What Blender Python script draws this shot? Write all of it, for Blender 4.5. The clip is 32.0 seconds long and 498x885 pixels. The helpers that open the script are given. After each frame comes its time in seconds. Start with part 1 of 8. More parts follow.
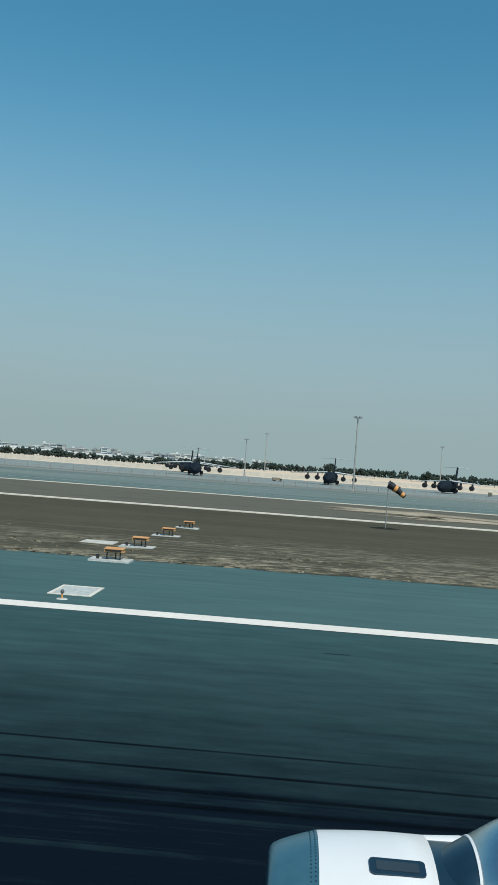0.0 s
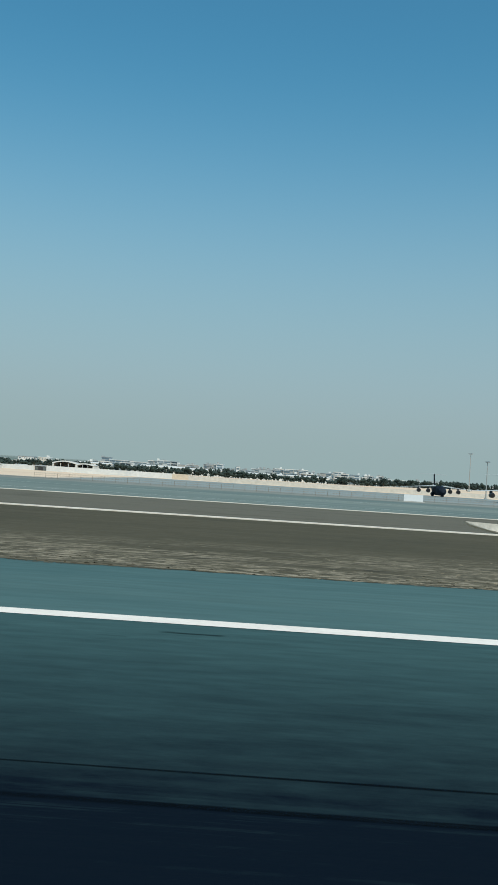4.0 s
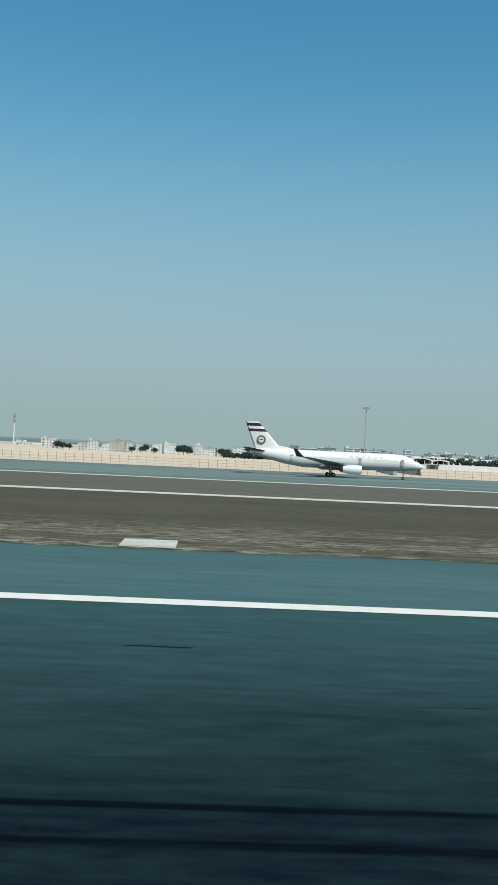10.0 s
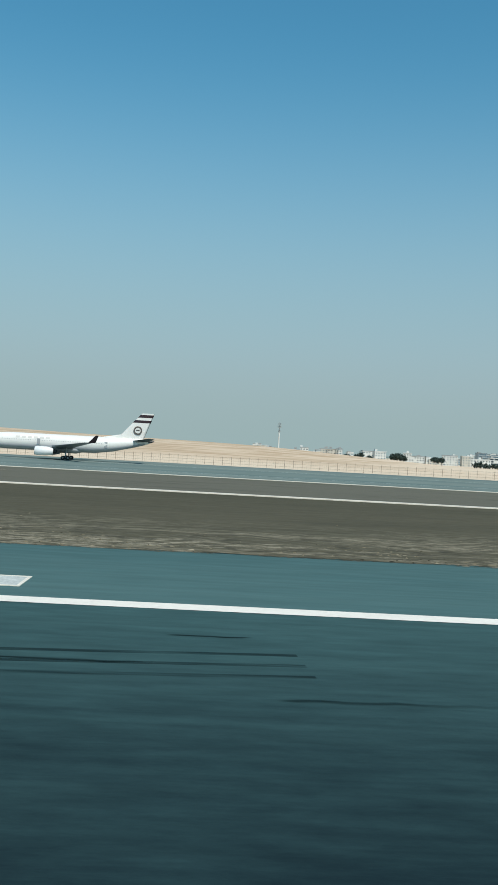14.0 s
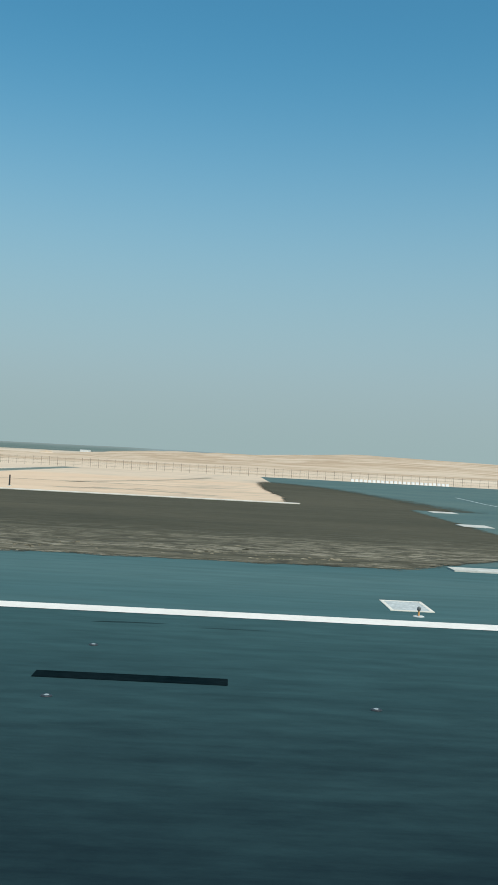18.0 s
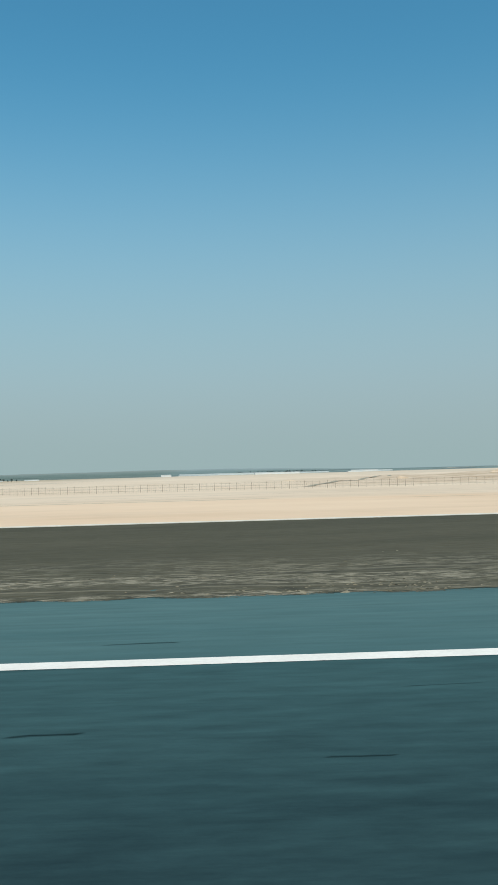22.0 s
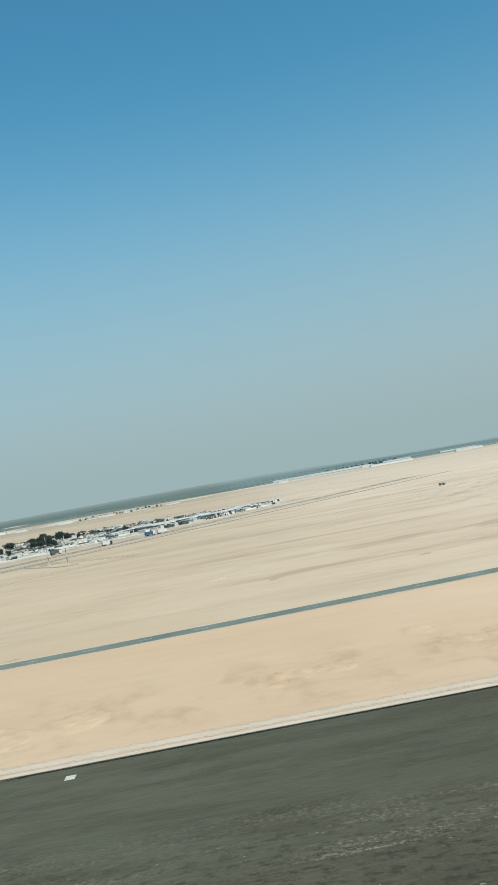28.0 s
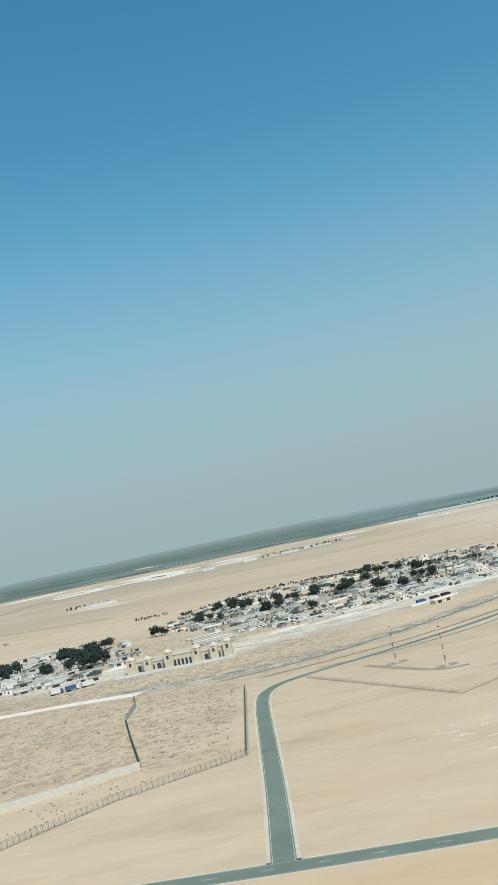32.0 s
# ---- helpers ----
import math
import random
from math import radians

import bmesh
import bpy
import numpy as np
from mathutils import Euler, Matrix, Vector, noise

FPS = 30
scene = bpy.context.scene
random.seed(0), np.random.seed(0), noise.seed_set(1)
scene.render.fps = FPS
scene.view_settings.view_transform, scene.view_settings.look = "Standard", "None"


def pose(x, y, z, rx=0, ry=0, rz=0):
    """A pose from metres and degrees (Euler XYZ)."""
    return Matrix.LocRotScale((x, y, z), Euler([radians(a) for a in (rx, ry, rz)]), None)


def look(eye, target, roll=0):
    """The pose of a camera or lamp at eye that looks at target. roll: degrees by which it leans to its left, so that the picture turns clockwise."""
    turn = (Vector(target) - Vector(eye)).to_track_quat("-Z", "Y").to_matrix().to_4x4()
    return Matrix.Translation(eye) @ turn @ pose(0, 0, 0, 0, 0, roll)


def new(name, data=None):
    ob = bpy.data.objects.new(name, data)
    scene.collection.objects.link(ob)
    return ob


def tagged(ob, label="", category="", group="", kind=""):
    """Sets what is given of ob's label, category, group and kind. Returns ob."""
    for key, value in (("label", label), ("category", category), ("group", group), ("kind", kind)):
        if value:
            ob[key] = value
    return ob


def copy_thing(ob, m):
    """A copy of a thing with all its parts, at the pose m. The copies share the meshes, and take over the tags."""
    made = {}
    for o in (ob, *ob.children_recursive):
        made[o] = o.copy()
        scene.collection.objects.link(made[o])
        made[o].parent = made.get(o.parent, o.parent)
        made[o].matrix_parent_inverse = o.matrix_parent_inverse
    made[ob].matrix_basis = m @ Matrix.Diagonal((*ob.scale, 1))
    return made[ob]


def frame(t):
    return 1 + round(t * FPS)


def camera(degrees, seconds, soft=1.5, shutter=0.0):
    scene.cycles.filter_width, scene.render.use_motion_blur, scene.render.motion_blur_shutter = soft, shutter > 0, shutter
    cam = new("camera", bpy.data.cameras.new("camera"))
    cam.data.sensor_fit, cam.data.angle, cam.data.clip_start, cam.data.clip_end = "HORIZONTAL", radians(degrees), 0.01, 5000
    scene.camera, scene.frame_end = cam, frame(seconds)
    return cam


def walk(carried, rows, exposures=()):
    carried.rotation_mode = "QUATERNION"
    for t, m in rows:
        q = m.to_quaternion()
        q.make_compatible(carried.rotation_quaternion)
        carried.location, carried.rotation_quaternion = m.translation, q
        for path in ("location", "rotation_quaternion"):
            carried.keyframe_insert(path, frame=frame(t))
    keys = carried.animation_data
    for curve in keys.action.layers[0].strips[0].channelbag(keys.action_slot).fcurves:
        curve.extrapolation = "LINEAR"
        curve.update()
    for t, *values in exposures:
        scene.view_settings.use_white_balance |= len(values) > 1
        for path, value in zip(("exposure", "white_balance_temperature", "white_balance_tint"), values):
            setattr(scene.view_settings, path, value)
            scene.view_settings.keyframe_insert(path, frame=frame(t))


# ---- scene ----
# All places below are in true metres; the finished model is drawn at the scale K,
# because the ride is faster than the permitted camera speed.
K = 0.39
cam = camera(29.0, 32.0, 1.5)
# seconds, place along the runway, eye height, yaw, pitch, roll
ROWS = [
    (0.0, -2.09, 4.66, 2.53, 1.50, -4.22),
    (1.0, -45.36, 4.61, 1.67, 1.90, -4.43),
    (2.0, -95.20, 4.56, 1.48, 1.82, -4.59),
    (3.0, -145.88, 4.53, 1.20, 1.92, -3.99),
    (4.5, -226.25, 4.56, 1.55, 1.98, -3.42),
    (6.0, -311.46, 4.58, 1.90, 2.05, -2.86),
    (7.0, -370.90, 4.64, -0.40, 0.65, -2.88),
    (8.0, -431.28, 4.50, -0.87, 0.28, -2.59),
    (9.0, -495.40, 4.57, -1.91, 0.31, -3.05),
    (10.0, -561.50, 4.63, -2.23, 0.61, -2.64),
    (11.0, -629.04, 4.68, -2.03, 0.63, -3.26),
    (12.0, -698.14, 4.74, -2.54, 0.49, -2.94),
    (13.0, -769.60, 4.85, -2.63, 0.37, -2.99),
    (14.0, -842.53, 4.89, -2.47, 0.41, -3.17),
    (15.5, -956.64, 4.84, -1.99, 0.71, -3.01),
    (17.0, -1074.14, 4.79, -1.51, 1.01, -2.85),
    (18.0, -1155.57, 4.76, -1.31, 0.98, -3.04),
    (19.0, -1238.60, 4.84, -2.86, 1.56, -2.10),
    (20.0, -1321.00, 5.07, -1.94, 1.79, -0.58),
    (21.0, -1406.68, 5.33, -1.00, 1.77, 0.16),
    (22.0, -1494.02, 5.64, -1.30, 1.81, 1.58),
    (23.0, -1582.97, 6.47, -1.19, 1.58, 1.99),
    (24.0, -1673.52, 8.55, -1.69, 2.42, 3.44),
    (24.5, -1720.22, 10.08, -2.06, 3.54, 4.62),
    (25.3, -1794.26, 13.75, -2.66, 3.35, 6.19),
    (26.5, -1907.00, 22.05, -3.57, 2.71, 8.73),
    (27.0, -1954.33, 26.92, -3.08, 2.03, 8.85),
    (27.5, -2000.77, 32.06, -2.75, 1.83, 9.70),
    (28.0, -2047.57, 37.31, -2.20, 2.20, 10.13),
    (28.5, -2094.25, 42.87, -2.04, 2.53, 10.01),
    (29.0, -2141.25, 49.10, -2.18, 2.88, 10.45),
    (29.5, -2189.00, 56.55, -1.80, 3.61, 10.47),
    (30.0, -2237.24, 64.63, -1.65, 4.38, 10.67),
    (30.5, -2286.53, 72.93, -0.56, 5.25, 11.16),
    (31.0, -2336.07, 81.12, 0.52, 5.47, 11.78),
    (31.5, -2384.21, 89.15, 1.15, 5.32, 11.25),
    (32.0, -2432.32, 97.26, 1.90, 5.26, 11.81),
]
walk(cam, [(t, pose(K * x, 0, K * z, 90 + p, r, w)) for t, x, z, w, p, r in ROWS], [(0, 0.0), (9, 0.08), (20, 0.12), (32, 0.15)])

# ---- sky, sun ----
SUN_WAY = Vector((-0.30, 0.52, -0.80)).normalized()
world = bpy.data.worlds.new("sky")
scene.world = world
world.use_nodes = True
wt = world.node_tree
sky = wt.nodes.new("ShaderNodeTexSky")
sky.sky_type, sky.sun_disc = 'NISHITA', False
sky.sun_elevation = math.asin(-SUN_WAY.z)
sky.sun_rotation = math.atan2(-SUN_WAY.x, -SUN_WAY.y)
sky.air_density, sky.dust_density, sky.ozone_density = 1.3, 0.35, 3.0
# the desert's dusty haze: the sky pales towards the horizon, all round
coord = wt.nodes.new("ShaderNodeTexCoord")
split = wt.nodes.new("ShaderNodeSeparateXYZ")
haze = wt.nodes.new("ShaderNodeMapRange")
haze.interpolation_type = 'SMOOTHERSTEP'
haze.inputs["From Min"].default_value, haze.inputs["From Max"].default_value = -0.02, 0.46
haze.inputs["To Min"].default_value, haze.inputs["To Max"].default_value = 0.95, 0.0
tint = wt.nodes.new("ShaderNodeMix")
tint.data_type, tint.blend_type = 'RGBA', 'MULTIPLY'
tint.inputs[0].default_value = 1.0
tint.inputs[7].default_value = (0.43, 1.01, 1.05, 1)
pale = wt.nodes.new("ShaderNodeMix")
pale.data_type = 'RGBA'
pale.inputs[7].default_value = (3.25, 4.12, 4.6, 1)
wt.links.new(coord.outputs["Generated"], split.inputs[0])
wt.links.new(split.outputs["Z"], haze.inputs["Value"])
wt.links.new(sky.outputs[0], tint.inputs[6])
wt.links.new(tint.outputs[2], pale.inputs[6])
wt.links.new(haze.outputs[0], pale.inputs[0])
low = wt.nodes.new("ShaderNodeMapRange")
low.interpolation_type = 'SMOOTHERSTEP'
low.inputs["From Min"].default_value, low.inputs["From Max"].default_value = -0.02, 0.13
low.inputs["To Min"].default_value, low.inputs["To Max"].default_value = 0.9, 0.0
dusty = wt.nodes.new("ShaderNodeMix")
dusty.data_type = 'RGBA'
dusty.inputs[7].default_value = (2.98, 4.08, 4.12, 1)
wt.links.new(split.outputs["Z"], low.inputs["Value"])
wt.links.new(low.outputs[0], dusty.inputs[0])
wt.links.new(pale.outputs[2], dusty.inputs[6])
wt.links.new(dusty.outputs[2], wt.nodes["Background"].inputs[0])
wt.nodes["Background"].inputs[1].default_value = 0.1
sun = new("sun", bpy.data.lights.new("sun", "SUN"))
sun.data.energy, sun.data.angle, sun.data.color = 3.4, radians(0.6), (1.0, 0.95, 0.86)
sun.matrix_world = look((0, 0, 0), SUN_WAY)


# ---- materials ----
def mk(name, c1, c2=None, size=4.0, rough=0.85, fine=0.0, fine_size=0.3, bump=0.0, metal=0.0, stretch=1.0, detail=5.0, gloss=0.5):
    """Two colours mixed by large noise, darkened and roughened by fine grain."""
    m = bpy.data.materials.new(name)
    m.use_nodes = True
    t = m.node_tree
    b = t.nodes["Principled BSDF"]
    b.inputs["Roughness"].default_value, b.inputs["Metallic"].default_value = rough, metal
    b.inputs["Base Color"].default_value = (*c1, 1)
    b.inputs["Specular IOR Level"].default_value = gloss
    if c2 is None:
        return m
    co = t.nodes.new("ShaderNodeTexCoord")
    mp = t.nodes.new("ShaderNodeMapping")
    mp.inputs["Scale"].default_value = (1.0 / stretch, 1, 1)
    t.links.new(co.outputs["Object"], mp.inputs[0])
    n1 = t.nodes.new("ShaderNodeTexNoise")
    n1.inputs["Scale"].default_value, n1.inputs["Detail"].default_value = 1.0 / size, detail
    n1.inputs["Roughness"].default_value = 0.62
    t.links.new(mp.outputs[0], n1.inputs["Vector"])
    ramp = t.nodes.new("ShaderNodeValToRGB")
    ramp.color_ramp.elements[0].position, ramp.color_ramp.elements[1].position = 0.34, 0.66
    ramp.color_ramp.elements[0].color, ramp.color_ramp.elements[1].color = (*c1, 1), (*c2, 1)
    t.links.new(n1.outputs[0], ramp.inputs[0])
    out = ramp.outputs[0]
    if fine:
        n2 = t.nodes.new("ShaderNodeTexNoise")
        n2.inputs["Scale"].default_value, n2.inputs["Detail"].default_value = 1.0 / fine_size, 4
        t.links.new(mp.outputs[0], n2.inputs["Vector"])
        r2 = t.nodes.new("ShaderNodeMapRange")
        r2.inputs["From Min"].default_value, r2.inputs["From Max"].default_value = 0.3, 0.7
        r2.inputs["To Min"].default_value, r2.inputs["To Max"].default_value = 1 - fine, 1 + fine
        t.links.new(n2.outputs[0], r2.inputs[0])
        mul = t.nodes.new("ShaderNodeVectorMath")
        mul.operation = 'SCALE'
        t.links.new(out, mul.inputs[0])
        t.links.new(r2.outputs[0], mul.inputs["Scale"])
        out = mul.outputs[0]
        if bump:
            bp = t.nodes.new("ShaderNodeBump")
            bp.inputs["Strength"].default_value, bp.inputs["Distance"].default_value = bump, fine_size * 0.4
            t.links.new(n2.outputs[0], bp.inputs["Height"])
            t.links.new(bp.outputs[0], b.inputs["Normal"])
    t.links.new(out, b.inputs["Base Color"])
    m["out"] = out.node.name
    return m


def film_of(m, amount):
    """Turns a material into a thin worn film that lets its ground show through in patches."""
    t = m.node_tree
    b = t.nodes["Principled BSDF"]
    co = t.nodes.new("ShaderNodeTexCoord")
    mp = t.nodes.new("ShaderNodeMapping")
    mp.inputs["Scale"].default_value = (0.12, 2.5, 1)
    n = t.nodes.new("ShaderNodeTexNoise")
    n.inputs["Scale"].default_value, n.inputs["Detail"].default_value = 1.0, 5
    t.links.new(co.outputs["Object"], mp.inputs[0])
    t.links.new(mp.outputs[0], n.inputs["Vector"])
    t.links.new(span(t, n.outputs[0], 0.3, 0.62, 0.15 * amount, amount), b.inputs["Alpha"])
    return m


def span(t, value, a, b, lo, hi):
    """A smooth step of value from a..b to lo..hi, clamped."""
    r = t.nodes.new("ShaderNodeMapRange")
    r.interpolation_type = 'SMOOTHSTEP'
    for key, v in (("From Min", a), ("From Max", b), ("To Min", lo), ("To Max", hi)):
        r.inputs[key].default_value = v
    t.links.new(value, r.inputs["Value"])
    return r.outputs[0]


def math2(t, op, a, b):
    n = t.nodes.new("ShaderNodeMath")
    n.operation = op
    for i, v in enumerate((a, b)):
        if isinstance(v, (int, float)):
            n.inputs[i].default_value = v
        else:
            t.links.new(v, n.inputs[i])
    return n.outputs[0]


def coat(t, amount, under, colour):
    """Lays colour over what is under, by amount."""
    mix = t.nodes.new("ShaderNodeMix")
    mix.data_type = 'RGBA'
    mix.inputs[7].default_value = (*colour, 1)
    t.links.new(amount, mix.inputs[0])
    t.links.new(under, mix.inputs[6])
    return mix.outputs[2]


def grain_of(t, co, sx, sy, detail=5, rough=0.6):
    """Noise whose cells are 1/sx long and 1/sy wide."""
    mp = t.nodes.new("ShaderNodeMapping")
    mp.inputs["Scale"].default_value = (sx, sy, 1)
    t.links.new(co.outputs["Object"], mp.inputs[0])
    n = t.nodes.new("ShaderNodeTexNoise")
    n.inputs["Scale"].default_value, n.inputs["Detail"].default_value, n.inputs["Roughness"].default_value = 1.0, detail, rough
    t.links.new(mp.outputs[0], n.inputs["Vector"])
    return n.outputs[0]


def frayed(t, b, co, sx, sy, amount=1.0, lo=0.28, hi=0.52, wild=1.1, cell=0.06):
    """Thins a surface out towards its rim (the mesh's own 'edge' value, 0 there and 1 inside) with a ragged border."""
    rim = t.nodes.new("ShaderNodeAttribute")
    rim.attribute_name = "edge"
    wob = math2(t, 'MULTIPLY', math2(t, 'SUBTRACT', grain_of(t, co, sx, sy, 6, 0.7), 0.5), wild)
    keep = math2(t, 'MULTIPLY', span(t, math2(t, 'ADD', rim.outputs["Fac"], wob), lo, hi, 0.0, amount), span(t, rim.outputs["Fac"], 0.0, 0.12, 0.0, 1.0))
    old = b.inputs["Alpha"].links
    if old:
        keep = math2(t, 'MULTIPLY', keep, old[0].from_socket)
    if cell:
        # the border breaks up into single grains of that size
        snap = t.nodes.new("ShaderNodeVectorMath")
        snap.operation = 'SNAP'
        snap.inputs[1].default_value = (cell, cell, 1000.0)
        speck = t.nodes.new("ShaderNodeTexWhiteNoise")
        t.links.new(co.outputs["Object"], snap.inputs[0])
        t.links.new(snap.outputs[0], speck.inputs["Vector"])
        keep = math2(t, 'GREATER_THAN', keep, speck.outputs["Value"])
    t.links.new(keep, b.inputs["Alpha"])


SOFT = {}


def soft_of(m, sx=0.1, sy=0.25, amount=1.0, lo=0.1, hi=0.85, cell=0.15):
    """The same material with a thin, ragged border, for stains and drifts that lie on the ground."""
    key = (m.name, sx, sy, amount, lo, hi, cell)
    if key not in SOFT:
        c = m.copy()
        c.name = m.name + "_drift"
        co = c.node_tree.nodes.new("ShaderNodeTexCoord")
        frayed(c.node_tree, c.node_tree.nodes["Principled BSDF"], co, sx, sy, amount, lo, hi, 0.75, cell)
        SOFT[key] = c
    return SOFT[key]


def runway_material():
    """Worn asphalt with tyre rubber laid down along the middle, thickest in the touchdown zone, in streaks and blots."""
    m = mk("runway_asphalt", (0.036, 0.082, 0.084), (0.047, 0.098, 0.098), 25.0, 0.92, 0.14, 0.5, 0.08, stretch=4.0, gloss=0.06)
    t = m.node_tree
    b = t.nodes["Principled BSDF"]
    base = b.inputs["Base Color"].links[0].from_socket
    co = t.nodes.new("ShaderNodeTexCoord")
    s = t.nodes.new("ShaderNodeSeparateXYZ")
    t.links.new(co.outputs["Object"], s.inputs[0])
    x, y = s.outputs["X"], s.outputs["Y"]
    long, short, blot, ripple = grain_of(t, co, 0.008, 0.7, 6), grain_of(t, co, 0.16, 1.5, 7, 0.7), grain_of(t, co, 0.16, 0.3, 7, 0.7), grain_of(t, co, 0.9, 2.2, 5, 0.7)
    # how thick the rubber lies across the runway, and along it
    over = math2(t, 'ADD', span(t, y, 18.0, 30.0, 0.36, -0.02), span(t, y, 9.0, 23.0, 0.66, 0.0))
    along = math2(t, 'ADD', span(t, x, -800.0, -480.0, 0.66, 0.96), span(t, x, -1650.0, -1150.0, -0.1, 0.0))
    wander = math2(t, 'ADD', math2(t, 'MULTIPLY', math2(t, 'SUBTRACT', long, 0.5), 0.4), math2(t, 'MULTIPLY', math2(t, 'SUBTRACT', short, 0.5), 0.5))
    wander = math2(t, 'ADD', wander, math2(t, 'MULTIPLY', math2(t, 'SUBTRACT', blot, 0.5), 0.6))
    wander = math2(t, 'ADD', wander, math2(t, 'MULTIPLY', math2(t, 'SUBTRACT', ripple, 0.5), 0.42))
    lines = math2(t, 'MULTIPLY', span(t, grain_of(t, co, 0.02, 2.6, 6), 0.57, 0.68, 0.0, 0.85), span(t, y, 13.0, 19.5, 1.0, 0.0))
    lines = math2(t, 'MULTIPLY', lines, span(t, x, -800.0, -500.0, 0.4, 1.0))
    amount = math2(t, 'ADD', math2(t, 'MULTIPLY', over, along), math2(t, 'MULTIPLY', wander, span(t, y, 16.0, 30.0, 0.85, 0.4)))
    amount = math2(t, 'MAXIMUM', amount, lines)
    black = math2(t, 'MULTIPLY', span(t, math2(t, 'ADD', y, math2(t, 'MULTIPLY', long, 2.0)), 13.0, 16.0, 0.3, 0.0), span(t, x, -400.0, -340.0, 0.0, 1.0))
    amount = math2(t, 'ADD', amount, math2(t, 'MULTIPLY', black, span(t, grain_of(t, co, 0.03, 3.0, 6), 0.4, 0.6, 1.2, 0.1)))
    # the junction of the exit taxiway is black with rubber as far as the edge line
    dx = math2(t, 'ABSOLUTE', math2(t, 'ADD', x, 326.0), 0.0)
    wider = math2(t, 'ADD', math2(t, 'ADD', dx, math2(t, 'MULTIPLY', y, 0.55)), math2(t, 'MULTIPLY', blot, 16.0))
    turn = math2(t, 'MULTIPLY', math2(t, 'ADD', span(t, wider, 40.0, 62.0, 1.0, 0.0), math2(t, 'MULTIPLY', math2(t, 'SUBTRACT', short, 0.6), 0.3)), span(t, y, 20.0, 31.5, 1.0, 0.66))
    broad = math2(t, 'ADD', math2(t, 'ABSOLUTE', math2(t, 'ADD', x, 348.0), 0.0), math2(t, 'MULTIPLY', blot, 24.0))
    amount = math2(t, 'ADD', amount, span(t, broad, 45.0, 95.0, 0.2, 0.0))
    entry = math2(t, 'ADD', math2(t, 'ABSOLUTE', math2(t, 'ADD', x, 1088.0), 0.0), math2(t, 'MULTIPLY', blot, 24.0))
    amount = math2(t, 'ADD', amount, span(t, entry, 34.0, 62.0, 0.2, 0.0))
    amount = math2(t, 'MINIMUM', math2(t, 'MAXIMUM', math2(t, 'MAXIMUM', amount, turn), 0.0), 0.985)
    t.links.new(coat(t, amount, base, (0.0012, 0.0048, 0.0108)), b.inputs["Base Color"])
    return m


def rubbered(m):
    """Tyre rubber on the exit taxiway: a core down its middle that flares towards the runway."""
    t = m.node_tree
    b = t.nodes["Principled BSDF"]
    base = b.inputs["Base Color"].links[0].from_socket
    co = t.nodes.new("ShaderNodeTexCoord")
    s = t.nodes.new("ShaderNodeSeparateXYZ")
    t.links.new(co.outputs["Object"], s.inputs[0])
    n = math2(t, 'ADD', math2(t, 'MULTIPLY', grain_of(t, co, 0.1, 0.06, 7, 0.65), 8.0), math2(t, 'MULTIPLY', grain_of(t, co, 0.5, 0.7, 6, 0.7), 4.0))
    dx = math2(t, 'ABSOLUTE', math2(t, 'ADD', s.outputs["X"], 336.6), 0.0)
    reach = math2(t, 'ADD', span(t, s.outputs["Y"], 34.0, 80.0, 4.0, 0.0), span(t, s.outputs["Y"], 60.0, 135.0, 9.0, 4.0))
    off = math2(t, 'SUBTRACT', math2(t, 'ADD', dx, math2(t, 'MULTIPLY', n, 0.8)), reach)
    amount = math2(t, 'MULTIPLY', span(t, off, -3.0, 11.0, 0.95, 0.0), span(t, s.outputs["Y"], 60.0, 300.0, 1.0, 0.8))
    mix = t.nodes.new("ShaderNodeMix")
    mix.data_type = 'RGBA'
    mix.inputs[7].default_value = (0.005, 0.013, 0.021, 1)
    t.links.new(amount, mix.inputs[0])
    t.links.new(base, mix.inputs[6])
    t.links.new(mix.outputs[2], b.inputs["Base Color"])
    return m


def exit_material():
    return rubbered(mk("taxiway_asphalt", (0.082, 0.139, 0.131), (0.112, 0.168, 0.15), 20.0, 0.9, 0.1, 0.6, 0.1, gloss=0.1))


def shoulder_material():
    """Greenish asphalt with long faint streaks; paler and greyer where a taxiway joins it."""
    m = mk("shoulder_asphalt", (0.063, 0.128, 0.128), (0.084, 0.153, 0.148), 12.0, 0.92, 0.1, 0.6, 0.08, stretch=6.0, gloss=0.06)
    t = m.node_tree
    b = t.nodes["Principled BSDF"]
    out = b.inputs["Base Color"].links[0].from_socket
    co = t.nodes.new("ShaderNodeTexCoord")
    s = t.nodes.new("ShaderNodeSeparateXYZ")
    t.links.new(co.outputs["Object"], s.inputs[0])
    blot = grain_of(t, co, 0.07, 0.3, 6, 0.65)
    for middle, wide in ((336.0, 34.0), (1089.0, 40.0)):
        dx = math2(t, 'ABSOLUTE', math2(t, 'ADD', s.outputs["X"], middle), 0.0)
        out = coat(t, span(t, math2(t, 'ADD', dx, math2(t, 'MULTIPLY', blot, 20.0)), wide, wide + 22.0, 1.0, 0.0), out, (0.096, 0.153, 0.14))
    out = coat(t, span(t, grain_of(t, co, 0.012, 1.1, 6), 0.46, 0.66, 0.0, 0.22), out, (0.045, 0.098, 0.1))
    out = coat(t, span(t, blot, 0.5, 0.7, 0.0, 0.25), out, (0.055, 0.108, 0.105))
    t.links.new(out, b.inputs["Base Color"])
    return rubbered(m)


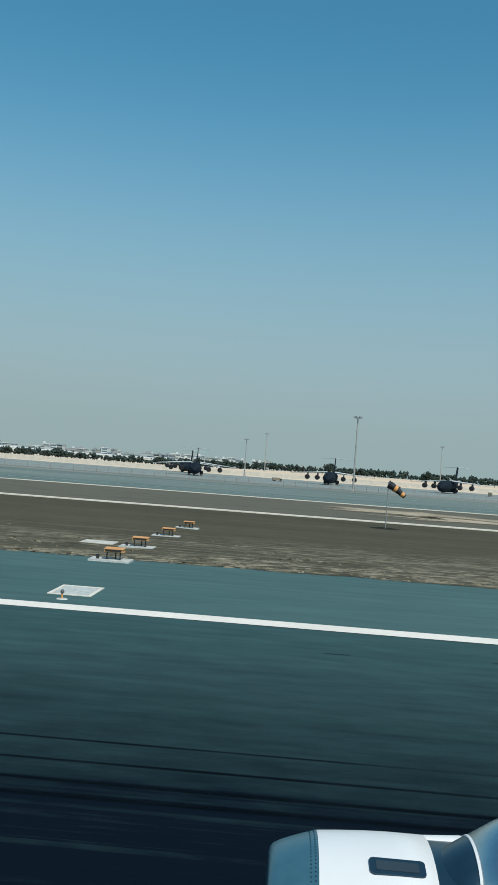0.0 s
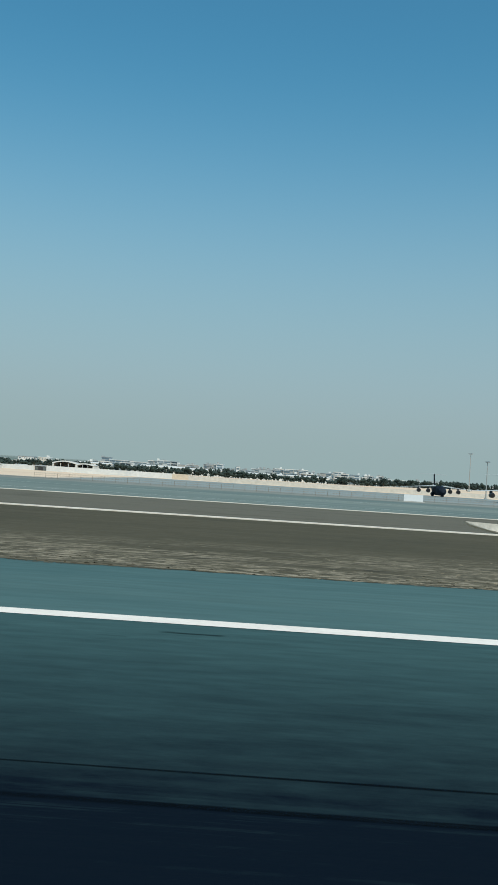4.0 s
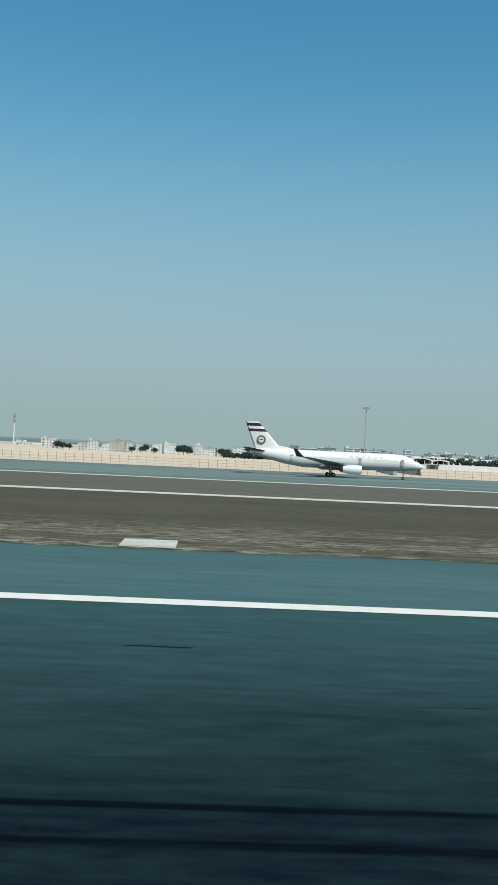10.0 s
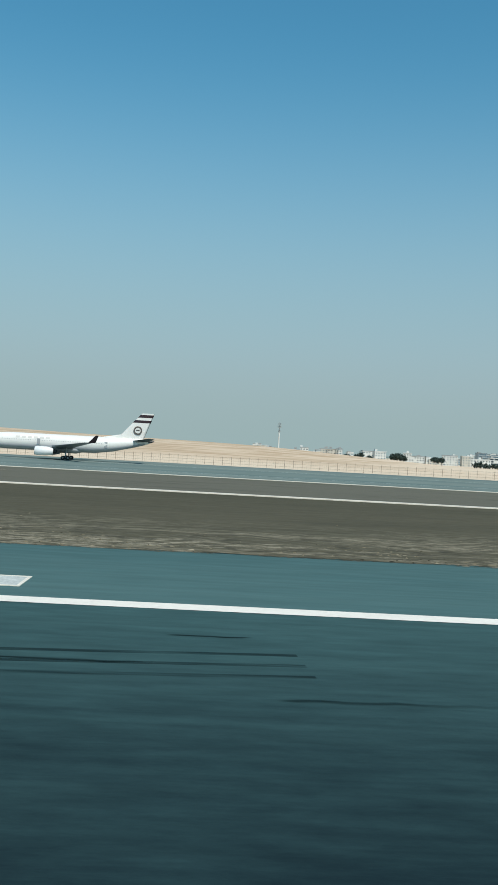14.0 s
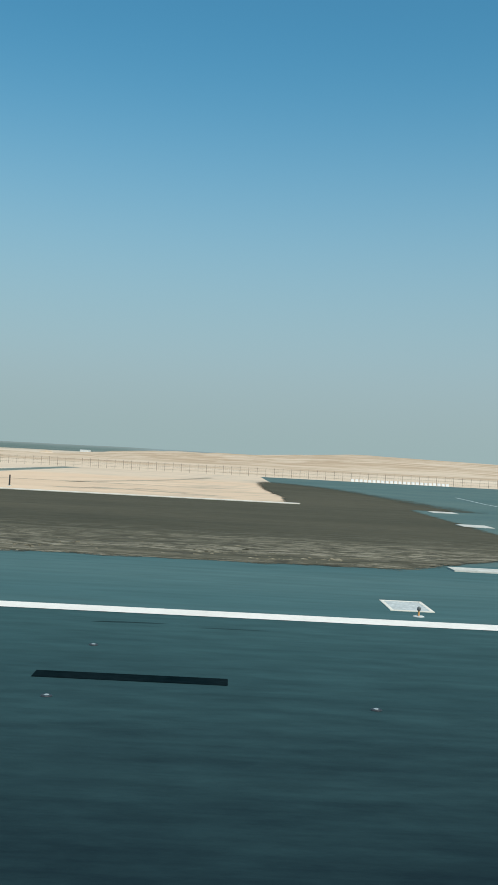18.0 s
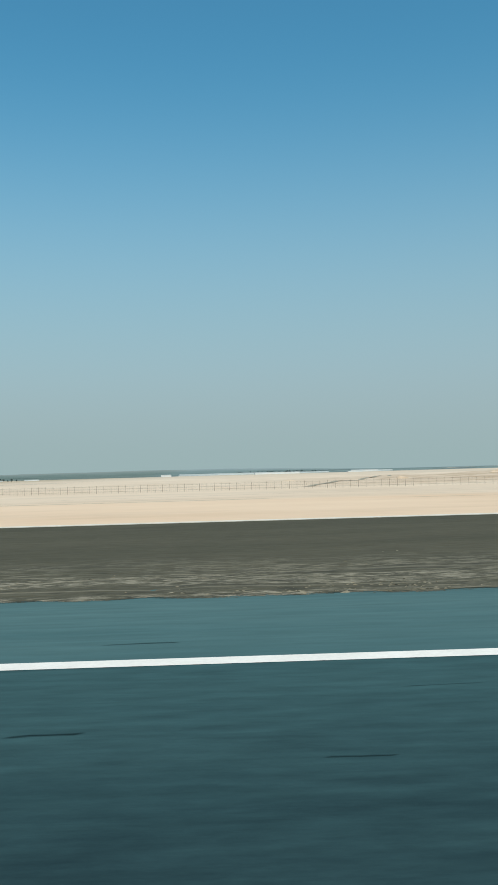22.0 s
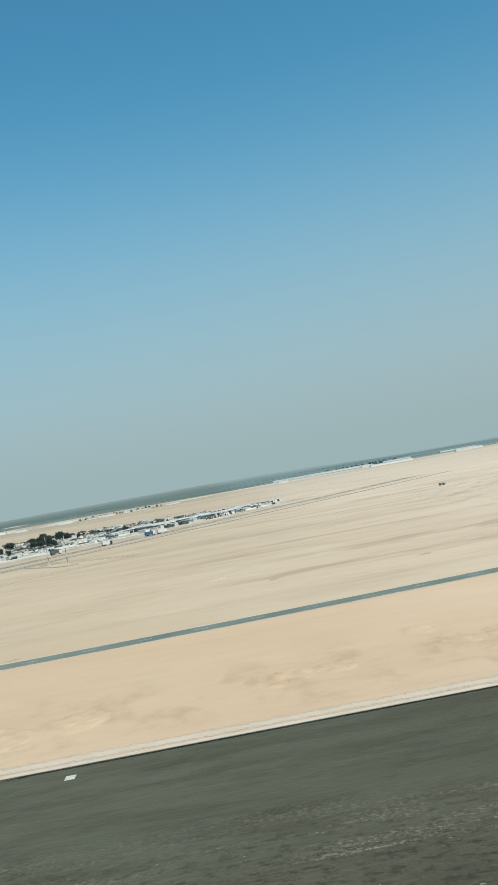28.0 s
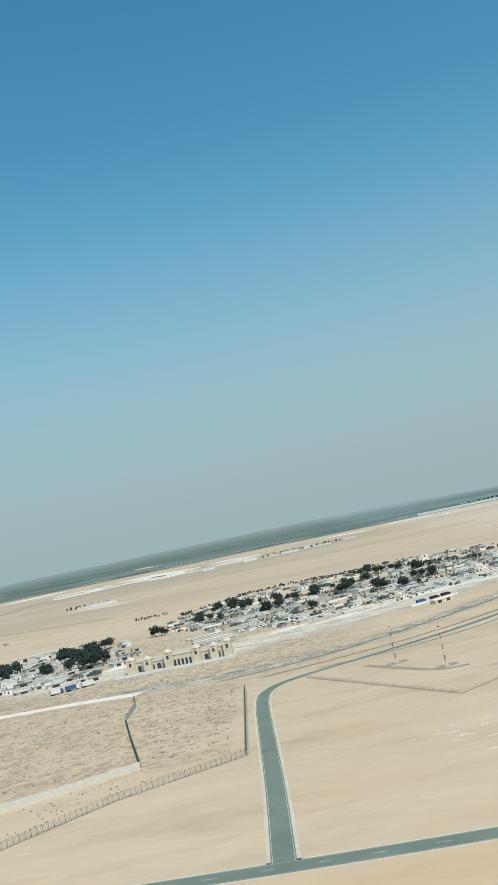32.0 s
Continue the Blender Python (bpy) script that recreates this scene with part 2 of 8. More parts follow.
def soil_material():
    """Dark compacted soil; near the pavement strewn with pale dry grass and gravel in ragged clusters."""
    m = mk("dark_soil", (0.069, 0.064, 0.041), (0.093, 0.083, 0.054), 22.0, 0.95, 0.12, 0.9, 0.3, stretch=3.0, gloss=0.1)
    t = m.node_tree
    b = t.nodes["Principled BSDF"]
    base = b.inputs["Base Color"].links[0].from_socket
    co = t.nodes.new("ShaderNodeTexCoord")
    s = t.nodes.new("ShaderNodeSeparateXYZ")
    t.links.new(co.outputs["Object"], s.inputs[0])

    def grain(sx, sy, detail, rough):
        mp = t.nodes.new("ShaderNodeMapping")
        mp.inputs["Scale"].default_value = (sx, sy, 1)
        t.links.new(co.outputs["Object"], mp.inputs[0])
        n = t.nodes.new("ShaderNodeTexNoise")
        n.inputs["Scale"].default_value, n.inputs["Detail"].default_value, n.inputs["Roughness"].default_value = 1.0, detail, rough
        t.links.new(mp.outputs[0], n.inputs["Vector"])
        return n.outputs[0]

    def blend(amount, under, colour):
        mix = t.nodes.new("ShaderNodeMix")
        mix.data_type = 'RGBA'
        mix.inputs[7].default_value = (*colour, 1)
        t.links.new(amount, mix.inputs[0])
        t.links.new(under, mix.inputs[6])
        return mix.outputs[2]

    flecks, clusters = grain(0.7, 1.4, 8, 0.8), grain(0.045, 0.16, 4, 0.6)
    streaks, tufts = grain(0.02, 0.8, 5, 0.6), grain(0.5, 0.7, 5, 0.7)
    # the strewn belt hugs the pavement and is wider past the end of the runway
    reach = math2(t, 'ADD', s.outputs["Y"], span(t, s.outputs["X"], -1850.0, -1500.0, -44.0, 0.0))
    belt = span(t, math2(t, 'ADD', reach, math2(t, 'MULTIPLY', clusters, 26.0)), 62.0, 88.0, 1.0, 0.06)
    pale = math2(t, 'MULTIPLY', math2(t, 'MULTIPLY', span(t, flecks, 0.45, 0.6, 0.0, 1.0), span(t, clusters, 0.38, 0.56, 0.12, 1.0)), belt)
    long = math2(t, 'MULTIPLY', math2(t, 'MULTIPLY', span(t, streaks, 0.52, 0.66, 0.0, 0.45), span(t, flecks, 0.36, 0.55, 0.3, 1.0)), belt)
    # past the runway's end the litter is finer and lies in thin broken drifts
    end = span(t, s.outputs["X"], -1700.0, -1540.0, 1.0, 0.0)
    drifts = grain_of(t, co, 0.022, 0.1, 5, 0.65)
    litter = math2(t, 'MULTIPLY', math2(t, 'MULTIPLY', span(t, grain_of(t, co, 1.5, 1.5, 7, 0.8), 0.46, 0.62, 0.0, 0.95), span(t, drifts, 0.47, 0.62, 0.08, 1.0)), belt)
    rest = math2(t, 'SUBTRACT', 1.0, end)
    pale = math2(t, 'ADD', math2(t, 'MULTIPLY', pale, rest), math2(t, 'MULTIPLY', litter, end))
    long = math2(t, 'MULTIPLY', long, math2(t, 'ADD', math2(t, 'MULTIPLY', rest, 0.9), 0.1))
    dark = math2(t, 'MULTIPLY', span(t, tufts, 0.38, 0.5, 0.75, 0.0), belt)
    out = blend(math2(t, 'MULTIPLY', span(t, s.outputs["Y"], 136.5, 138.5, 0.0, 0.75), span(t, s.outputs["X"], -1110.0, -1080.0, 0.0, 1.0)), base, (0.145, 0.14, 0.11))
    grey = math2(t, 'MULTIPLY', span(t, s.outputs["X"], -2080.0, -1930.0, 0.75, 0.0), span(t, s.outputs["Y"], 75.0, 110.0, 0.0, 1.0))
    out = blend(math2(t, 'MULTIPLY', grey, span(t, clusters, 0.36, 0.62, 0.35, 1.0)), out, (0.122, 0.124, 0.085))
    out = blend(span(t, grain(0.05, 0.11, 7, 0.7), 0.5, 0.7, 0.0, 0.45), out, (0.052, 0.05, 0.035))
    out = blend(dark, out, (0.045, 0.042, 0.03))
    out = blend(math2(t, 'MAXIMUM', pale, long), out, (0.33, 0.288, 0.205))
    frayed(t, b, co, 0.3, 0.9)
    t.links.new(out, b.inputs["Base Color"])
    return m


def sand_material():
    """Pale desert sand with wind streaks, tyre-worn bands and darker scrub far away."""
    m = mk("desert_sand", (0.68, 0.525, 0.375), (0.745, 0.6, 0.445), 70.0, 0.95, 0.02, 4.0, 0.06, stretch=2.2, detail=8.0, gloss=0.1)
    t = m.node_tree
    b = t.nodes["Principled BSDF"]
    base = b.inputs["Base Color"].links[0].from_socket
    co = t.nodes.new("ShaderNodeTexCoord")
    s = t.nodes.new("ShaderNodeSeparateXYZ")
    t.links.new(co.outputs["Object"], s.inputs[0])
    mp = t.nodes.new("ShaderNodeMapping")
    mp.inputs["Scale"].default_value = (0.006, 0.017, 1)
    mp.inputs["Rotation"].default_value = (0, 0, radians(12))
    t.links.new(co.outputs["Object"], mp.inputs[0])
    n = t.nodes.new("ShaderNodeTexNoise")
    n.inputs["Scale"].default_value, n.inputs["Detail"].default_value, n.inputs["Roughness"].default_value = 1.0, 9, 0.7
    t.links.new(mp.outputs[0], n.inputs["Vector"])
    mix = t.nodes.new("ShaderNodeMix")
    mix.data_type = 'RGBA'
    mix.inputs[7].default_value = (0.40, 0.325, 0.235, 1)
    t.links.new(span(t, n.outputs[0], 0.5, 0.76, 0.0, 0.3), mix.inputs[0])
    t.links.new(base, mix.inputs[6])
    sand = mix.outputs[2]
    # broad brown and pale drifts past the runway's end, brown bands on the dune
    drift, fleck, band = grain_of(t, co, 0.013, 0.03, 9, 0.66), grain_of(t, co, 0.035, 0.1, 8, 0.7), grain_of(t, co, 0.02, 0.075, 7, 0.65)
    open_sand = math2(t, 'MULTIPLY', span(t, s.outputs["X"], -1780.0, -1640.0, 1.0, 0.25), span(t, s.outputs["Y"], 290.0, 330.0, 0.0, 1.0))
    sand = coat(t, math2(t, 'MULTIPLY', span(t, drift, 0.47, 0.7, 0.0, 0.42), open_sand), sand, (0.45, 0.352, 0.252))
    sand = coat(t, math2(t, 'MULTIPLY', span(t, grain_of(t, co, 0.006, 0.03, 7, 0.6), 0.5, 0.66, 0.0, 0.6), math2(t, 'MULTIPLY', open_sand, span(t, s.outputs["X"], -2130.0, -2000.0, 0.12, 1.0))), sand, (0.43, 0.325, 0.225))
    sand = coat(t, math2(t, 'MULTIPLY', span(t, fleck, 0.54, 0.72, 0.0, 0.5), open_sand), sand, (0.8, 0.69, 0.55))
    sway = math2(t, 'MULTIPLY', math2(t, 'SUBTRACT', grain_of(t, co, 0.004, 0.004, 6, 0.6), 0.5), 420.0)
    dune_x, dune_y = math2(t, 'ADD', s.outputs["X"], sway), math2(t, 'ADD', s.outputs["Y"], sway)
    dune = math2(t, 'MULTIPLY', span(t, dune_y, 440.0, 560.0, 0.0, 1.0), span(t, dune_y, 850.0, 1200.0, 1.0, 0.0))
    dune = math2(t, 'MULTIPLY', math2(t, 'MULTIPLY', dune, span(t, dune_x, -1480.0, -1300.0, 0.1, 1.0)), span(t, dune_x, -800.0, -680.0, 1.0, 0.0))
    sand = coat(t, math2(t, 'MULTIPLY', span(t, band, 0.4, 0.58, 0.25, 0.95), dune), sand, (0.47, 0.335, 0.215))
    # shade of the churned bumps beside the kerb, painted as brown mottling
    bump_shade = grain_of(t, co, 0.09, 0.05, 8, 0.62)
    beside = math2(t, 'MULTIPLY', math2(t, 'MULTIPLY', span(t, s.outputs["Y"], 160.0, 172.0, 0.0, 1.0), span(t, s.outputs["Y"], 192.0, 226.0, 1.0, 0.0)), span(t, s.outputs["X"], -1990.0, -1940.0, 1.0, 0.0))
    sand = coat(t, math2(t, 'MULTIPLY', span(t, bump_shade, 0.46, 0.68, 0.0, 0.5), beside), sand, (0.46, 0.35, 0.245))
    stain = math2(t, 'MULTIPLY', span(t, s.outputs["X"], -1230.0, -1150.0, 0.0, 1.0), math2(t, 'MULTIPLY', span(t, s.outputs["Y"], 376.0, 386.0, 1.0, 0.0), span(t, s.outputs["Y"], 40.0, 120.0, 0.0, 1.0)))
    sand = coat(t, math2(t, 'MULTIPLY', span(t, grain_of(t, co, 0.06, 0.1, 7, 0.7), 0.48, 0.62, 0.0, 0.6), stain), sand, (0.42, 0.37, 0.29))
    # rough scrubby ground round the village
    n2 = t.nodes.new("ShaderNodeTexNoise")
    n2.inputs["Scale"].default_value, n2.inputs["Detail"].default_value, n2.inputs["Roughness"].default_value = 0.2, 9, 0.72
    t.links.new(co.outputs["Object"], n2.inputs["Vector"])
    zone = math2(t, 'MULTIPLY', span(t, s.outputs["Y"], 640.0, 720.0, 0.0, 1.0), span(t, s.outputs["X"], -2460.0, -2330.0, 1.0, 0.0))
    zone = math2(t, 'MULTIPLY', zone, span(t, s.outputs["Y"], 1000.0, 1300.0, 1.0, 0.0))
    plot = math2(t, 'MULTIPLY', span(t, s.outputs["X"], -2486.0, -2474.0, 1.0, 0.0), span(t, s.outputs["Y"], 430.0, 475.0, 0.0, 1.0))
    zone = math2(t, 'MAXIMUM', zone, math2(t, 'MULTIPLY', plot, span(t, s.outputs["Y"], 700.0, 760.0, 0.8, 0.0)))
    scrub = t.nodes.new("ShaderNodeMix")
    scrub.data_type = 'RGBA'
    scrub.inputs[7].default_value = (0.27, 0.235, 0.18, 1)
    t.links.new(math2(t, 'MULTIPLY', span(t, n2.outputs[0], 0.45, 0.62, 0.0, 0.75), zone), scrub.inputs[0])
    t.links.new(sand, scrub.inputs[6])
    # green plain towards the horizon; distance haze is painted in, paling it past y 7200
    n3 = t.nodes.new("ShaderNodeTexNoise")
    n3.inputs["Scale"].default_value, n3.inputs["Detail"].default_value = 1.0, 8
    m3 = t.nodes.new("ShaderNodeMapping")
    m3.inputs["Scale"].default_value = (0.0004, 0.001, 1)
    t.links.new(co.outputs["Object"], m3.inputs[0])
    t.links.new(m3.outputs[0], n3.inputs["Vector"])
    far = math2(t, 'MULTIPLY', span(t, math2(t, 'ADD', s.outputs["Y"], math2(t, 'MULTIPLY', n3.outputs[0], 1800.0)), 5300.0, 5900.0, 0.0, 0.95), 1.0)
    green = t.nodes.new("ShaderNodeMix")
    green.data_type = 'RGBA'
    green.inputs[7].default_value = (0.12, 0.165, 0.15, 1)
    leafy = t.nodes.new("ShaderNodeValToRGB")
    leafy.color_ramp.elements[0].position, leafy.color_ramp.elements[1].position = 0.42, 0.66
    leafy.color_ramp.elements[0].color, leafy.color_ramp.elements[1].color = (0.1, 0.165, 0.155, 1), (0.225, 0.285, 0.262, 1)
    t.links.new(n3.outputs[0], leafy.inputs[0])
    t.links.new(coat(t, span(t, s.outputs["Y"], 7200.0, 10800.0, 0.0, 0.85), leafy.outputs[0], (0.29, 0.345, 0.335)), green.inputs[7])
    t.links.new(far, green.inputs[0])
    # browner plain before the green belt
    worn = t.nodes.new("ShaderNodeMix")
    worn.data_type = 'RGBA'
    worn.inputs[7].default_value = (0.47, 0.395, 0.3, 1)
    plain = math2(t, 'MULTIPLY', span(t, s.outputs["Y"], 1350.0, 2300.0, 0.0, 0.75), span(t, n3.outputs[0], 0.4, 0.6, 0.25, 1.0))
    t.links.new(plain, worn.inputs[0])
    t.links.new(scrub.outputs[2], worn.inputs[6])
    t.links.new(worn.outputs[2], green.inputs[6])
    dull = t.nodes.new("ShaderNodeMix")
    dull.data_type, dull.blend_type = 'RGBA', 'MULTIPLY'
    dull.inputs[7].default_value = (0.85, 0.832, 0.78, 1)
    t.links.new(span(t, s.outputs["X"], -2120.0, -1780.0, 1.0, 0.0), dull.inputs[0])
    # warm clean sand between the kerb and the perimeter road
    warm = t.nodes.new("ShaderNodeMix")
    warm.data_type, warm.blend_type = 'RGBA', 'MULTIPLY'
    warm.inputs[7].default_value = (1.04, 0.955, 0.885, 1)
    strip = math2(t, 'MULTIPLY', span(t, s.outputs["Y"], 268.0, 296.0, 1.0, 0.15), span(t, s.outputs["X"], -1200.0, -1000.0, 1.0, 0.0))
    t.links.new(math2(t, 'MULTIPLY', strip, span(t, s.outputs["Y"], 400.0, 700.0, 1.0, 0.0)), warm.inputs[0])
    t.links.new(green.outputs[2], warm.inputs[6])
    t.links.new(warm.outputs[2], dull.inputs[6])
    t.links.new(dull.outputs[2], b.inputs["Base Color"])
    return m


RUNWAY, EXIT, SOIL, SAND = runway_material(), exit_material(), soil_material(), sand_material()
SHOULDER = shoulder_material()
APRON = mk("apron_concrete", (0.21, 0.25, 0.235), (0.26, 0.295, 0.275), 40.0, 0.9, 0.08, 2.0)
HARDSTAND = mk("stained_hardstand", (0.14, 0.165, 0.145), (0.27, 0.275, 0.24), 30.0, 0.9, 0.15, 2.5, stretch=5.0, gloss=0.1)
ROAD = mk("road_asphalt", (0.16, 0.195, 0.16), (0.21, 0.24, 0.195), 20.0, 1.0, 0.1, 0.5, gloss=0.02)
PATCH = mk("new_asphalt", (0.003, 0.009, 0.011), (0.007, 0.014, 0.016), 2.0, 1.0, 0.2, 0.2, gloss=0.0)
MARK = film_of(mk("tyre_rubber", (0.003, 0.007, 0.009), (0.005, 0.01, 0.012), 3.0, 0.95, 0.2, 0.3, gloss=0.0), 0.66)
for mark in (MARK,):
    frayed(mark.node_tree, mark.node_tree.nodes["Principled BSDF"], mark.node_tree.nodes.new("ShaderNodeTexCoord"), 0.35, 1.6, 1.0, 0.15, 0.95, 1.1, 0.0)
WHITE = mk("white_paint", (0.8, 0.735, 0.64), (0.88, 0.81, 0.71), 1.5, 0.7, 0.05, 0.15)
WORNWHITE = mk("worn_white_paint", (0.15, 0.21, 0.2), (0.62, 0.67, 0.65), 0.45, 0.85, 0.15, 0.15, stretch=2.5, detail=7.0)
FADED = mk("faded_white_paint", (0.5, 0.55, 0.54), (0.62, 0.66, 0.64), 1.0, 0.8, 0.15, 0.2)
SANDPATCH = mk("tan_sand", (0.44, 0.315, 0.21), (0.56, 0.41, 0.28), 6.0, 0.95, 0.1, 0.8, gloss=0.1)
PALEYARD = mk("pale_trodden_yard", (0.46, 0.39, 0.295), (0.74, 0.65, 0.53), 14.0, 0.95, 0.25, 1.4, 0.1, stretch=1.8, detail=8.0, gloss=0.1)
WORNBAR = mk("worn_bar_paint", (0.16, 0.22, 0.24), (0.84, 0.83, 0.8), 0.9, 0.8, 0.12, 0.12, 0.05, stretch=12.0, detail=6.0)
RUBBEDBAR = mk("rubbered_bar_paint", (0.012, 0.03, 0.04), (0.16, 0.22, 0.23), 0.7, 0.85, 0.15, 0.12, 0.05, stretch=14.0, detail=6.0)
YELLOW = mk("yellow_paint", (0.41, 0.175, 0.02), (0.57, 0.28, 0.055), 0.8, 0.75, 0.25, 0.12, 0.1, stretch=5.0, detail=7.0)
BARYELLOW = mk("weathered_yellow_paint", (0.6, 0.4, 0.16), (0.72, 0.52, 0.25), 1.0, 0.75, 0.15, 0.15)
PALEYELLOW = mk("faded_yellow_paint", (0.46, 0.36, 0.2), (0.56, 0.45, 0.27), 1.5, 0.7, 0.1, 0.2)
RED = mk("red_paint", (0.42, 0.03, 0.03), (0.5, 0.05, 0.045), 1.0, 0.6, 0.1, 0.2)
CONCRETE = mk("pale_concrete", (0.50, 0.475, 0.41), (0.62, 0.59, 0.52), 3.0, 0.9, 0.12, 0.3, 0.2)
KERB = mk("white_concrete", (0.72, 0.66, 0.55), (0.82, 0.75, 0.64), 5.0, 0.9, 0.08, 0.4, 0.1)
PAD = mk("weathered_concrete", (0.43, 0.45, 0.42), (0.58, 0.59, 0.55), 0.8, 0.9, 0.2, 0.12, 0.2)
GREYCONC = mk("grey_concrete", (0.3, 0.3, 0.28), (0.4, 0.4, 0.37), 3.0, 0.9, 0.12, 0.3)
BLACK = mk("black_void", (0.006, 0.006, 0.006), (0.01, 0.01, 0.01), 0.5, 0.8)
STEEL = mk("galvanised_steel", (0.33, 0.35, 0.35), (0.42, 0.44, 0.43), 1.0, 0.5, 0.1, 0.2, metal=0.6)
WIRE = mk("rusty_wire", (0.2, 0.16, 0.12), (0.28, 0.22, 0.16), 1.0, 0.7, 0.2, 0.2)
ORANGE = mk("orange_paint", (0.74, 0.33, 0.1), (0.82, 0.4, 0.14), 0.4, 0.5, 0.08, 0.1)
DARKMETAL = mk("dark_metal", (0.02, 0.022, 0.024), (0.035, 0.036, 0.036), 0.6, 0.5, 0.1, 0.1)
LAMPGLASS = mk("dark_lens", (0.09, 0.095, 0.095), (0.15, 0.155, 0.15), 0.1, 0.2)
LENS = mk("clear_lens", (0.3, 0.32, 0.31), (0.38, 0.4, 0.38), 0.1, 0.2)
GREYPLANE = mk("air_force_grey", (0.007, 0.012, 0.02), (0.012, 0.019, 0.028), 6.0, 0.8, 0.08, 0.8, gloss=0.15)
WINGGREY = mk("pale_wing_grey", (0.55, 0.58, 0.58), (0.62, 0.65, 0.64), 4.0, 0.5, 0.06, 0.6)
SKIN = mk("white_aircraft_paint", (0.78, 0.78, 0.76), (0.84, 0.84, 0.82), 6.0, 0.35, 0.03, 0.6)
BELLY = mk("grey_aircraft_paint", (0.33, 0.345, 0.35), (0.41, 0.415, 0.42), 5.0, 0.4, 0.05, 0.6)
MAROON = mk("maroon_livery_paint", (0.03, 0.014, 0.018), (0.045, 0.02, 0.024), 2.0, 0.4, 0.05, 0.4)
GOLD = mk("gold_grey_livery_paint", (0.1, 0.09, 0.08), (0.15, 0.135, 0.12), 1.0, 0.4, 0.05, 0.3)
AIRSKIN = mk("cream_aircraft_paint", (0.8, 0.775, 0.72), (0.86, 0.83, 0.775), 6.0, 0.4, 0.03, 0.6)
# wing colour darkened to hold the shade on the wings
WINGDARK = mk("shaded_wing_paint", (0.15, 0.165, 0.175), (0.2, 0.215, 0.225), 5.0, 0.45, 0.05, 0.6)
GLASS = mk("dark_window_glass", (0.03, 0.045, 0.055), (0.05, 0.07, 0.085), 4.0, 0.15)
RUBBER = mk("tyre_black", (0.012, 0.012, 0.013), (0.02, 0.02, 0.02), 0.4, 0.8)
GREYOFFICE = mk("blue_grey_cladding", (0.27, 0.32, 0.34), (0.38, 0.43, 0.44), 16.0, 0.6, 0.08, 2.0)
OFFICE = mk("white_render", (0.60, 0.61, 0.58), (0.7, 0.7, 0.66), 12.0, 0.85, 0.06, 2.0)
BEIGE = mk("beige_render", (0.54, 0.455, 0.34), (0.66, 0.565, 0.43), 6.0, 0.9, 0.08, 1.0)
ROOF = mk("grey_roof", (0.27, 0.28, 0.27), (0.38, 0.38, 0.36), 5.0, 0.85, 0.1, 0.8)
TIN = mk("corrugated_tin", (0.42, 0.43, 0.4), (0.62, 0.61, 0.56), 7.0, 0.7, 0.12, 0.5, gloss=0.3)
DARKROOF = mk("dark_tarpaulin", (0.06, 0.078, 0.078), (0.12, 0.135, 0.128), 3.0, 0.8, 0.1, 0.5)
BLUE = mk("blue_paint", (0.03, 0.09, 0.2), (0.05, 0.12, 0.25), 2.0, 0.5, 0.1, 0.4)
LEAF = mk("dusty_leaves", (0.014, 0.03, 0.026), (0.036, 0.056, 0.042), 1.2, 0.9, 0.25, 0.25)
VILLAGELEAF = mk("dusty_shrub_leaves", (0.05, 0.07, 0.062), (0.12, 0.135, 0.11), 9.0, 0.95, 0.25, 0.6, gloss=0.1)
BARK = mk("bark", (0.1, 0.075, 0.05), (0.15, 0.11, 0.08), 0.5, 0.95, 0.2, 0.1)
DITCH = mk("dark_ditch_earth", (0.01, 0.012, 0.01), (0.034, 0.034, 0.026), 6.0, 0.95, 0.2, 0.6, gloss=0.05)
SCRUB = mk("dry_scrub", (0.17, 0.155, 0.115), (0.26, 0.23, 0.17), 6.0, 0.95, 0.25, 0.8)
FIELD = mk("irrigated_field", (0.07, 0.095, 0.07), (0.11, 0.135, 0.1), 60.0, 0.95, 0.15, 8.0)
TRACK = mk("trodden_sand", (0.42, 0.34, 0.245), (0.52, 0.42, 0.3), 8.0, 0.95, 0.15, 1.0, gloss=0.1)
WHITESAND = mk("white_churned_sand", (0.74, 0.66, 0.54), (0.84, 0.76, 0.64), 9.0, 0.95, 0.08, 1.5, 0.2, gloss=0.1)
FAINTMARK = film_of(mk("faint_tyre_rubber", (0.004, 0.009, 0.012), (0.008, 0.014, 0.017), 3.0, 0.95, 0.2, 0.3, gloss=0.0), 0.42)
JOINT = film_of(mk("bitumen_seal", (0.003, 0.006, 0.009), (0.005, 0.009, 0.013), 2.0, 0.95, 0.1, 0.2, gloss=0.0), 0.9)
TAXI = rubbered(mk("grey_taxiway_asphalt", (0.125, 0.178, 0.166), (0.2, 0.24, 0.215), 45.0, 1.0, 0.12, 3.0, stretch=6.0, gloss=0.02))
PALESAND = mk("pale_sand", (0.6, 0.5, 0.38), (0.68, 0.575, 0.45), 12.0, 0.95, 0.06, 2.0, gloss=0.1)
STREAK = mk("pale_wind_streak", (0.61, 0.495, 0.36), (0.66, 0.545, 0.41), 12.0, 0.95, 0.04, 2.0, gloss=0.1)
DULL = mk("brown_sand", (0.45, 0.355, 0.25), (0.52, 0.41, 0.295), 8.0, 0.95, 0.08, 1.5, gloss=0.1)
BANDGLASS = mk("blue_grey_glazing", (0.1, 0.15, 0.18), (0.17, 0.23, 0.26), 14.0, 0.3)
LIPBLUE = mk("blue_metal_lip", (0.055, 0.16, 0.21), (0.085, 0.21, 0.26), 0.5, 0.35, 0.05, 0.1, metal=0.35)
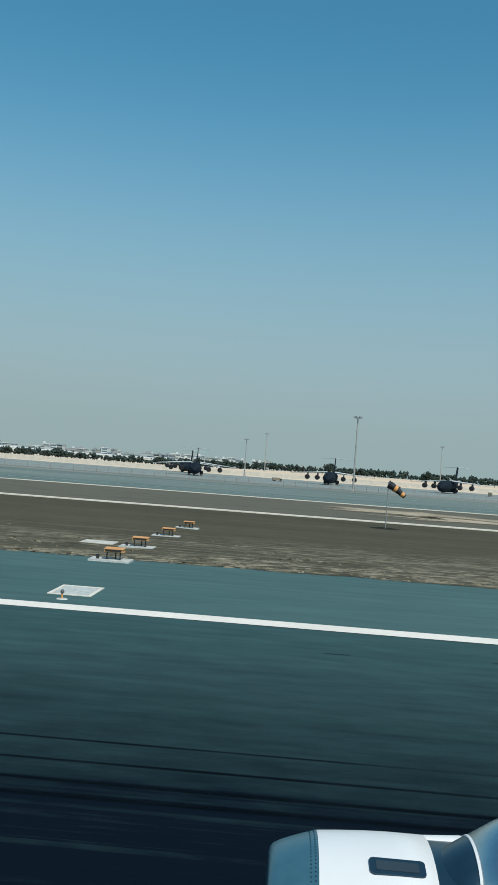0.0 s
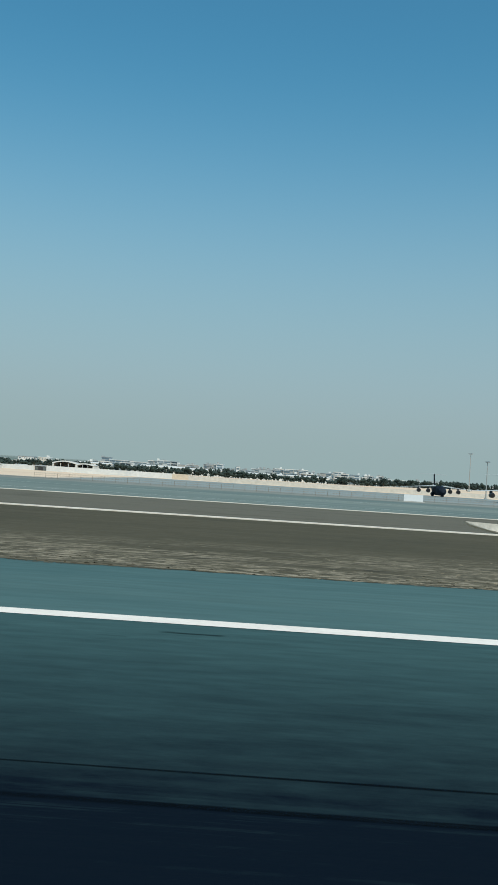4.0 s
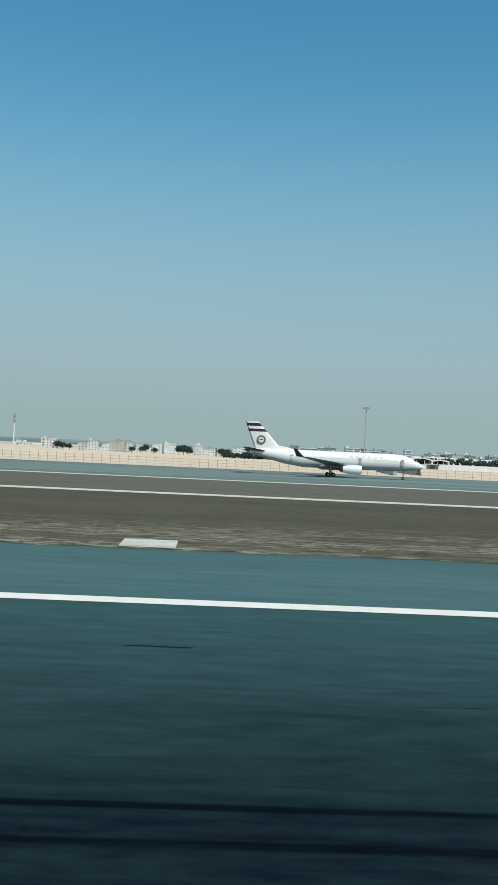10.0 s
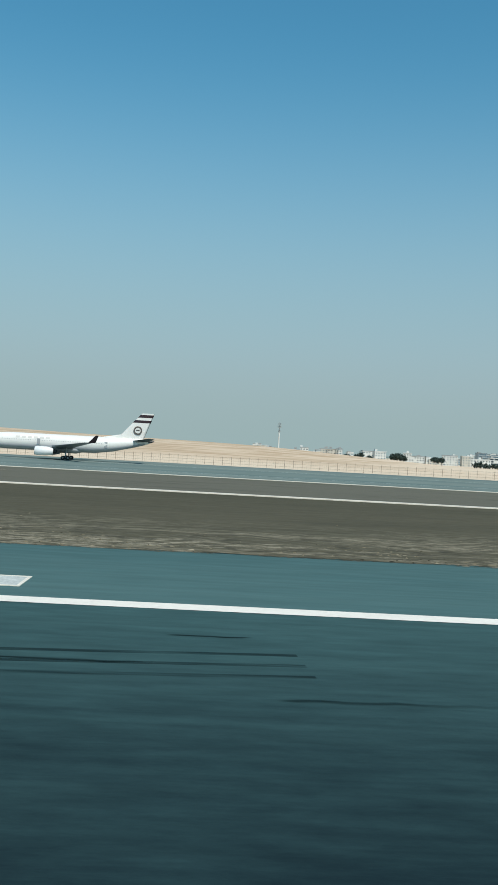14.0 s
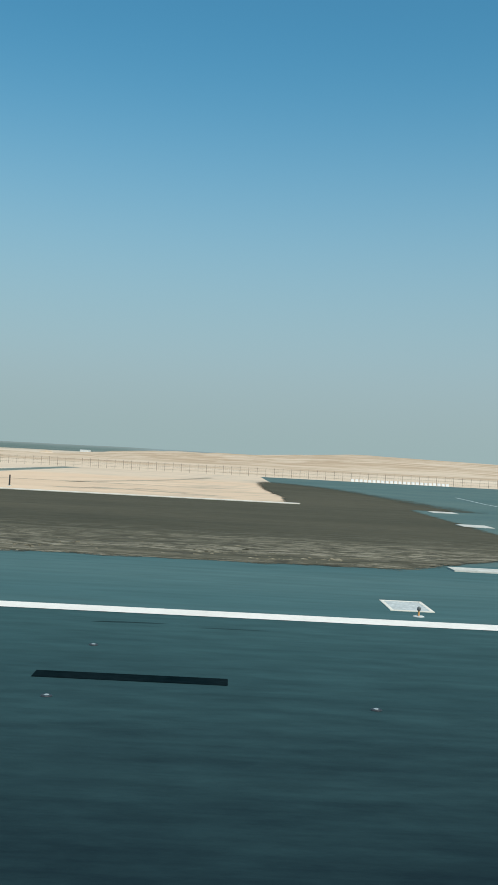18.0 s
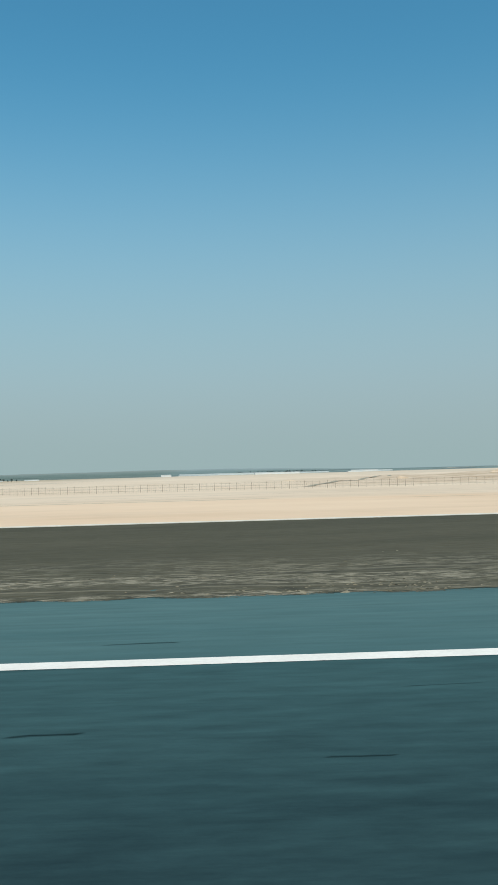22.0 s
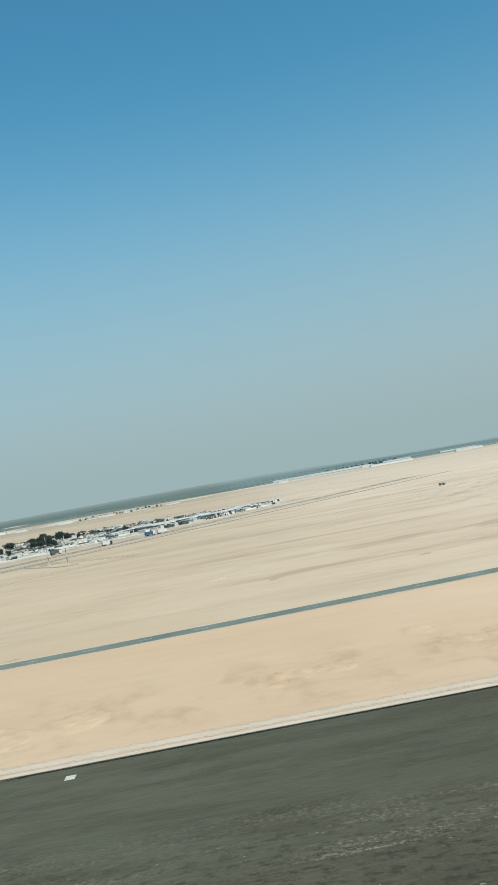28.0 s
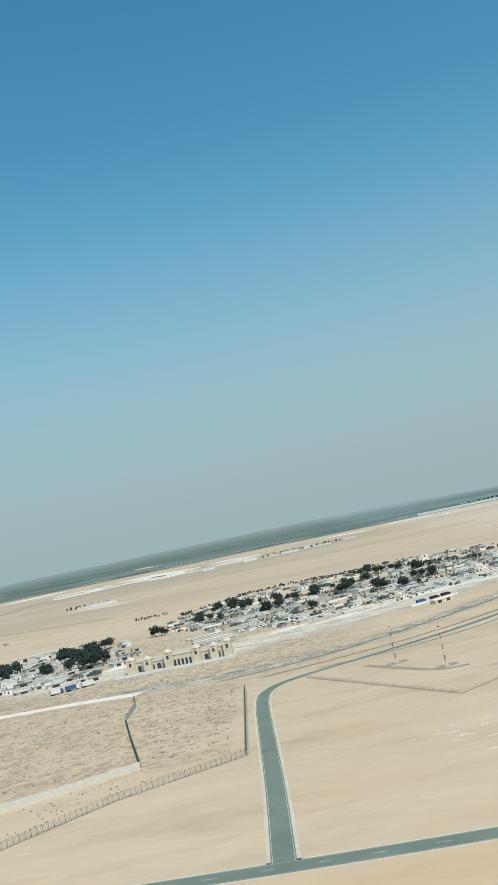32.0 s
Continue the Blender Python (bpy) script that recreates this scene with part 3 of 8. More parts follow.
NAVY = mk("dark_bare_metal", (0.02, 0.055, 0.085), (0.03, 0.07, 0.1), 0.8, 0.3, 0.05, 0.1, metal=0.5)
CHROME = mk("polished_metal", (0.5, 0.55, 0.57), (0.6, 0.64, 0.65), 0.8, 0.22, 0.03, 0.1, metal=0.95)
NET = mk("green_screen_netting", (0.05, 0.085, 0.07), (0.07, 0.11, 0.09), 9.0, 0.9, 0.1, 0.8)
SLAB = mk("grey_white_slab", (0.5, 0.475, 0.41), (0.63, 0.6, 0.52), 0.8, 0.9, 0.12, 0.15, 0.2)
POLERED = mk("faded_dark_red_paint", (0.17, 0.04, 0.035), (0.24, 0.06, 0.05), 1.0, 0.7, 0.1, 0.2)
PALESCRAPE = mk("pale_scraped_sand", (0.66, 0.545, 0.405), (0.78, 0.66, 0.5), 5.0, 0.95, 0.06, 1.0, gloss=0.1)
PALEGRAVEL = mk("pale_gravel", (0.3, 0.25, 0.175), (0.52, 0.43, 0.31), 5.0, 0.95, 0.2, 0.8, stretch=2.0, gloss=0.1)
OLIVE = mk("olive_trodden_sand", (0.3, 0.275, 0.205), (0.37, 0.335, 0.25), 8.0, 0.95, 0.12, 1.0, gloss=0.1)
# far scrub, paled in its base colour to imitate distance haze
FARLEAF = mk("hazed_far_scrub", (0.19, 0.23, 0.22), (0.23, 0.265, 0.25), 60.0, 0.95, 0.1, 10.0, gloss=0.1)


# ---- mesh building ----
class Shape:
    """Collects boxes, tubes, lofts and sheets into one mesh."""

    def __init__(self):
        self.v, self.f, self.smooth, self.e = [], [], [], []

    def add(self, verts, faces, smooth=False, m=None, edge=None):
        k = len(self.v)
        self.e += edge or [1.0] * len(verts)
        self.v += [tuple(m @ Vector(p)) for p in verts] if m else [tuple(p) for p in verts]
        self.f += [tuple(i + k for i in f) for f in faces]
        self.smooth += [smooth] * len(faces)
        return self

    def box(self, x0, x1, y0, y1, z0, z1, m=None, taper=0.0):
        t = taper
        vs = [(x0, y0, z0), (x1, y0, z0), (x1, y1, z0), (x0, y1, z0),
              (x0 + t, y0 + t, z1), (x1 - t, y0 + t, z1), (x1 - t, y1 - t, z1), (x0 + t, y1 - t, z1)]
        return self.add(vs, [(3, 2, 1, 0), (4, 5, 6, 7), (0, 1, 5, 4), (1, 2, 6, 5), (2, 3, 7, 6), (3, 0, 4, 7)], False, m)

    def loft(self, rings, smooth=True, caps=True, m=None):
        """Rings of equal length, joined one to the next."""
        n = len(rings[0])
        vs = [p for r in rings for p in r]
        fs = []
        for i in range(len(rings) - 1):
            for j in range(n):
                a, b = i * n + j, i * n + (j + 1) % n
                fs.append((a, b, b + n, a + n))
        self.add(vs, fs, smooth, m)
        if caps:
            self.add(rings[0], [tuple(range(n))[::-1]], False, m)
            self.add(rings[-1], [tuple(range(n))], False, m)
        return self

    def tube(self, a, b, r0, r1=None, n=8, m=None):
        a, b = Vector(a), Vector(b)
        r1 = r0 if r1 is None else r1
        q = (b - a).to_track_quat('Z', 'Y')
        rings = []
        for p, r in ((a, r0), (b, r1)):
            rings.append([p + q @ Vector((r * math.cos(2 * math.pi * i / n), r * math.sin(2 * math.pi * i / n), 0)) for i in range(n)])
        return self.loft(rings, n > 5, True, m)

    def body(self, stations, n=16, m=None, smooth=True, axis='x'):
        """A body of round or oval sections (place along x, y, z of the middle, half width, half height)."""
        rings = []
        for x, cy, cz, w, h in stations:
            rings.append([(x, cy + w * math.cos(2 * math.pi * i / n), cz + h * math.sin(2 * math.pi * i / n)) for i in range(n)])
        return self.loft(rings, smooth, True, m)

    def mesh(self, name, material):
        me = bpy.data.meshes.new(name)
        me.from_pydata(self.v, [], self.f)
        me.polygons.foreach_set("use_smooth", self.smooth)
        me.materials.append(material)
        if min(self.e) < 1.0:
            me.attributes.new("edge", 'FLOAT', 'POINT').data.foreach_set("value", self.e)
        me.update()
        return me

    def thing(self, name, material):
        return new(name, self.mesh(name, material))


def part(name, shape, material, parent, label=""):
    ob = new(name, shape.mesh(name, material))
    ob.parent = parent
    return tagged(ob, label) if label else ob


def part_of(name, me, parent, at=(0, 0, 0), rz=0.0, label=""):
    """A part that shares the mesh me."""
    ob = new(name, me)
    ob.parent = parent
    ob.matrix_basis = pose(*at, 0, 0, rz)
    return tagged(ob, label) if label else ob


def anchor(name, label, category, group="", m=None):
    ob = tagged(new(name), label, category, group)
    ob.empty_display_size = 0.3
    if m:
        ob.matrix_basis = m
    return ob


# ---- the lie of the land ----
def ramp_at(v, table):
    return float(np.interp(v, [a for a, _ in table], [b for _, b in table]))


SLOPE = [(44, 0), (154, -2.06), (9000, -2.06)]


def smooth(v, a, b):
    v = min(1.0, max(0.0, (v - a) / (b - a)))
    return v * v * (3 - 2 * v)


# a rise under the road and the paved plot, shaped to fit the camera's view
RIDGE_X = [(-1890, 0.0), (-1800, 0.9), (-1780, 1.0), (-1740, 0.9), (-1660, 0.0)]
RIDGE_Y = [(165, 0.0), (200, 1.4), (260, 3.8), (420, 5.2), (800, 5.4), (1000, 0.0)]


def land(x, y):
    """Height of the ground: the runway's crown, its sloping strip, the low apron and the dune."""
    if y < 44:
        return 0.0
    z = ramp_at(y, SLOPE)
    if y > 430:
        z += 13.5 * math.exp(-((x + 1050) / 150) ** 2 / 2 - ((y - 740) / 130) ** 2 / 2)
        z += 6.5 * math.exp(-((x + 800) / 90) ** 2 / 2 - ((y - 700) / 90) ** 2 / 2)
        rough = smooth(y, 430, 560) * (1 - smooth(y, 1400, 2000)) * smooth(-x, 950, 1100) * (1 - smooth(-x, 1560, 1680))
        if rough > 0:
            z += rough * (2.4 * noise.noise((x / 90, y / 70, 0)) + 0.9 * noise.noise((x / 25, y / 25, 3)))
    if y > 165 and -2100 < x < -1550:
        hump = 3.9 * math.exp(-((x + 1825) / 60) ** 2 / 2 - ((y - 412) / 42) ** 2 / 2) * smooth(y, 330, 380)
        z += max(hump, ramp_at(x, RIDGE_X) * ramp_at(y, RIDGE_Y))
    if x > -520:
        z += (3.2 + 3.4 * smooth(x, -150, 40)) * smooth(y, 745, 890) * (1 - smooth(y, 960, 1250)) * smooth(x, -520, -400)
    if y > 5600:
        z += (1 - 0.8 * smooth(x, -1000, 300)) * 62 * smooth(y, 5800, 11800) * (0.85 + 0.5 * noise.noise((x / 1700, 0.5, 0))) + 7 * smooth(y, 6000, 6600) * (1 + noise.noise((x / 260, y / 900, 7)))
    return z


def sheet(name, xs, ys, lift, material, kind="structure", parent=None):
    """A sheet draped over the land on the grid xs by ys."""
    xs, ys = list(xs), list(ys)
    vs = [(x, y, land(x, y) + lift) for y in ys for x in xs]
    n = len(xs)
    fs = [(j * n + i, j * n + i + 1, (j + 1) * n + i + 1, (j + 1) * n + i) for j in range(len(ys) - 1) for i in range(n - 1)]
    ob = Shape().add(vs, fs, True).thing(name, material)
    return tagged(ob, kind=kind)


def outline(points, step):
    """Points along a line, no further apart than step."""
    out = []
    for (x0, y0), (x1, y1) in zip(points, points[1:]):
        n = max(1, int(math.hypot(x1 - x0, y1 - y0) / step))
        out += [(x0 + (x1 - x0) * i / n, y0 + (y1 - y0) * i / n) for i in range(n)]
    return out + [points[-1]]


def bend(points, rounds=3):
    """A line with its corners cut round."""
    for _ in range(rounds):
        nxt = [points[0]]
        for a, b in zip(points, points[1:]):
            nxt += [(a[0] * .75 + b[0] * .25, a[1] * .75 + b[1] * .25), (a[0] * .25 + b[0] * .75, a[1] * .25 + b[1] * .75)]
        points = nxt + [points[-1]]
    return points


def ribbon_shape(points, width, lift, shift=0.0, step=12.0, shape=None, soft=False):
    """A flat band along a line; a soft one has a middle row, so that its material can thin out towards the rim."""
    shape = shape or Shape()
    pts = outline(points, step)
    vs = []
    for i, (x, y) in enumerate(pts):
        x0, y0 = pts[max(0, i - 1)]
        x1, y1 = pts[min(len(pts) - 1, i + 1)]
        d = math.hypot(x1 - x0, y1 - y0) or 1.0
        nx, ny = -(y1 - y0) / d, (x1 - x0) / d
        for s in (shift - width / 2, shift, shift + width / 2) if soft else (shift - width / 2, shift + width / 2):
            px, py = x + nx * s, y + ny * s
            vs.append((px, py, land(px, py) + lift))
    if soft:
        fs = [(3 * i + k, 3 * i + 3 + k, 3 * i + 4 + k, 3 * i + 1 + k) for i in range(len(pts) - 1) for k in (0, 1)]
        return shape.add(vs, fs, edge=[v for i in range(len(pts)) for v in (0.0, 0.0 if i in (0, len(pts) - 1) else 1.0, 0.0)])
    fs = [(2 * i, 2 * i + 2, 2 * i + 3, 2 * i + 1) for i in range(len(pts) - 1)]
    return shape.add(vs, fs)


def ribbon(name, points, width, lift, material, shift=0.0, step=12.0, kind="structure", soft=False):
    return tagged(ribbon_shape(points, width, lift, shift, step, None, soft).thing(name, soft_of(material, cell=0.0 if material is JOINT else 0.15) if soft else material), kind=kind)


def blotch(name, x, y, w, d, lift, material, seed, rz=0.0):
    """An irregular flat patch with a ragged outline."""
    n, c, e = 26, math.cos(radians(rz)), math.sin(radians(rz))
    vs = [(x, y, land(x, y) + lift)]
    for f in (0.5, 1.0):
        for i in range(n):
            a = 2 * math.pi * i / n
            r = 0.75 + 0.75 * noise.noise((math.cos(a) * 1.7, math.sin(a) * 1.7, seed * 3.1)) + 0.25 * noise.noise((math.cos(a) * 5, math.sin(a) * 5, seed))
            u, v = f * 1.15 * r * w / 2 * math.cos(a), f * 1.15 * r * d / 2 * math.sin(a)
            px, py = x + u * c - v * e, y + u * e + v * c
            vs.append((px, py, land(px, py) + lift))
    fs = [(0, i + 1, (i + 1) % n + 1) for i in range(n)] + [(i + 1, n + i + 1, n + (i + 1) % n + 1, (i + 1) % n + 1) for i in range(n)]
    fine = min(1.0, 6.0 / max(4.0, d))
    return tagged(Shape().add(vs, fs, edge=[1.0] + [0.9] * n + [0.0] * n).thing(name, soft_of(material, 0.35 * fine, 0.9 * fine)), kind="structure")


def steps(a, b, d):
    n = max(1, round(abs(b - a) / d))
    return [a + (b - a) * i / n for i in range(n + 1)]


# ---- ground, runway, soil ----
gx = steps(-11500, -3200, 200) + steps(-3100, -1900, 25) + steps(-1890, -1650, 10) + steps(-1630, -1350, 20) + steps(-1330, -800, 15) + steps(-780, 600, 60) + steps(700, 9000, 200)
gy = [-6000, -1000, -200, -60, 40, 44, 70, 100, 130, 154, 157, 165, 180, 200, 220, 240, 260, 280, 300, 325, 345, 370, 385, 400, 410, 420] + steps(435, 1000, 15) + steps(1020, 1500, 60) + steps(1600, 3000, 200) + steps(3300, 5700, 600) + steps(5900, 12500, 220)


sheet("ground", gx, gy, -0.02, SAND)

RX0, RX1 = 600, -2150
sheet("runway", steps(RX0, RX1, 100), [-30, 29.8], 0.0, RUNWAY)
sheet("shoulder", steps(RX0, RX1, 100), [29.8, 44.0, 49.0], -0.004, SHOULDER)
sheet("shoulder_far_side", steps(RX0, RX1, 100), [-44, -30], -0.004, SHOULDER)


def soil(name, right, left, jag, deep):
    """A strip of soil between the pavement and the drain; right and left bound it in x at each y."""
    rows = [43.4, 45.6, 48.5, 52, 58, 65, 72, 84, 98, 110, 125, 140, 154.3] + ([170, 190, 208, 222.8] if deep else [])
    n = 1 + int((ramp_at(44, right) - ramp_at(44, left)) / 2.5)
    us = [0.0, 0.25 / n, 0.5 / n] + [i / n for i in range(1, n)] + [1 - 0.5 / n, 1 - 0.25 / n, 1.0]
    vs, rim = [], []
    for r, y in enumerate(rows):
        a, b = ramp_at(y, right), ramp_at(y, left)
        for u in us:
            x = a + (b - a) * u
            side = min(1.0, min(u, 1 - u) * n / 1.6)
            yy = y + (jag * noise.noise((x * 0.45, 0.3, 0)) + 0.4 * jag * noise.noise((x * 0.06, 4.3, 0)) if r == 0 else 0)
            up = 0.03 if r == 1 else 0.12 * noise.noise((x * 0.6, y * 0.4, 1.0)) + 0.07 if 1 < r < 7 else 0.02
            vs.append((x, yy, land(x, y) + (0.002 if r == 0 else 0.004 + (up - 0.004) * side)))
            rim.append(min(side, (0.0, 0.75)[r] if r < 2 else 1.0))
    m = len(us)
    fs = [(j * m + i, (j + 1) * m + i, (j + 1) * m + i + 1, j * m + i + 1) for j in range(len(rows) - 1) for i in range(m - 1)]
    return tagged(Shape().add(vs, fs, True, None, rim).thing(name, SOIL), kind="structure")


EDGE_A = [(44, -285), (53.8, -299.2), (57.5, -301), (68, -303), (86, -306), (119, -309.6), (177, -311), (200, -300), (223, -280)]
EDGE_B = [(43.7, -383), (46.3, -377), (52, -373), (59, -370.6), (75, -367.5), (111, -362), (182, -361), (205, -370), (223, -390)]
EDGE_C = [(44, -1036), (55, -1046), (80, -1051), (95, -1054.5), (110, -1056.8), (145, -1058.5), (190, -1057), (212, -1053.5), (223, -1045)]
EDGE_D = [(44, -1146), (62, -1131), (82, -1130), (101, -1128.5), (148, -1125), (154, -1124)]
EDGE_E = [(44, -2176), (154, -2188)]
soil("soil_strip_1", [(44, 560), (223, 560)], EDGE_A, 0.8, True)
soil("soil_strip_2", EDGE_B, EDGE_C, 0.8, True)
soil("soil_strip_3", EDGE_D, EDGE_E, 0.9, False)
wx, wy = steps(-1104, -1158, 3), [154.3, 165, 180, 200, 220, 245, 270, 300, 335]
tagged(Shape().add([(x, y, land(x, y) + 0.012) for y in wy for x in wx], [(j * len(wx) + i, j * len(wx) + i + 1, (j + 1) * len(wx) + i + 1, (j + 1) * len(wx) + i) for j in range(len(wy) - 1) for i in range(len(wx) - 1)],
                   True, None, [min(1.0, max(0.0, (-1106 + 2.5 * noise.noise((x * 0.2, y * 0.05, 0.0)) - 0.1 * (y - 154) - x) / 26.0)) * min(1.0, max(0.0, (x + 1147 + 0.016 * (y - 180) + 2.0 * noise.noise((0.0, y * 0.06, 2.0))) / 4.0)) * min(1.0, (335 - y) / 90) for y in wy for x in wx]).thing("soil_wedge", SOIL), kind="structure")

# taxiways and aprons
sheet("exit_taxiway", steps(-268, -400, 12), [49.0, 60, 80, 100, 125, 154, 223], -0.006, EXIT)
sheet("entry_taxiway", steps(-1026, -1142, 12), [49.0, 60, 80, 100, 125, 154, 223], -0.006, EXIT)
sheet("entry_taxiway_corner", steps(-1142, -1154, 4), [49.0, 55, 64], -0.006, EXIT)
sheet("entry_taxiway_end", steps(-1040, -1142, 13), [223, 260, 325, 380], -0.006, EXIT)
sheet("parallel_taxiway", steps(560, -1040, 60), [223, 260, 325, 376], -0.006, TAXI)
sheet("apron_edge", steps(560, -340, 60), [376, 405, 436], -0.012, HARDSTAND)
sheet("apron", steps(560, -300, 60), [436, 470, 560, 640, 740], -0.01, APRON)

# ---- painted lines ----
ribbon("runway_edge_line", [(RX0, 29.3), (RX1, 29.3)], 1.05, 0.012, WHITE, step=200)
ribbon("taxiway_line_near", [(560, 252), (-1040, 252)], 0.5, 0.02, FADED, step=100)
ribbon("taxiway_line_far", [(560, 318), (-1040, 318)], 0.6, 0.02, FADED, step=100)
for k in range(-35, 10):
    ribbon("centre_line_dash", [(60 * k, 0.0), (60 * k + 30, 0.0)], 0.9, 0.012, WHITE, step=100)
for x, y, w in ((-163.3, 13.25, 1.25), (-163.3, 12.2, 0.07), (-318.5, 9.95, 2.0), (-318.5, 6.9, 2.0), (-467.5, 9.72, 1.9)):
    ribbon("touchdown_bar", [(x - 11.2, y), (x + 11.2, y)], w, 0.006, RUBBEDBAR if x == -318.5 else WORNBAR, step=50)


def kerb(name, points, w, h, material, lift=0.0):
    """A low concrete kerb or drain lining of rectangular section."""
    pts = outline(points, 14.0)
    rings = []
    for i, (x, y) in enumerate(pts):
        x0, y0 = pts[max(0, i - 1)]
        x1, y1 = pts[min(len(pts) - 1, i + 1)]
        d = math.hypot(x1 - x0, y1 - y0)
        nx, ny = -(y1 - y0) / d * w / 2, (x1 - x0) / d * w / 2
        z = land(x, y) + lift
        rings.append([(x - nx, y - ny, z - 0.3), (x + nx, y + ny, z - 0.3), (x + nx, y + ny, z + h), (x - nx, y - ny, z + h)])
    return tagged(Shape().loft(rings, False).thing(name, material), kind="structure")


kerb("drain_lining_1", [(560, 137.2), (-307, 137.2)], 1.5, 0.2, KERB)
kerb("drain_lining_2", [(-364, 137.2), (-1013, 137.2)], 1.5, 0.2, KERB)
kerb("taxiway_kerb_1", [(560, 223.2), (-280, 223.2)], 1.2, 0.14, KERB)
kerb("taxiway_kerb_2", [(-392, 223.2), (-1033, 223.2)], 1.2, 0.14, KERB)
kerb("sand_kerb", [(-1143.5, 154.6), (-1900, 154.6)], 1.6, 0.16, KERB)
kerb("sand_kerb_end", [(-1900, 154.6), (-2190, 154.6)], 1.4, 0.12, PALESAND)
# the ditch beside the sand kerb, past the runway's end, as a flat dark band
DITCHLINE = [(-1880, 153.3), (-2090, 153.0), (-2130, 152.7), (-2188, 152.6)]
ribbon("ditch", DITCHLINE[:2], 1.5, 0.03, DITCH, step=6, soft=True)
ribbon("ditch_wide", DITCHLINE[1:], 2.6, 0.03, DITCH, step=6, soft=True)
ribbon("ditch_edge", [(x, y - 2.0) for x, y in DITCHLINE[1:]], 0.3, 0.07, GREYCONC, step=6)
ribbon("sand_berm", [(-1860, 158.0), (-2190, 158.6)], 7.0, 0.004, STREAK, step=8, soft=True)


# sealed joints of the runway and single tyre streaks
for y, a, b, w in ((12.5, -400, -705, 0.24), (11.3, -395, -748, 0.26), (13.2, 40, -250, 0.2), (14.7, 60, -210, 0.12), (15.8, 30, -120, 0.1), (13.8, 20, -60, 0.16)):
    ribbon("sealed_joint", [(x, y + 0.06 * math.sin(x * 0.02)) for x in steps(a, b, 12)], w * 1.5, 0.006, JOINT, step=12, soft=True)


# ---- exit taxiway markings ----
def line_pair(name, points, material):
    sh = Shape()
    for s in (-0.22, 0.22):
        ribbon_shape(points, 0.2, 0.006, s, 4.0, sh)
    return tagged(sh.thing(name, material), kind="structure")


LEFT_EDGE = bend([(-391, 31.0), (-386, 31.3), (-378.7, 32.4), (-371.3, 36.9), (-366.0, 42.2), (-362.7, 50.4), (-361.3, 58), (-359.4, 71), (-348, 144), (-346, 158)], 2)
RIGHT_EDGE = bend([(-282, 31.0), (-288, 31.8), (-302.7, 38.5), (-308.4, 47), (-310.5, 56), (-313.9, 79), (-319.8, 125.5), (-324, 158)], 2)
line_pair("taxiway_edge_left", LEFT_EDGE, PALEYELLOW)
line_pair("taxiway_edge_right", RIGHT_EDGE, PALEYELLOW)
for a, b in (((-367.3, 55.6), (-362.2, 55.1)), ((-365.4, 66.7), (-360.4, 67.0)), ((-363.4, 79.0), (-358.3, 80.0)), ((-361.4, 92.0), (-356.4, 92.7)),
             ((-359.7, 107.5), (-353.7, 110.5)), ((-357.5, 125), (-351, 128)), ((-310.5, 55.6), (-304.7, 55.4)), ((-312.3, 68.8), (-307.5, 69.0)),
             ((-313.7, 81.5), (-309.4, 82)), ((-315.4, 96.5), (-311.2, 95)), ((-318.2, 117), (-312.6, 120.5)), ((-321, 138), (-314.5, 141)), ((-323.6, 158), (-315, 165))):
    ribbon("shoulder_hatch", [a, b], 0.42, 0.006, FADED, step=3)
for a, b, w in (((-379.0, 37.5), (-376.7, 33.1), 0.75), ((-371.3, 43.4), (-366.5, 41.1), 0.55), ((-301.4, 43.4), (-305.5, 41.2), 0.55), ((-296.2, 37.6), (-298.4, 33.2), 0.75), ((-282.2, 34.4), (-281.4, 30.4), 0.8)):
    ribbon("yellow_shoulder_bar", [a, b], w, 0.01, BARYELLOW, step=3)
for x, y, w in ((-375.3, 37.4, 1.5), (-369.6, 49.2, 1.9), (-367.0, 51.4, 1.5), (-368.3, 53.2, 1.5), (-305.4, 51.2, 1.9), (-307.4, 53.4, 1.5), (-302.8, 48.5, 1.6), (-300.2, 38.2, 1.5), (-364.8, 52.6, 1.4), (-304, 46.4, 1.4), (-288.7, 33.5, 1.7), (-285.8, 32.5, 1.5), (-293.5, 37.2, 1.7)):
    ribbon("worn_white_mark", [(x - w / 2, y), (x + w / 2, y + 0.3)], 1.1, 0.005, WORNWHITE, step=3)
CENTRE_A = bend([(-275, 2.0), (-290, 3.9), (-302, 7.6), (-311.0, 11.95), (-315.7, 15.1), (-322, 21.2), (-328.1, 29), (-330.6, 34.4), (-333.1, 41.5), (-335.6, 53)], 1)
CENTRE_B = [(-671.6 - x, y) for x, y in CENTRE_A]
for name, pts in (("lead_off_line_a", CENTRE_A), ("lead_off_line_b", CENTRE_B), ("taxiway_centre_line", [(-338.6, 221), (-338.3, 142), (-335.8, 55)]), ("taxiway_entry_line", [(-335.8, 55), (-335.8, 27.5), (-336.0, 6.0)])):
    ribbon(name, pts, 0.3 if name == "taxiway_centre_line" else 0.36, 0.01 if name == "taxiway_centre_line" else 0.006, PALEYELLOW if name == "taxiway_centre_line" else YELLOW, step=4)
for i in range(14):
    x = -346.5 + 1.65 * i
    if abs(x + 336.4) > 1.6:
        ribbon("holding_position_dash", [(x, 154.5), (x + 1.0, 154.5)], 2.4, 0.006, WHITE, step=3)
        ribbon("holding_position_dash", [(x + 0.3, 159.5), (x + 1.2, 159.5)], 1.6, 0.006, WHITE, step=3)

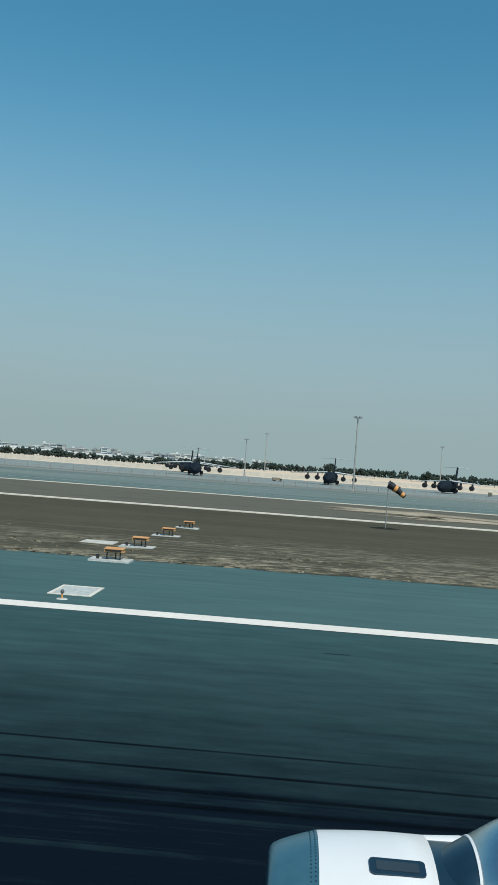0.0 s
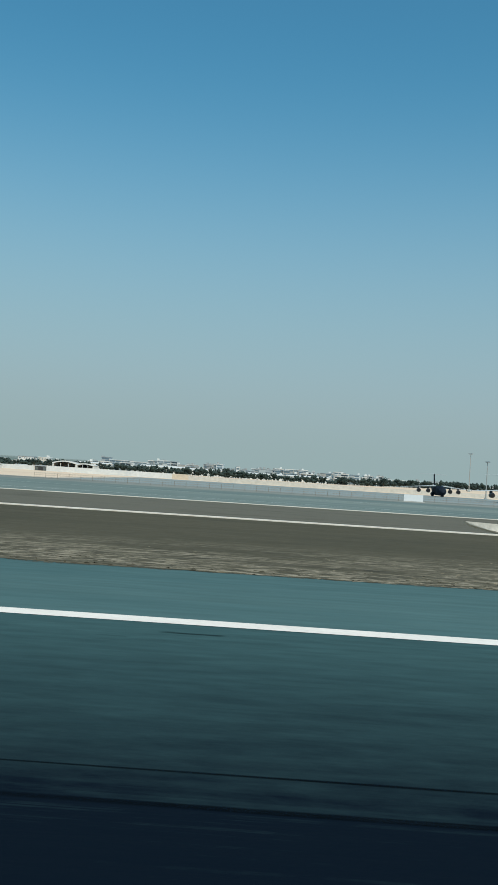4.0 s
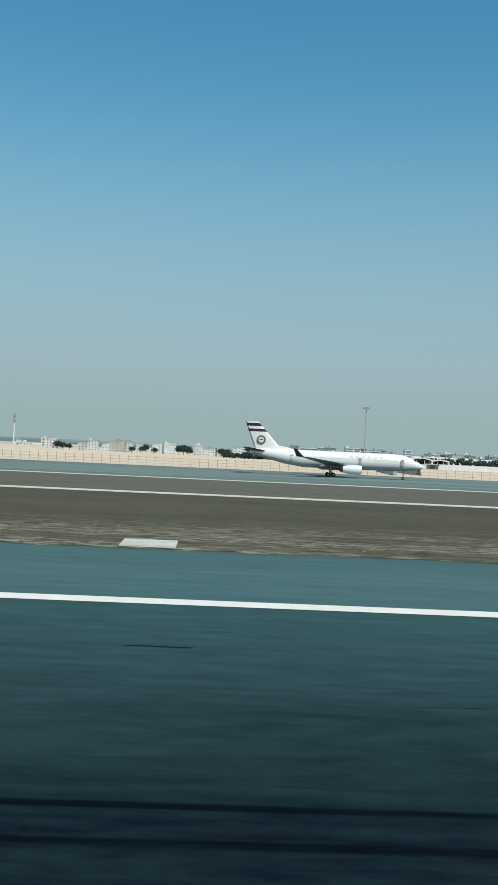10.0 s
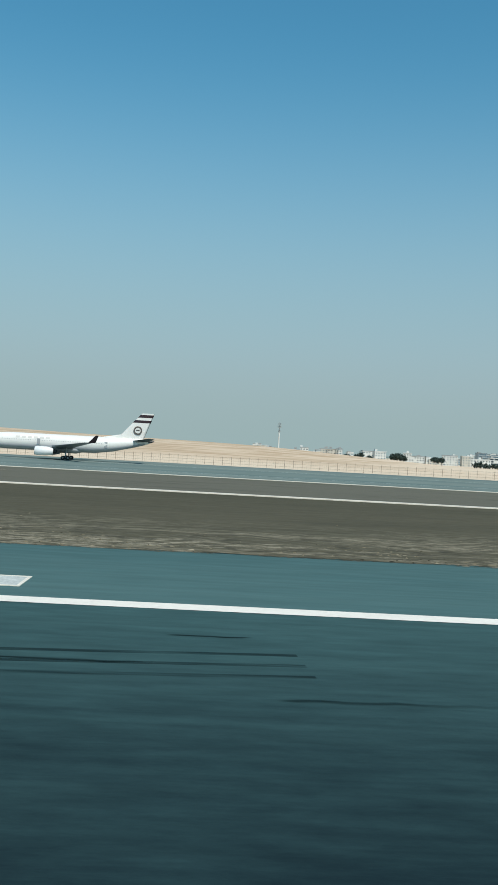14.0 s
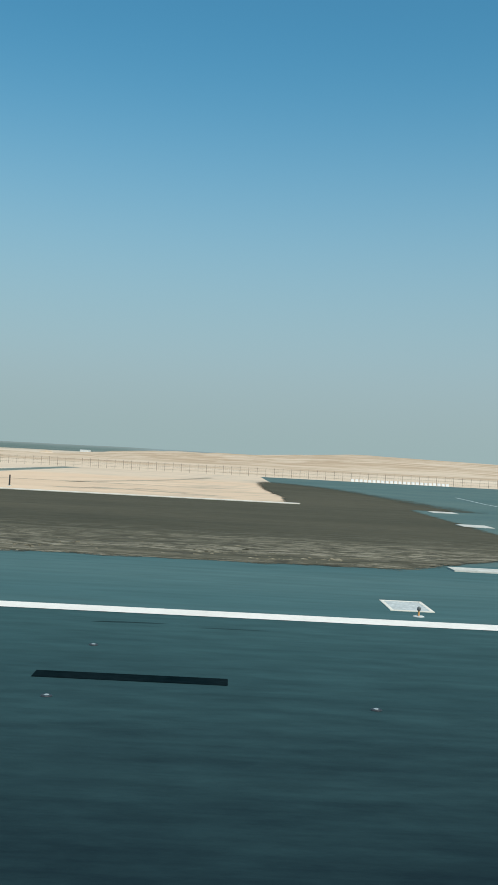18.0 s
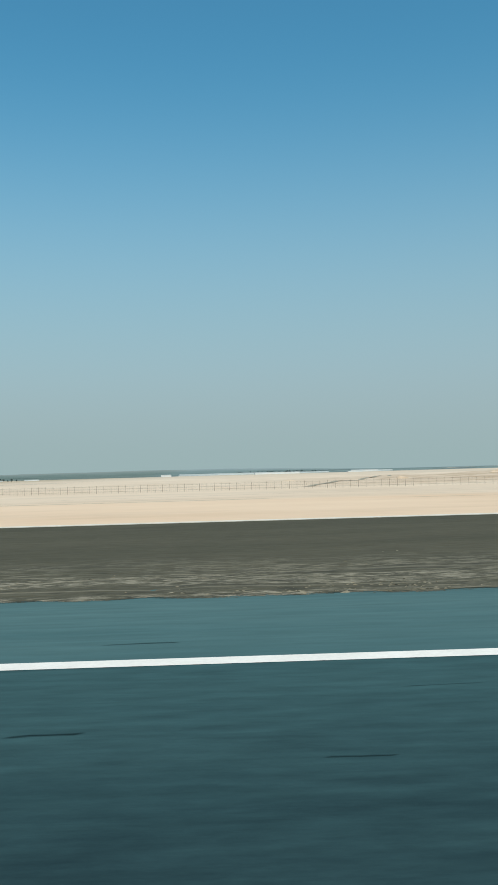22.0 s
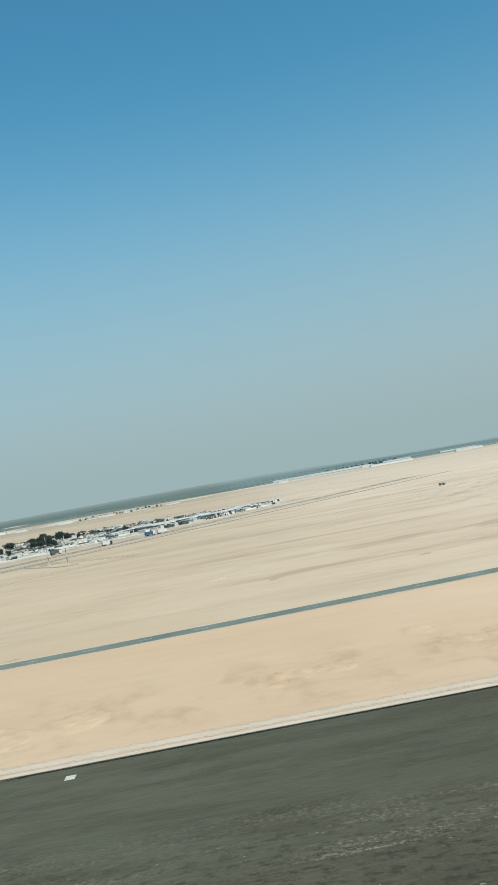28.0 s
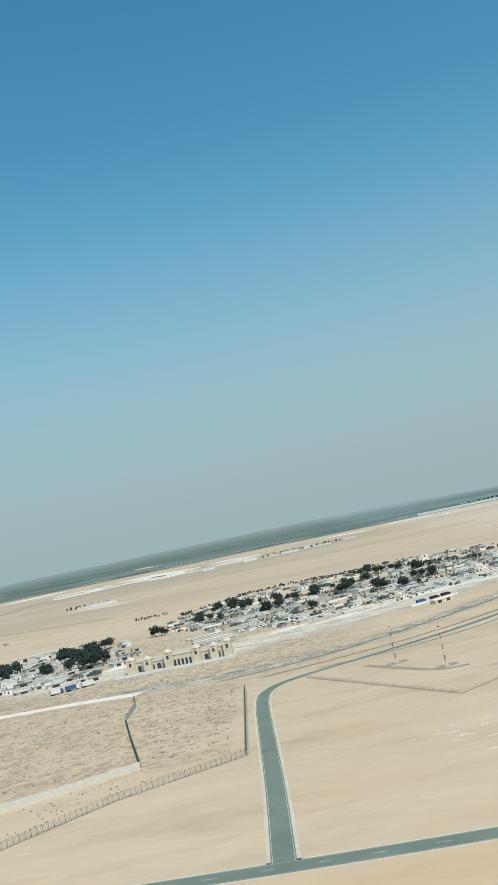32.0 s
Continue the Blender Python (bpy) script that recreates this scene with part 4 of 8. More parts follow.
# ---- entry taxiway markings ----
E_RIGHT = bend([(-1022, 31.2), (-1034, 33), (-1051, 39.5), (-1059.0, 47.5), (-1060.4, 54), (-1061.6, 64), (-1063.4, 79.5), (-1066.4, 102.6), (-1070.4, 133), (-1075.9, 168)], 2)
E_LEFT = bend([(-1141, 35.0), (-1123.2, 36.9), (-1118.2, 41.5), (-1115.6, 45.6), (-1113.5, 51.5), (-1111.1, 65), (-1105.9, 105), (-1097.7, 167)], 2)
line_pair("entry_edge_right", E_RIGHT, PALEYELLOW)
line_pair("entry_edge_left", E_LEFT, PALEYELLOW)
for i in range(6):
    y = 60.5 + 13.4 * i
    ribbon("entry_hatch", [(-1118.1 + 1.9 * i, y + 1.2), (-1112.4 + 1.9 * i, y)], 0.45, 0.006, FADED, step=3)
for a, b in (((-1063.0, 65.6), (-1057.7, 66.7)), ((-1065.3, 79.4), (-1060.5, 79.8)), ((-1066.8, 95.9), (-1062.6, 95.8)), ((-1069.2, 111.7), (-1064.5, 111.2)), ((-1073.0, 132.0), (-1066.8, 132.9))):
    ribbon("entry_hatch", [a, b], 0.4, 0.006, FADED, step=3)
for a, b in (((-1123.6, 44.7), (-1118.3, 41.2)), ((-1050.5, 43.5), (-1055.2, 40.6)), ((-1045.8, 33.5), (-1042.8, 37.5)), ((-1032.9, 34.6), (-1032.4, 30.2))):
    ribbon("yellow_shoulder_bar", [a, b], 0.7, 0.01, BARYELLOW, step=3)
for x, y in ((-1118.2, 48), (-1120.6, 46.4), (-1116.4, 52), (-1124, 41.4), (-1054.6, 47.5), (-1056.6, 50.5), (-1042.2, 34.1), (-1039.8, 33.6), (-1037.2, 33.1), (-1048, 37.5), (-1057.4, 53), (-1056, 47.3), (-1055.2, 45.3), (-1115.6, 54.5), (-1119, 51)):
    ribbon("worn_white_mark", [(x - 0.9, y), (x + 0.9, y + 0.3)], 0.9, 0.005, WORNWHITE, step=3)
for x in (-1093.0, -1084.6):
    ribbon("red_painted_sign", [(x - 1.5, 178), (x + 1.5, 178)], 15, 0.006, RED, step=3)
    for i in range(3):
        ribbon("sign_stroke", [(x - 1.0 + 0.75 * i, 178), (x - 0.45 + 0.75 * i, 178)], 7.5, 0.016, WHITE, step=3)
for i in range(20):
    x = -1102 + 1.28 * i
    if min(abs(x + 1093.0), abs(x + 1084.6)) > 2.1:
        ribbon("holding_position_dash", [(x, 168), (x + 0.85, 168)], 5.0, 0.006, FADED, step=3)
ribbon("entry_line_far_a", [(-1107.1, 145), (-1102.5, 163), (-1101.6, 199), (-1099, 235)], 0.34, 0.006, FADED, step=10)
ribbon("entry_line_far_b", bend([(-1075.8, 158), (-1075.2, 181), (-1071.5, 206), (-1064.4, 240), (-1051, 261)], 2), 0.34, 0.006, FADED, step=6)
ribbon("entry_line_far_c", [(-1089.5, 174), (-1088.8, 231)], 0.32, 0.006, FADED, step=10)

# worn pads and a sandy patch in the soil beside the entry taxiway
for a, b, w in (((-1058.8, 146.5), (-1057.4, 146.3), 2.0), ((-1055.7, 143.2), (-1051.9, 143.6), 2.4), ((-1052.2, 98.0), (-1048.4, 97.2), 2.6), ((-1047.0, 63.6), (-1044.8, 63.4), 1.3), ((-1043.4, 61.5), (-1040.4, 60.9), 1.1)):
    ribbon("worn_pad", [a, b], w, 0.06, PAD, step=3)
blotch("sandy_patch", -1033, 148, 24, 42, 0.05, SANDPATCH, 5.3)
blotch("sandy_patch", -995, 172, 44, 48, 0.05, SANDPATCH, 8.1)
ribbon("service_track", [(-1014.6, 187), (-1018.6, 127)], 4.2, 0.16, EXIT, step=6)
for s in (-2.2, 2.2):
    ribbon("service_track_edge", [(-1014.6 + s, 187), (-1018.6 + s, 127)], 0.35, 0.19, FADED, step=6)

# ---- repairs and tyre marks on the runway ----
for x0, x1, y0, y1 in ((-446.5, -441.8, 15.0, 17.7), (-604, -584, 14.7, 15.8), (-743.0, -739.3, 13.4, 14.6), (-1159.4, -1155.3, 20.2, 20.8),
                       (-1223.4, -1216.7, 20.2, 20.9), (-1219.5, -1212, 14.0, 15.6), (-1273.8, -1268.4, 14.2, 15.5), (-741.6, -740.4, 17.0, 17.6), (-599, -596.6, 22.6, 23.0),
                       (-162.7, -161.2, 17.2, 17.7), (-162.6, -158.5, 18.5, 18.72), (-160.7, -159.1, 24.3, 24.55), (-158.8, -158.3, 22.1, 23.5)):
    ribbon("asphalt_patch", [(x0, (y0 + y1) / 2), (x1, (y0 + y1) / 2)], y1 - y0, 0.012, PATCH, step=50)


MARKS = [0]


def tyre_marks(points, n, gap, w, material=None):
    sh = Shape()
    for i in range(n):
        ribbon_shape(bend(points), w * 3.4, 0.005 + 0.0016 * (MARKS[0] % 6), (i - (n - 1) / 2) * gap, 1.5, sh, True)
        MARKS[0] += 1
    return tagged(sh.thing("tyre_mark", material or MARK), kind="structure")


tyre_marks([(-1084, 39), (-1082.1, 35.4), (-1079, 29.7), (-1073.9, 23.3), (-1068.7, 18.2), (-1056, 13), (-1030, 9)], 1, 0.5, 0.17)
tyre_marks([(-1203, 16.4), (-1193, 19), (-1189.6, 21.3), (-1187.9, 24.9), (-1188.3, 28), (-1191, 31.8), (-1196, 35)], 4, 0.7, 0.16)
tyre_marks([(-1206, 13), (-1199, 15.9), (-1194, 21), (-1189, 28.2), (-1187, 32.8), (-1187, 38)], 3, 0.7, 0.15)
tyre_marks([(-900, 16), (-885.5, 21.3), (-882, 24), (-877, 26.6), (-866, 28)], 3, 0.9, 0.08, FAINTMARK)
tyre_marks([(-900, 12), (-880, 16.5), (-860, 20), (-840, 22)], 3, 1.1, 0.08, FAINTMARK)
tyre_marks([(-101, 23), (-97.9, 22.2), (-95.9, 21.5), (-94.7, 19.8), (-94, 17.9), (-93.6, 14)], 2, 0.55, 0.075, FAINTMARK)
tyre_marks([(-98, 20), (-95, 17.5), (-92, 14), (-90, 11)], 2, 0.6, 0.06, FAINTMARK)
# short scuffs and dark dabs all along the runway, past counting
scuffs, rs = Shape(), random.Random(17)
for k in range(520):
    x, y = rs.uniform(-1720, 30), 30.5 - abs(rs.gauss(0, 7.0))
    if y < 11:
        continue
    n, l, a = 6, rs.uniform(0.5, 2.6), rs.uniform(-0.03, 0.09)
    pts = [(x - l / 2 + l * i / n, y + a * (l * i / n) + rs.gauss(0, 0.02)) for i in range(n + 1)]
    ribbon_shape(pts, rs.uniform(0.12, 0.45), 0.004 + 0.0012 * (k % 5), 0, 2.0, scuffs, True)
for x, y, l in ((-772, 25.8, 5), (-768, 23.9, 4), (-1240, 22.6, 6), (-1236, 19.6, 5), (-1325, 33.8, 4), (-1497, 32.6, 3), (-846, 21.5, 5), (-838, 18.9, 6), (-634, 23, 4), (-147, 17.9, 9), (-139, 17.3, 7)):
    n = int(l * 2)
    pts = [(x - l / 2 + l * i / n, y + 0.03 * (l * i / n) + rs.gauss(0, 0.05)) for i in range(n + 1)]
    ribbon_shape(pts, 0.36, 0.011, 0, 2.0, scuffs, True)
tagged(scuffs.thing("tyre_scuffs", MARK), "short dark rubber scuffs on the runway", "tyre marks", kind="stuff")


# ---- inset lights along the lead-off lines ----
def inset_light(x, y):
    t = anchor("inset_light", "small flush light set in the dark asphalt", "runway light", "flush lights of the exit taxiway", pose(x, y, 0.005))
    part("rim", Shape().tube((0, 0, 0), (0, 0, 0.015), 0.12, 0.1, 14), DARKMETAL, t)
    part("glass", Shape().tube((0, 0.02, 0.015), (0, 0.02, 0.022), 0.055, 0.045, 10), LENS, t, "clear glass eye")


for x in (-310.0, -370.0, -250.0, -190.0):
    inset_light(x, 14.7)
    inset_light(x, 13.1)
for x, y in ((-428.9, 14.3), (-313.0, 13.2), (-1076.3, 18.6), (-1076.7, 13.3), (-1070.2, 23.6), (-1158.6, 23.8), (-1158.8, 18.7), (-1152.4, 18.8), (-1128.0, 20.0), (-1050.0, 17.0), (-343.3, 14.3), (-343.4, 12.8), (-343.3, 11.4)):
    inset_light(x, y)
for pts in (CENTRE_A, CENTRE_B):
    for x, y in outline(pts, 11.0)[5:-1:3]:
        inset_light(x + 0.5, y + 0.5)


# ---- runway edge lights on their pads ----
def edge_light():
    t = anchor("edge_light", "elevated runway edge light beside a weathered concrete pad", "runway light", "lights along the runway edge")
    part("pad", Shape().box(-0.72, 0.72, 1.0, 3.3, -0.05, 0.012, taper=0.004), PAD, t, "pale weathered concrete pad")
    part("pad_rim", Shape().box(-0.74, 0.74, 0.98, 1.12, -0.05, 0.02).box(-0.74, 0.74, 3.18, 3.32, -0.05, 0.02).box(-0.74, -0.62, 1.12, 3.18, -0.05, 0.02).box(0.62, 0.74, 1.12, 3.18, -0.05, 0.02), KERB, t, "whitewashed rim")
    part("base", Shape().tube((0, 0, 0.0), (0, 0, 0.025), 0.19, 0.16, 14), PAD, t)
    part("stem", Shape().tube((0, 0, 0.02), (0, 0, 0.2), 0.03, 0.03, 8), ORANGE, t, "weathered orange stem")
    part("lens", Shape().body([(0, 0, 0, 0.05, 0.05), (0.05, 0, 0, 0.065, 0.065), (0.1, 0, 0, 0.055, 0.055), (0.13, 0, 0, 0.02, 0.02)], 10, pose(0, 0, 0.19, 0, -90, 0)), LAMPGLASS, t, "dark glass lens")
    return t


first = edge_light()
first.matrix_basis = pose(30 * 2 - 9.16, 30.85, 0)
for k in range(1, -57, -1):
    x = 30 * k - 9.16
    if not (-392 < x < -288 or -1132 < x < -1046):
        copy_thing(first, pose(x, 30.85, 0))

# ---- concrete slabs let into the soil ----
for x, y, w, d in ((-564.3, 46.9, 2.7, 3.2), (-632.5, 45.9, 2.1, 1.8), (-12.6, 54.0, 1.9, 2.0), (-497.2, 45.2, 1.9, 1.6), (-770.0, 46.3, 2.1, 1.8), (-1231.7, 47.1, 2.2, 1.8),
                   (-1588.3, 52.0, 2.2, 2.2), (-1573.2, 50.6, 2.5, 2.2), (-1593.4, 47.4, 2.4, 1.6), (-1589.2, 105, 2.2, 3), (-1574.5, 100.6, 2.4, 3), (-1590.2, 124, 1.4, 4), (-1551.2, 133, 2.8, 4),
                   (-1684.2, 48.2, 2.6, 1.8), (-171.2, 60.8, 2.5, 2.0), (-41.0, 47.5, 2.0, 1.4), (-1875.4, 146.6, 1.6, 2.6), (-1974.6, 151.0, 1.6, 2.0), (-2076.1, 147.1, 1.6, 2.2), 
                   (-1122.0, 147.6, 4.0, 4.6), (-1129.4, 100, 3.2, 4.0), (-1143.3, 46.0, 2.6, 1.6), (-299.5, 101.0, 4.4, 2.4), (-373.2, 101.0, 4.4, 2.4), (-371.2, 59.5, 2.0, 1.6), (-304.0, 60.5, 2.0, 1.6)):
    ob = Shape().box(-w / 2, w / 2, -d / 2, d / 2, -0.35, 0.2 if 47.4 < y < 60 and x < -1500 else 0.12 if x == -564.3 else 0.07, taper=0.02).thing("concrete_slab", SLAB)
    ob.matrix_basis = pose(x, y, land(x, y))
    tagged(ob, "pale concrete access slab set in the dark soil", "slab", "slabs beside the runway")


# ---- runway distance board ----
def distance_board(x, y):
    t = anchor("distance_board", "white-edged runway distance board with a dark face on a pale slab", "sign", m=pose(x, y, 0))
    part("slab", Shape().box(-1.3, 1.0, -0.5, 1.3, -0.2, 0.03, taper=0.05), KERB, t, "whitewashed concrete slab")
    board = part("board", Shape().box(-0.14, 0.14, -0.15, 1.35, 0.14, 0.98, taper=0.02), SKIN, t, "white board edge")
    for q in (-1, 1):
        part("face", Shape().box(q * 0.145 - 0.006, q * 0.145 + 0.006, -0.08, 1.28, 0.2, 0.92), BLACK, board, "dark lettered face")
        for k in range(2):
            part("face_bar", Shape().box(q * 0.154 - 0.004, q * 0.154 + 0.004, 0.25 + 0.45 * k, 0.5 + 0.45 * k, 0.36, 0.76), YELLOW, board)
    for v in (0.1, 1.1):
        part("leg", Shape().tube((0, v, 0.02), (0, v, 0.17), 0.04, 0.04, 8), DARKMETAL, t)


distance_board(-456.0, 43.3)


# ---- approach path indicators ----
def papi():
    t = anchor("approach_light", "orange approach indicator lamp box on thin legs over a concrete slab", "approach light", "row of approach indicator lamps")
    part("slab", Shape().box(-1.1, 0.8, -0.6, 0.7, -0.2, 0.05, taper=0.02), PAD, t, "pale concrete slab")
    box = part("lamp_box", Shape().loft([[(-0.42, y, z), (0.42, y, z), (0.4, y, z + h), (-0.4, y, z + h)] for y, z, h in ((-0.34, 0.4, 0.12), (0.42, 0.34, 0.2))], False), ORANGE, t, "wedge-shaped orange lamp box")
    part("lamp_front", Shape().box(-0.37, 0.37, -0.352, -0.338, 0.42, 0.5), DARKMETAL, box)
    part("lid", Shape().loft([[(-0.44, y, z), (0.44, y, z), (0.44, y, z + 0.02), (-0.44, y, z + 0.02)] for y, z in ((-0.36, 0.52), (0.44, 0.542))], False), ORANGE, box)
    for x, y in ((-0.3, -0.2), (0.3, -0.2), (0.0, 0.35)):
        part("leg", Shape().tube((x, y, 0.04), (x, y, 0.38), 0.032, 0.03, 6), DARKMETAL, t)
        part("foot_plate", Shape().tube((x, y, 0.04), (x, y, 0.06), 0.08, 0.08, 8), DARKMETAL, t)
    part("junction_box", Shape().box(-0.78, -0.66, -0.25, -0.1, 0.04, 0.24), DARKMETAL, t)
    return t


first = papi()
first.matrix_basis = pose(-9.8, 43.4, 0.03)
for y in (52.3, 64.4, 77.6):
    copy_thing(first, pose(-10.0, y, land(-10, y) + 0.06))


# ---- wind cone ----
def windsock(x, y):
    t = anchor("windsock", "drooping dark and red wind cone on a slim pole", "windsock", m=pose(x, y, land(x, y)))
    part("footing", Shape().tube((0, 0, -0.2), (0, 0, 0.06), 0.8, 0.8, 20), GREYCONC, t, "round concrete footing")
    part("pole", Shape().tube((0, 0, 0), (0, 0, 5.5), 0.06, 0.045, 8), STEEL, t)
    a, b, c = Vector((0.15, 0, 5.2)), Vector((1.1, 0.1, 4.6)), Vector((2.0, 0.15, 3.9))
    part("hoop", Shape().tube((0, 0, 5.25), a, 0.48, 0.45, 12), DARKMETAL, t)
    part("sock", Shape().tube(a, b, 0.46, 0.38, 12).tube(b, c, 0.36, 0.26, 12), DARKMETAL, t, "dark fabric sock")
    part("band", Shape().tube(a.lerp(b, 0.55), a.lerp(b, 0.9), 0.45, 0.41, 12).tube(b.lerp(c, 0.5), b.lerp(c, 0.85), 0.34, 0.3, 12), ORANGE, t, "faded orange fabric band")
    part("gravel_collar", Shape().body([(0, 0, 0, 2.6, 1.8), (0.05, 0, 0, 2.2, 1.4)], 18, pose(0, 0, 0.02, 0, -90, 0)), DITCH, t, "dark gravel round the footing")


windsock(9.3, 113.0)


# ---- culvert headwalls ----
def headwall(x, y, wide, pipe, label):
    t = anchor("culvert_headwall", label, "culvert", "culverts along the drain", pose(x, y, land(x, y)))
    c = wide * 0.37
    deep = 1.6
    part("headwall", Shape().loft([[(-c * 0.93, 0.0, -0.5), (c * 0.93, 0.0, -0.5), (c, 0.25, deep), (-c, 0.25, deep)],
                                   [(-c * 0.93, 0.6, -0.5), (c * 0.93, 0.6, -0.5), (c, 0.7, deep), (-c, 0.7, deep)]], False), CONCRETE, t, "grey-beige headwall")
    for s in (-1, 1):
        face = [(s * c * 1.02, 0.1, deep), (s * c * 3.4, 1.6, deep + 0.1), (s * c * 3.0, 1.4, deep - 0.35), (s * c * 1.9, 0.7, deep * 0.42), (s * c * 1.02, 0.0, deep * 0.25)]
        part("wing_wall", Shape().loft([face, [(x, y + 0.5, z - 0.3) for x, y, z in face]], False), KERB, t, "white sloping wing wall")
    part("ledge", Shape().box(-c * 1.7, c * 1.7, -0.7, -0.05, -0.3, 0.12), KERB, t)
    part("pipe_mouth", Shape().body([(0, 0, 0, pipe, pipe * 0.62), (0.12, 0, 0, pipe, pipe * 0.62)], 14, pose(0, -0.02, 0.28, 0, 0, 90)), BLACK, t, "black pipe mouth")


headwall(-163.0, 139.0, 6.0, 0.85, "pale concrete culvert headwall with splayed wing walls")
headwall(-698.9, 139.0, 6.0, 0.85, "pale concrete culvert headwall with splayed wing walls")
headwall(-904.0, 139.0, 6.0, 0.85, "pale concrete culvert headwall with splayed wing walls")
headwall(-1201.5, 160.5, 4.6, 0.75, "sandy concrete culvert headwall with a round black pipe")
for x, y, w, d in ((24, 186, 34, 34), (30, 172, 40, 18), (-728.5, 189, 21, 24), (-893, 190, 22, 26), (-1040, 128, 20, 14)):
    blotch("pale_gravel_patch", x, y, w * 1.2, d * 1.2, 0.09, PALEGRAVEL, x)


# ---- taxiway guidance signs ----
def sign(x, y, panels, h, label, group="signs by the exit taxiway", rz=0):
    """A lit sign box on short legs; panels are (width, material, number of plain strokes, stroke material)."""
    t = anchor("taxiway_sign", label, "sign", group, pose(x, y, land(x, y) + 0.05, 0, 0, rz))
    total = sum(p[0] for p in panels)
    part("footing", Shape().box(-total / 2 - 0.6, total / 2 + 0.6, -0.6, 0.6, -0.3, 0.1), CONCRETE, t)
    part("housing", Shape().box(-total / 2 - 0.06, total / 2 + 0.06, -0.14, 0.2, 0.18, 0.3 + h), STEEL, t)
    u = -total / 2
    for w, material, n, ink in panels:
        face = part("panel", Shape().box(u + 0.03, u + w - 0.03, -0.18, -0.14, 0.24, 0.24 + h), material, t)
        for i in range(n):
            c = u + w * (i + 0.5) / n
            part("stroke", Shape().box(c - w / n * 0.28, c + w / n * 0.28, -0.186, -0.18, 0.24 + h * 0.3, 0.24 + h * 0.7), ink, face)
        u += w
    for s in (-0.38, 0.38):
        part("leg", Shape().box(s * total - 0.05, s * total + 0.05, -0.05, 0.05, 0.05, 0.2), STEEL, t)


SIGNWHITE = mk("white_sign_sheet", (0.72, 0.74, 0.73), (0.78, 0.79, 0.77), 1.0, 0.5)
sign(-301.3, 122.5, [(2.0, YELLOW, 3, BLACK), (0.8, BLACK, 2, YELLOW), (3.4, SIGNWHITE, 0, WHITE)], 1.0, "long taxiway sign with yellow, black and blank white panels")
sign(-371.0, 123.5, [(4.2, SIGNWHITE, 0, WHITE), (0.9, BLACK, 2, YELLOW), (1.7, YELLOW, 4, BLACK)], 1.1, "long taxiway sign with blank white, black and yellow panels")
sign(-294.6, 72.5, [(2.1, SIGNWHITE, 0, WHITE)], 0.95, "blank white back of a square taxiway sign")
sign(-291.0, 57.0, [(2.0, SIGNWHITE, 0, WHITE)], 0.85, "blank white back of a square taxiway sign")
sign(-140.0, 400, [(8.0, SIGNWHITE, 0, WHITE)], 2.7, "large white board beside the parallel taxiway", "boards by the taxiway")


def marker(x, y, h, material, label, cat="marker post"):
    t = anchor("marker_post", label, cat, m=pose(x, y, land(x, y)))
    part("post", Shape().tube((0, 0, 0), (0, 0, h), 0.16, 0.12, 8), material, t)
    part("foot", Shape().box(-0.3, 0.3, -0.3, 0.3, -0.1, 0.06), PAD, t)
    part("cap", Shape().tube((0, 0, h), (0, 0, h + 0.12), 0.2, 0.1, 8), DARKMETAL, t)


marker(-1598.6, 126.7, 1.9, WHITE, "small white marker post with a dark cap beside the sand")
marker(-389.0, 219, 1.9, DARKMETAL, "small black post standing on the soil strip")
marker(-1193.0, 168, 1.8, DARKMETAL, "small black post standing at the edge of the sand")
marker(-290.0, 220, 1.5, WHITE, "small white post beside the taxiway kerb")


# ---- flood-light masts ----
def mast(x, y, h, label, lift=None):
    z = land(x, y) if lift is None else lift
    t = anchor("light_mast", label, "light mast", "flood-light masts round the apron", pose(x, y, z))
    part("footing", Shape().box(-1.0, 1.0, -1.0, 1.0, -0.5, 0.7), GREYCONC, t)
    part("pole", Shape().tube((0, 0, 0.5), (0, 0, h - 1.2), 0.46, 0.24, 10), GREYCONC, t)
    part("headframe", Shape().tube((0, 0, h - 1.2), (0, 0, h - 0.9), 1.5, 1.5, 12), STEEL, t)
    lamp = Shape().box(-0.4, 0.4, -0.3, 0.3, -0.35, 0.35).mesh("lamp", STEEL)
    for i in range(6):
        a = math.pi * i / 3
        part_of("lamp", lamp, t, (1.6 * math.cos(a), 1.6 * math.sin(a), h - 0.7), 60 * i)


mast(25.4, 424, 33.0, "tall grey flood-light mast beside the apron")
mast(-478.6, 520, 34.6, "tall slim grey flood-light mast on the sand")
mast(-25.8, 850, 34, "far flood-light mast behind the parked transports")
mast(125.7, 834, 33, "far flood-light mast behind the parked transports")
mast(-37.5, 729, 28.8, "far flood-light mast behind the parked transports")


def radio_tower(x, y):
    t = anchor("radio_tower", "slim white tapering radio tower with antenna platforms", "radio tower", m=pose(x, y, land(x, y)))
    part("shaft", Shape().tube((0, 0, 0), (0, 0, 27), 0.95, 0.6, 12), OFFICE, t)
    for z, r in ((27, 1.2), (31.5, 2.0), (34, 1.8)):
        part("platform", Shape().tube((0, 0, z), (0, 0, z + 0.35), r, r, 14), STEEL, t)
        for k in range(6):
            a = math.pi * k / 3
            part("panel_antenna", Shape().box(-0.16, 0.16, -0.08, 0.08, 0, 1.6, pose(r * 0.92 * math.cos(a), r * 0.92 * math.sin(a), z + 0.35, 0, 0, math.degrees(a) + 90)), STEEL, t)
    part("upper_column", Shape().tube((0, 0, 27), (0, 0, 37), 0.3, 0.2, 10), STEEL, t)


radio_tower(-768, 1012)


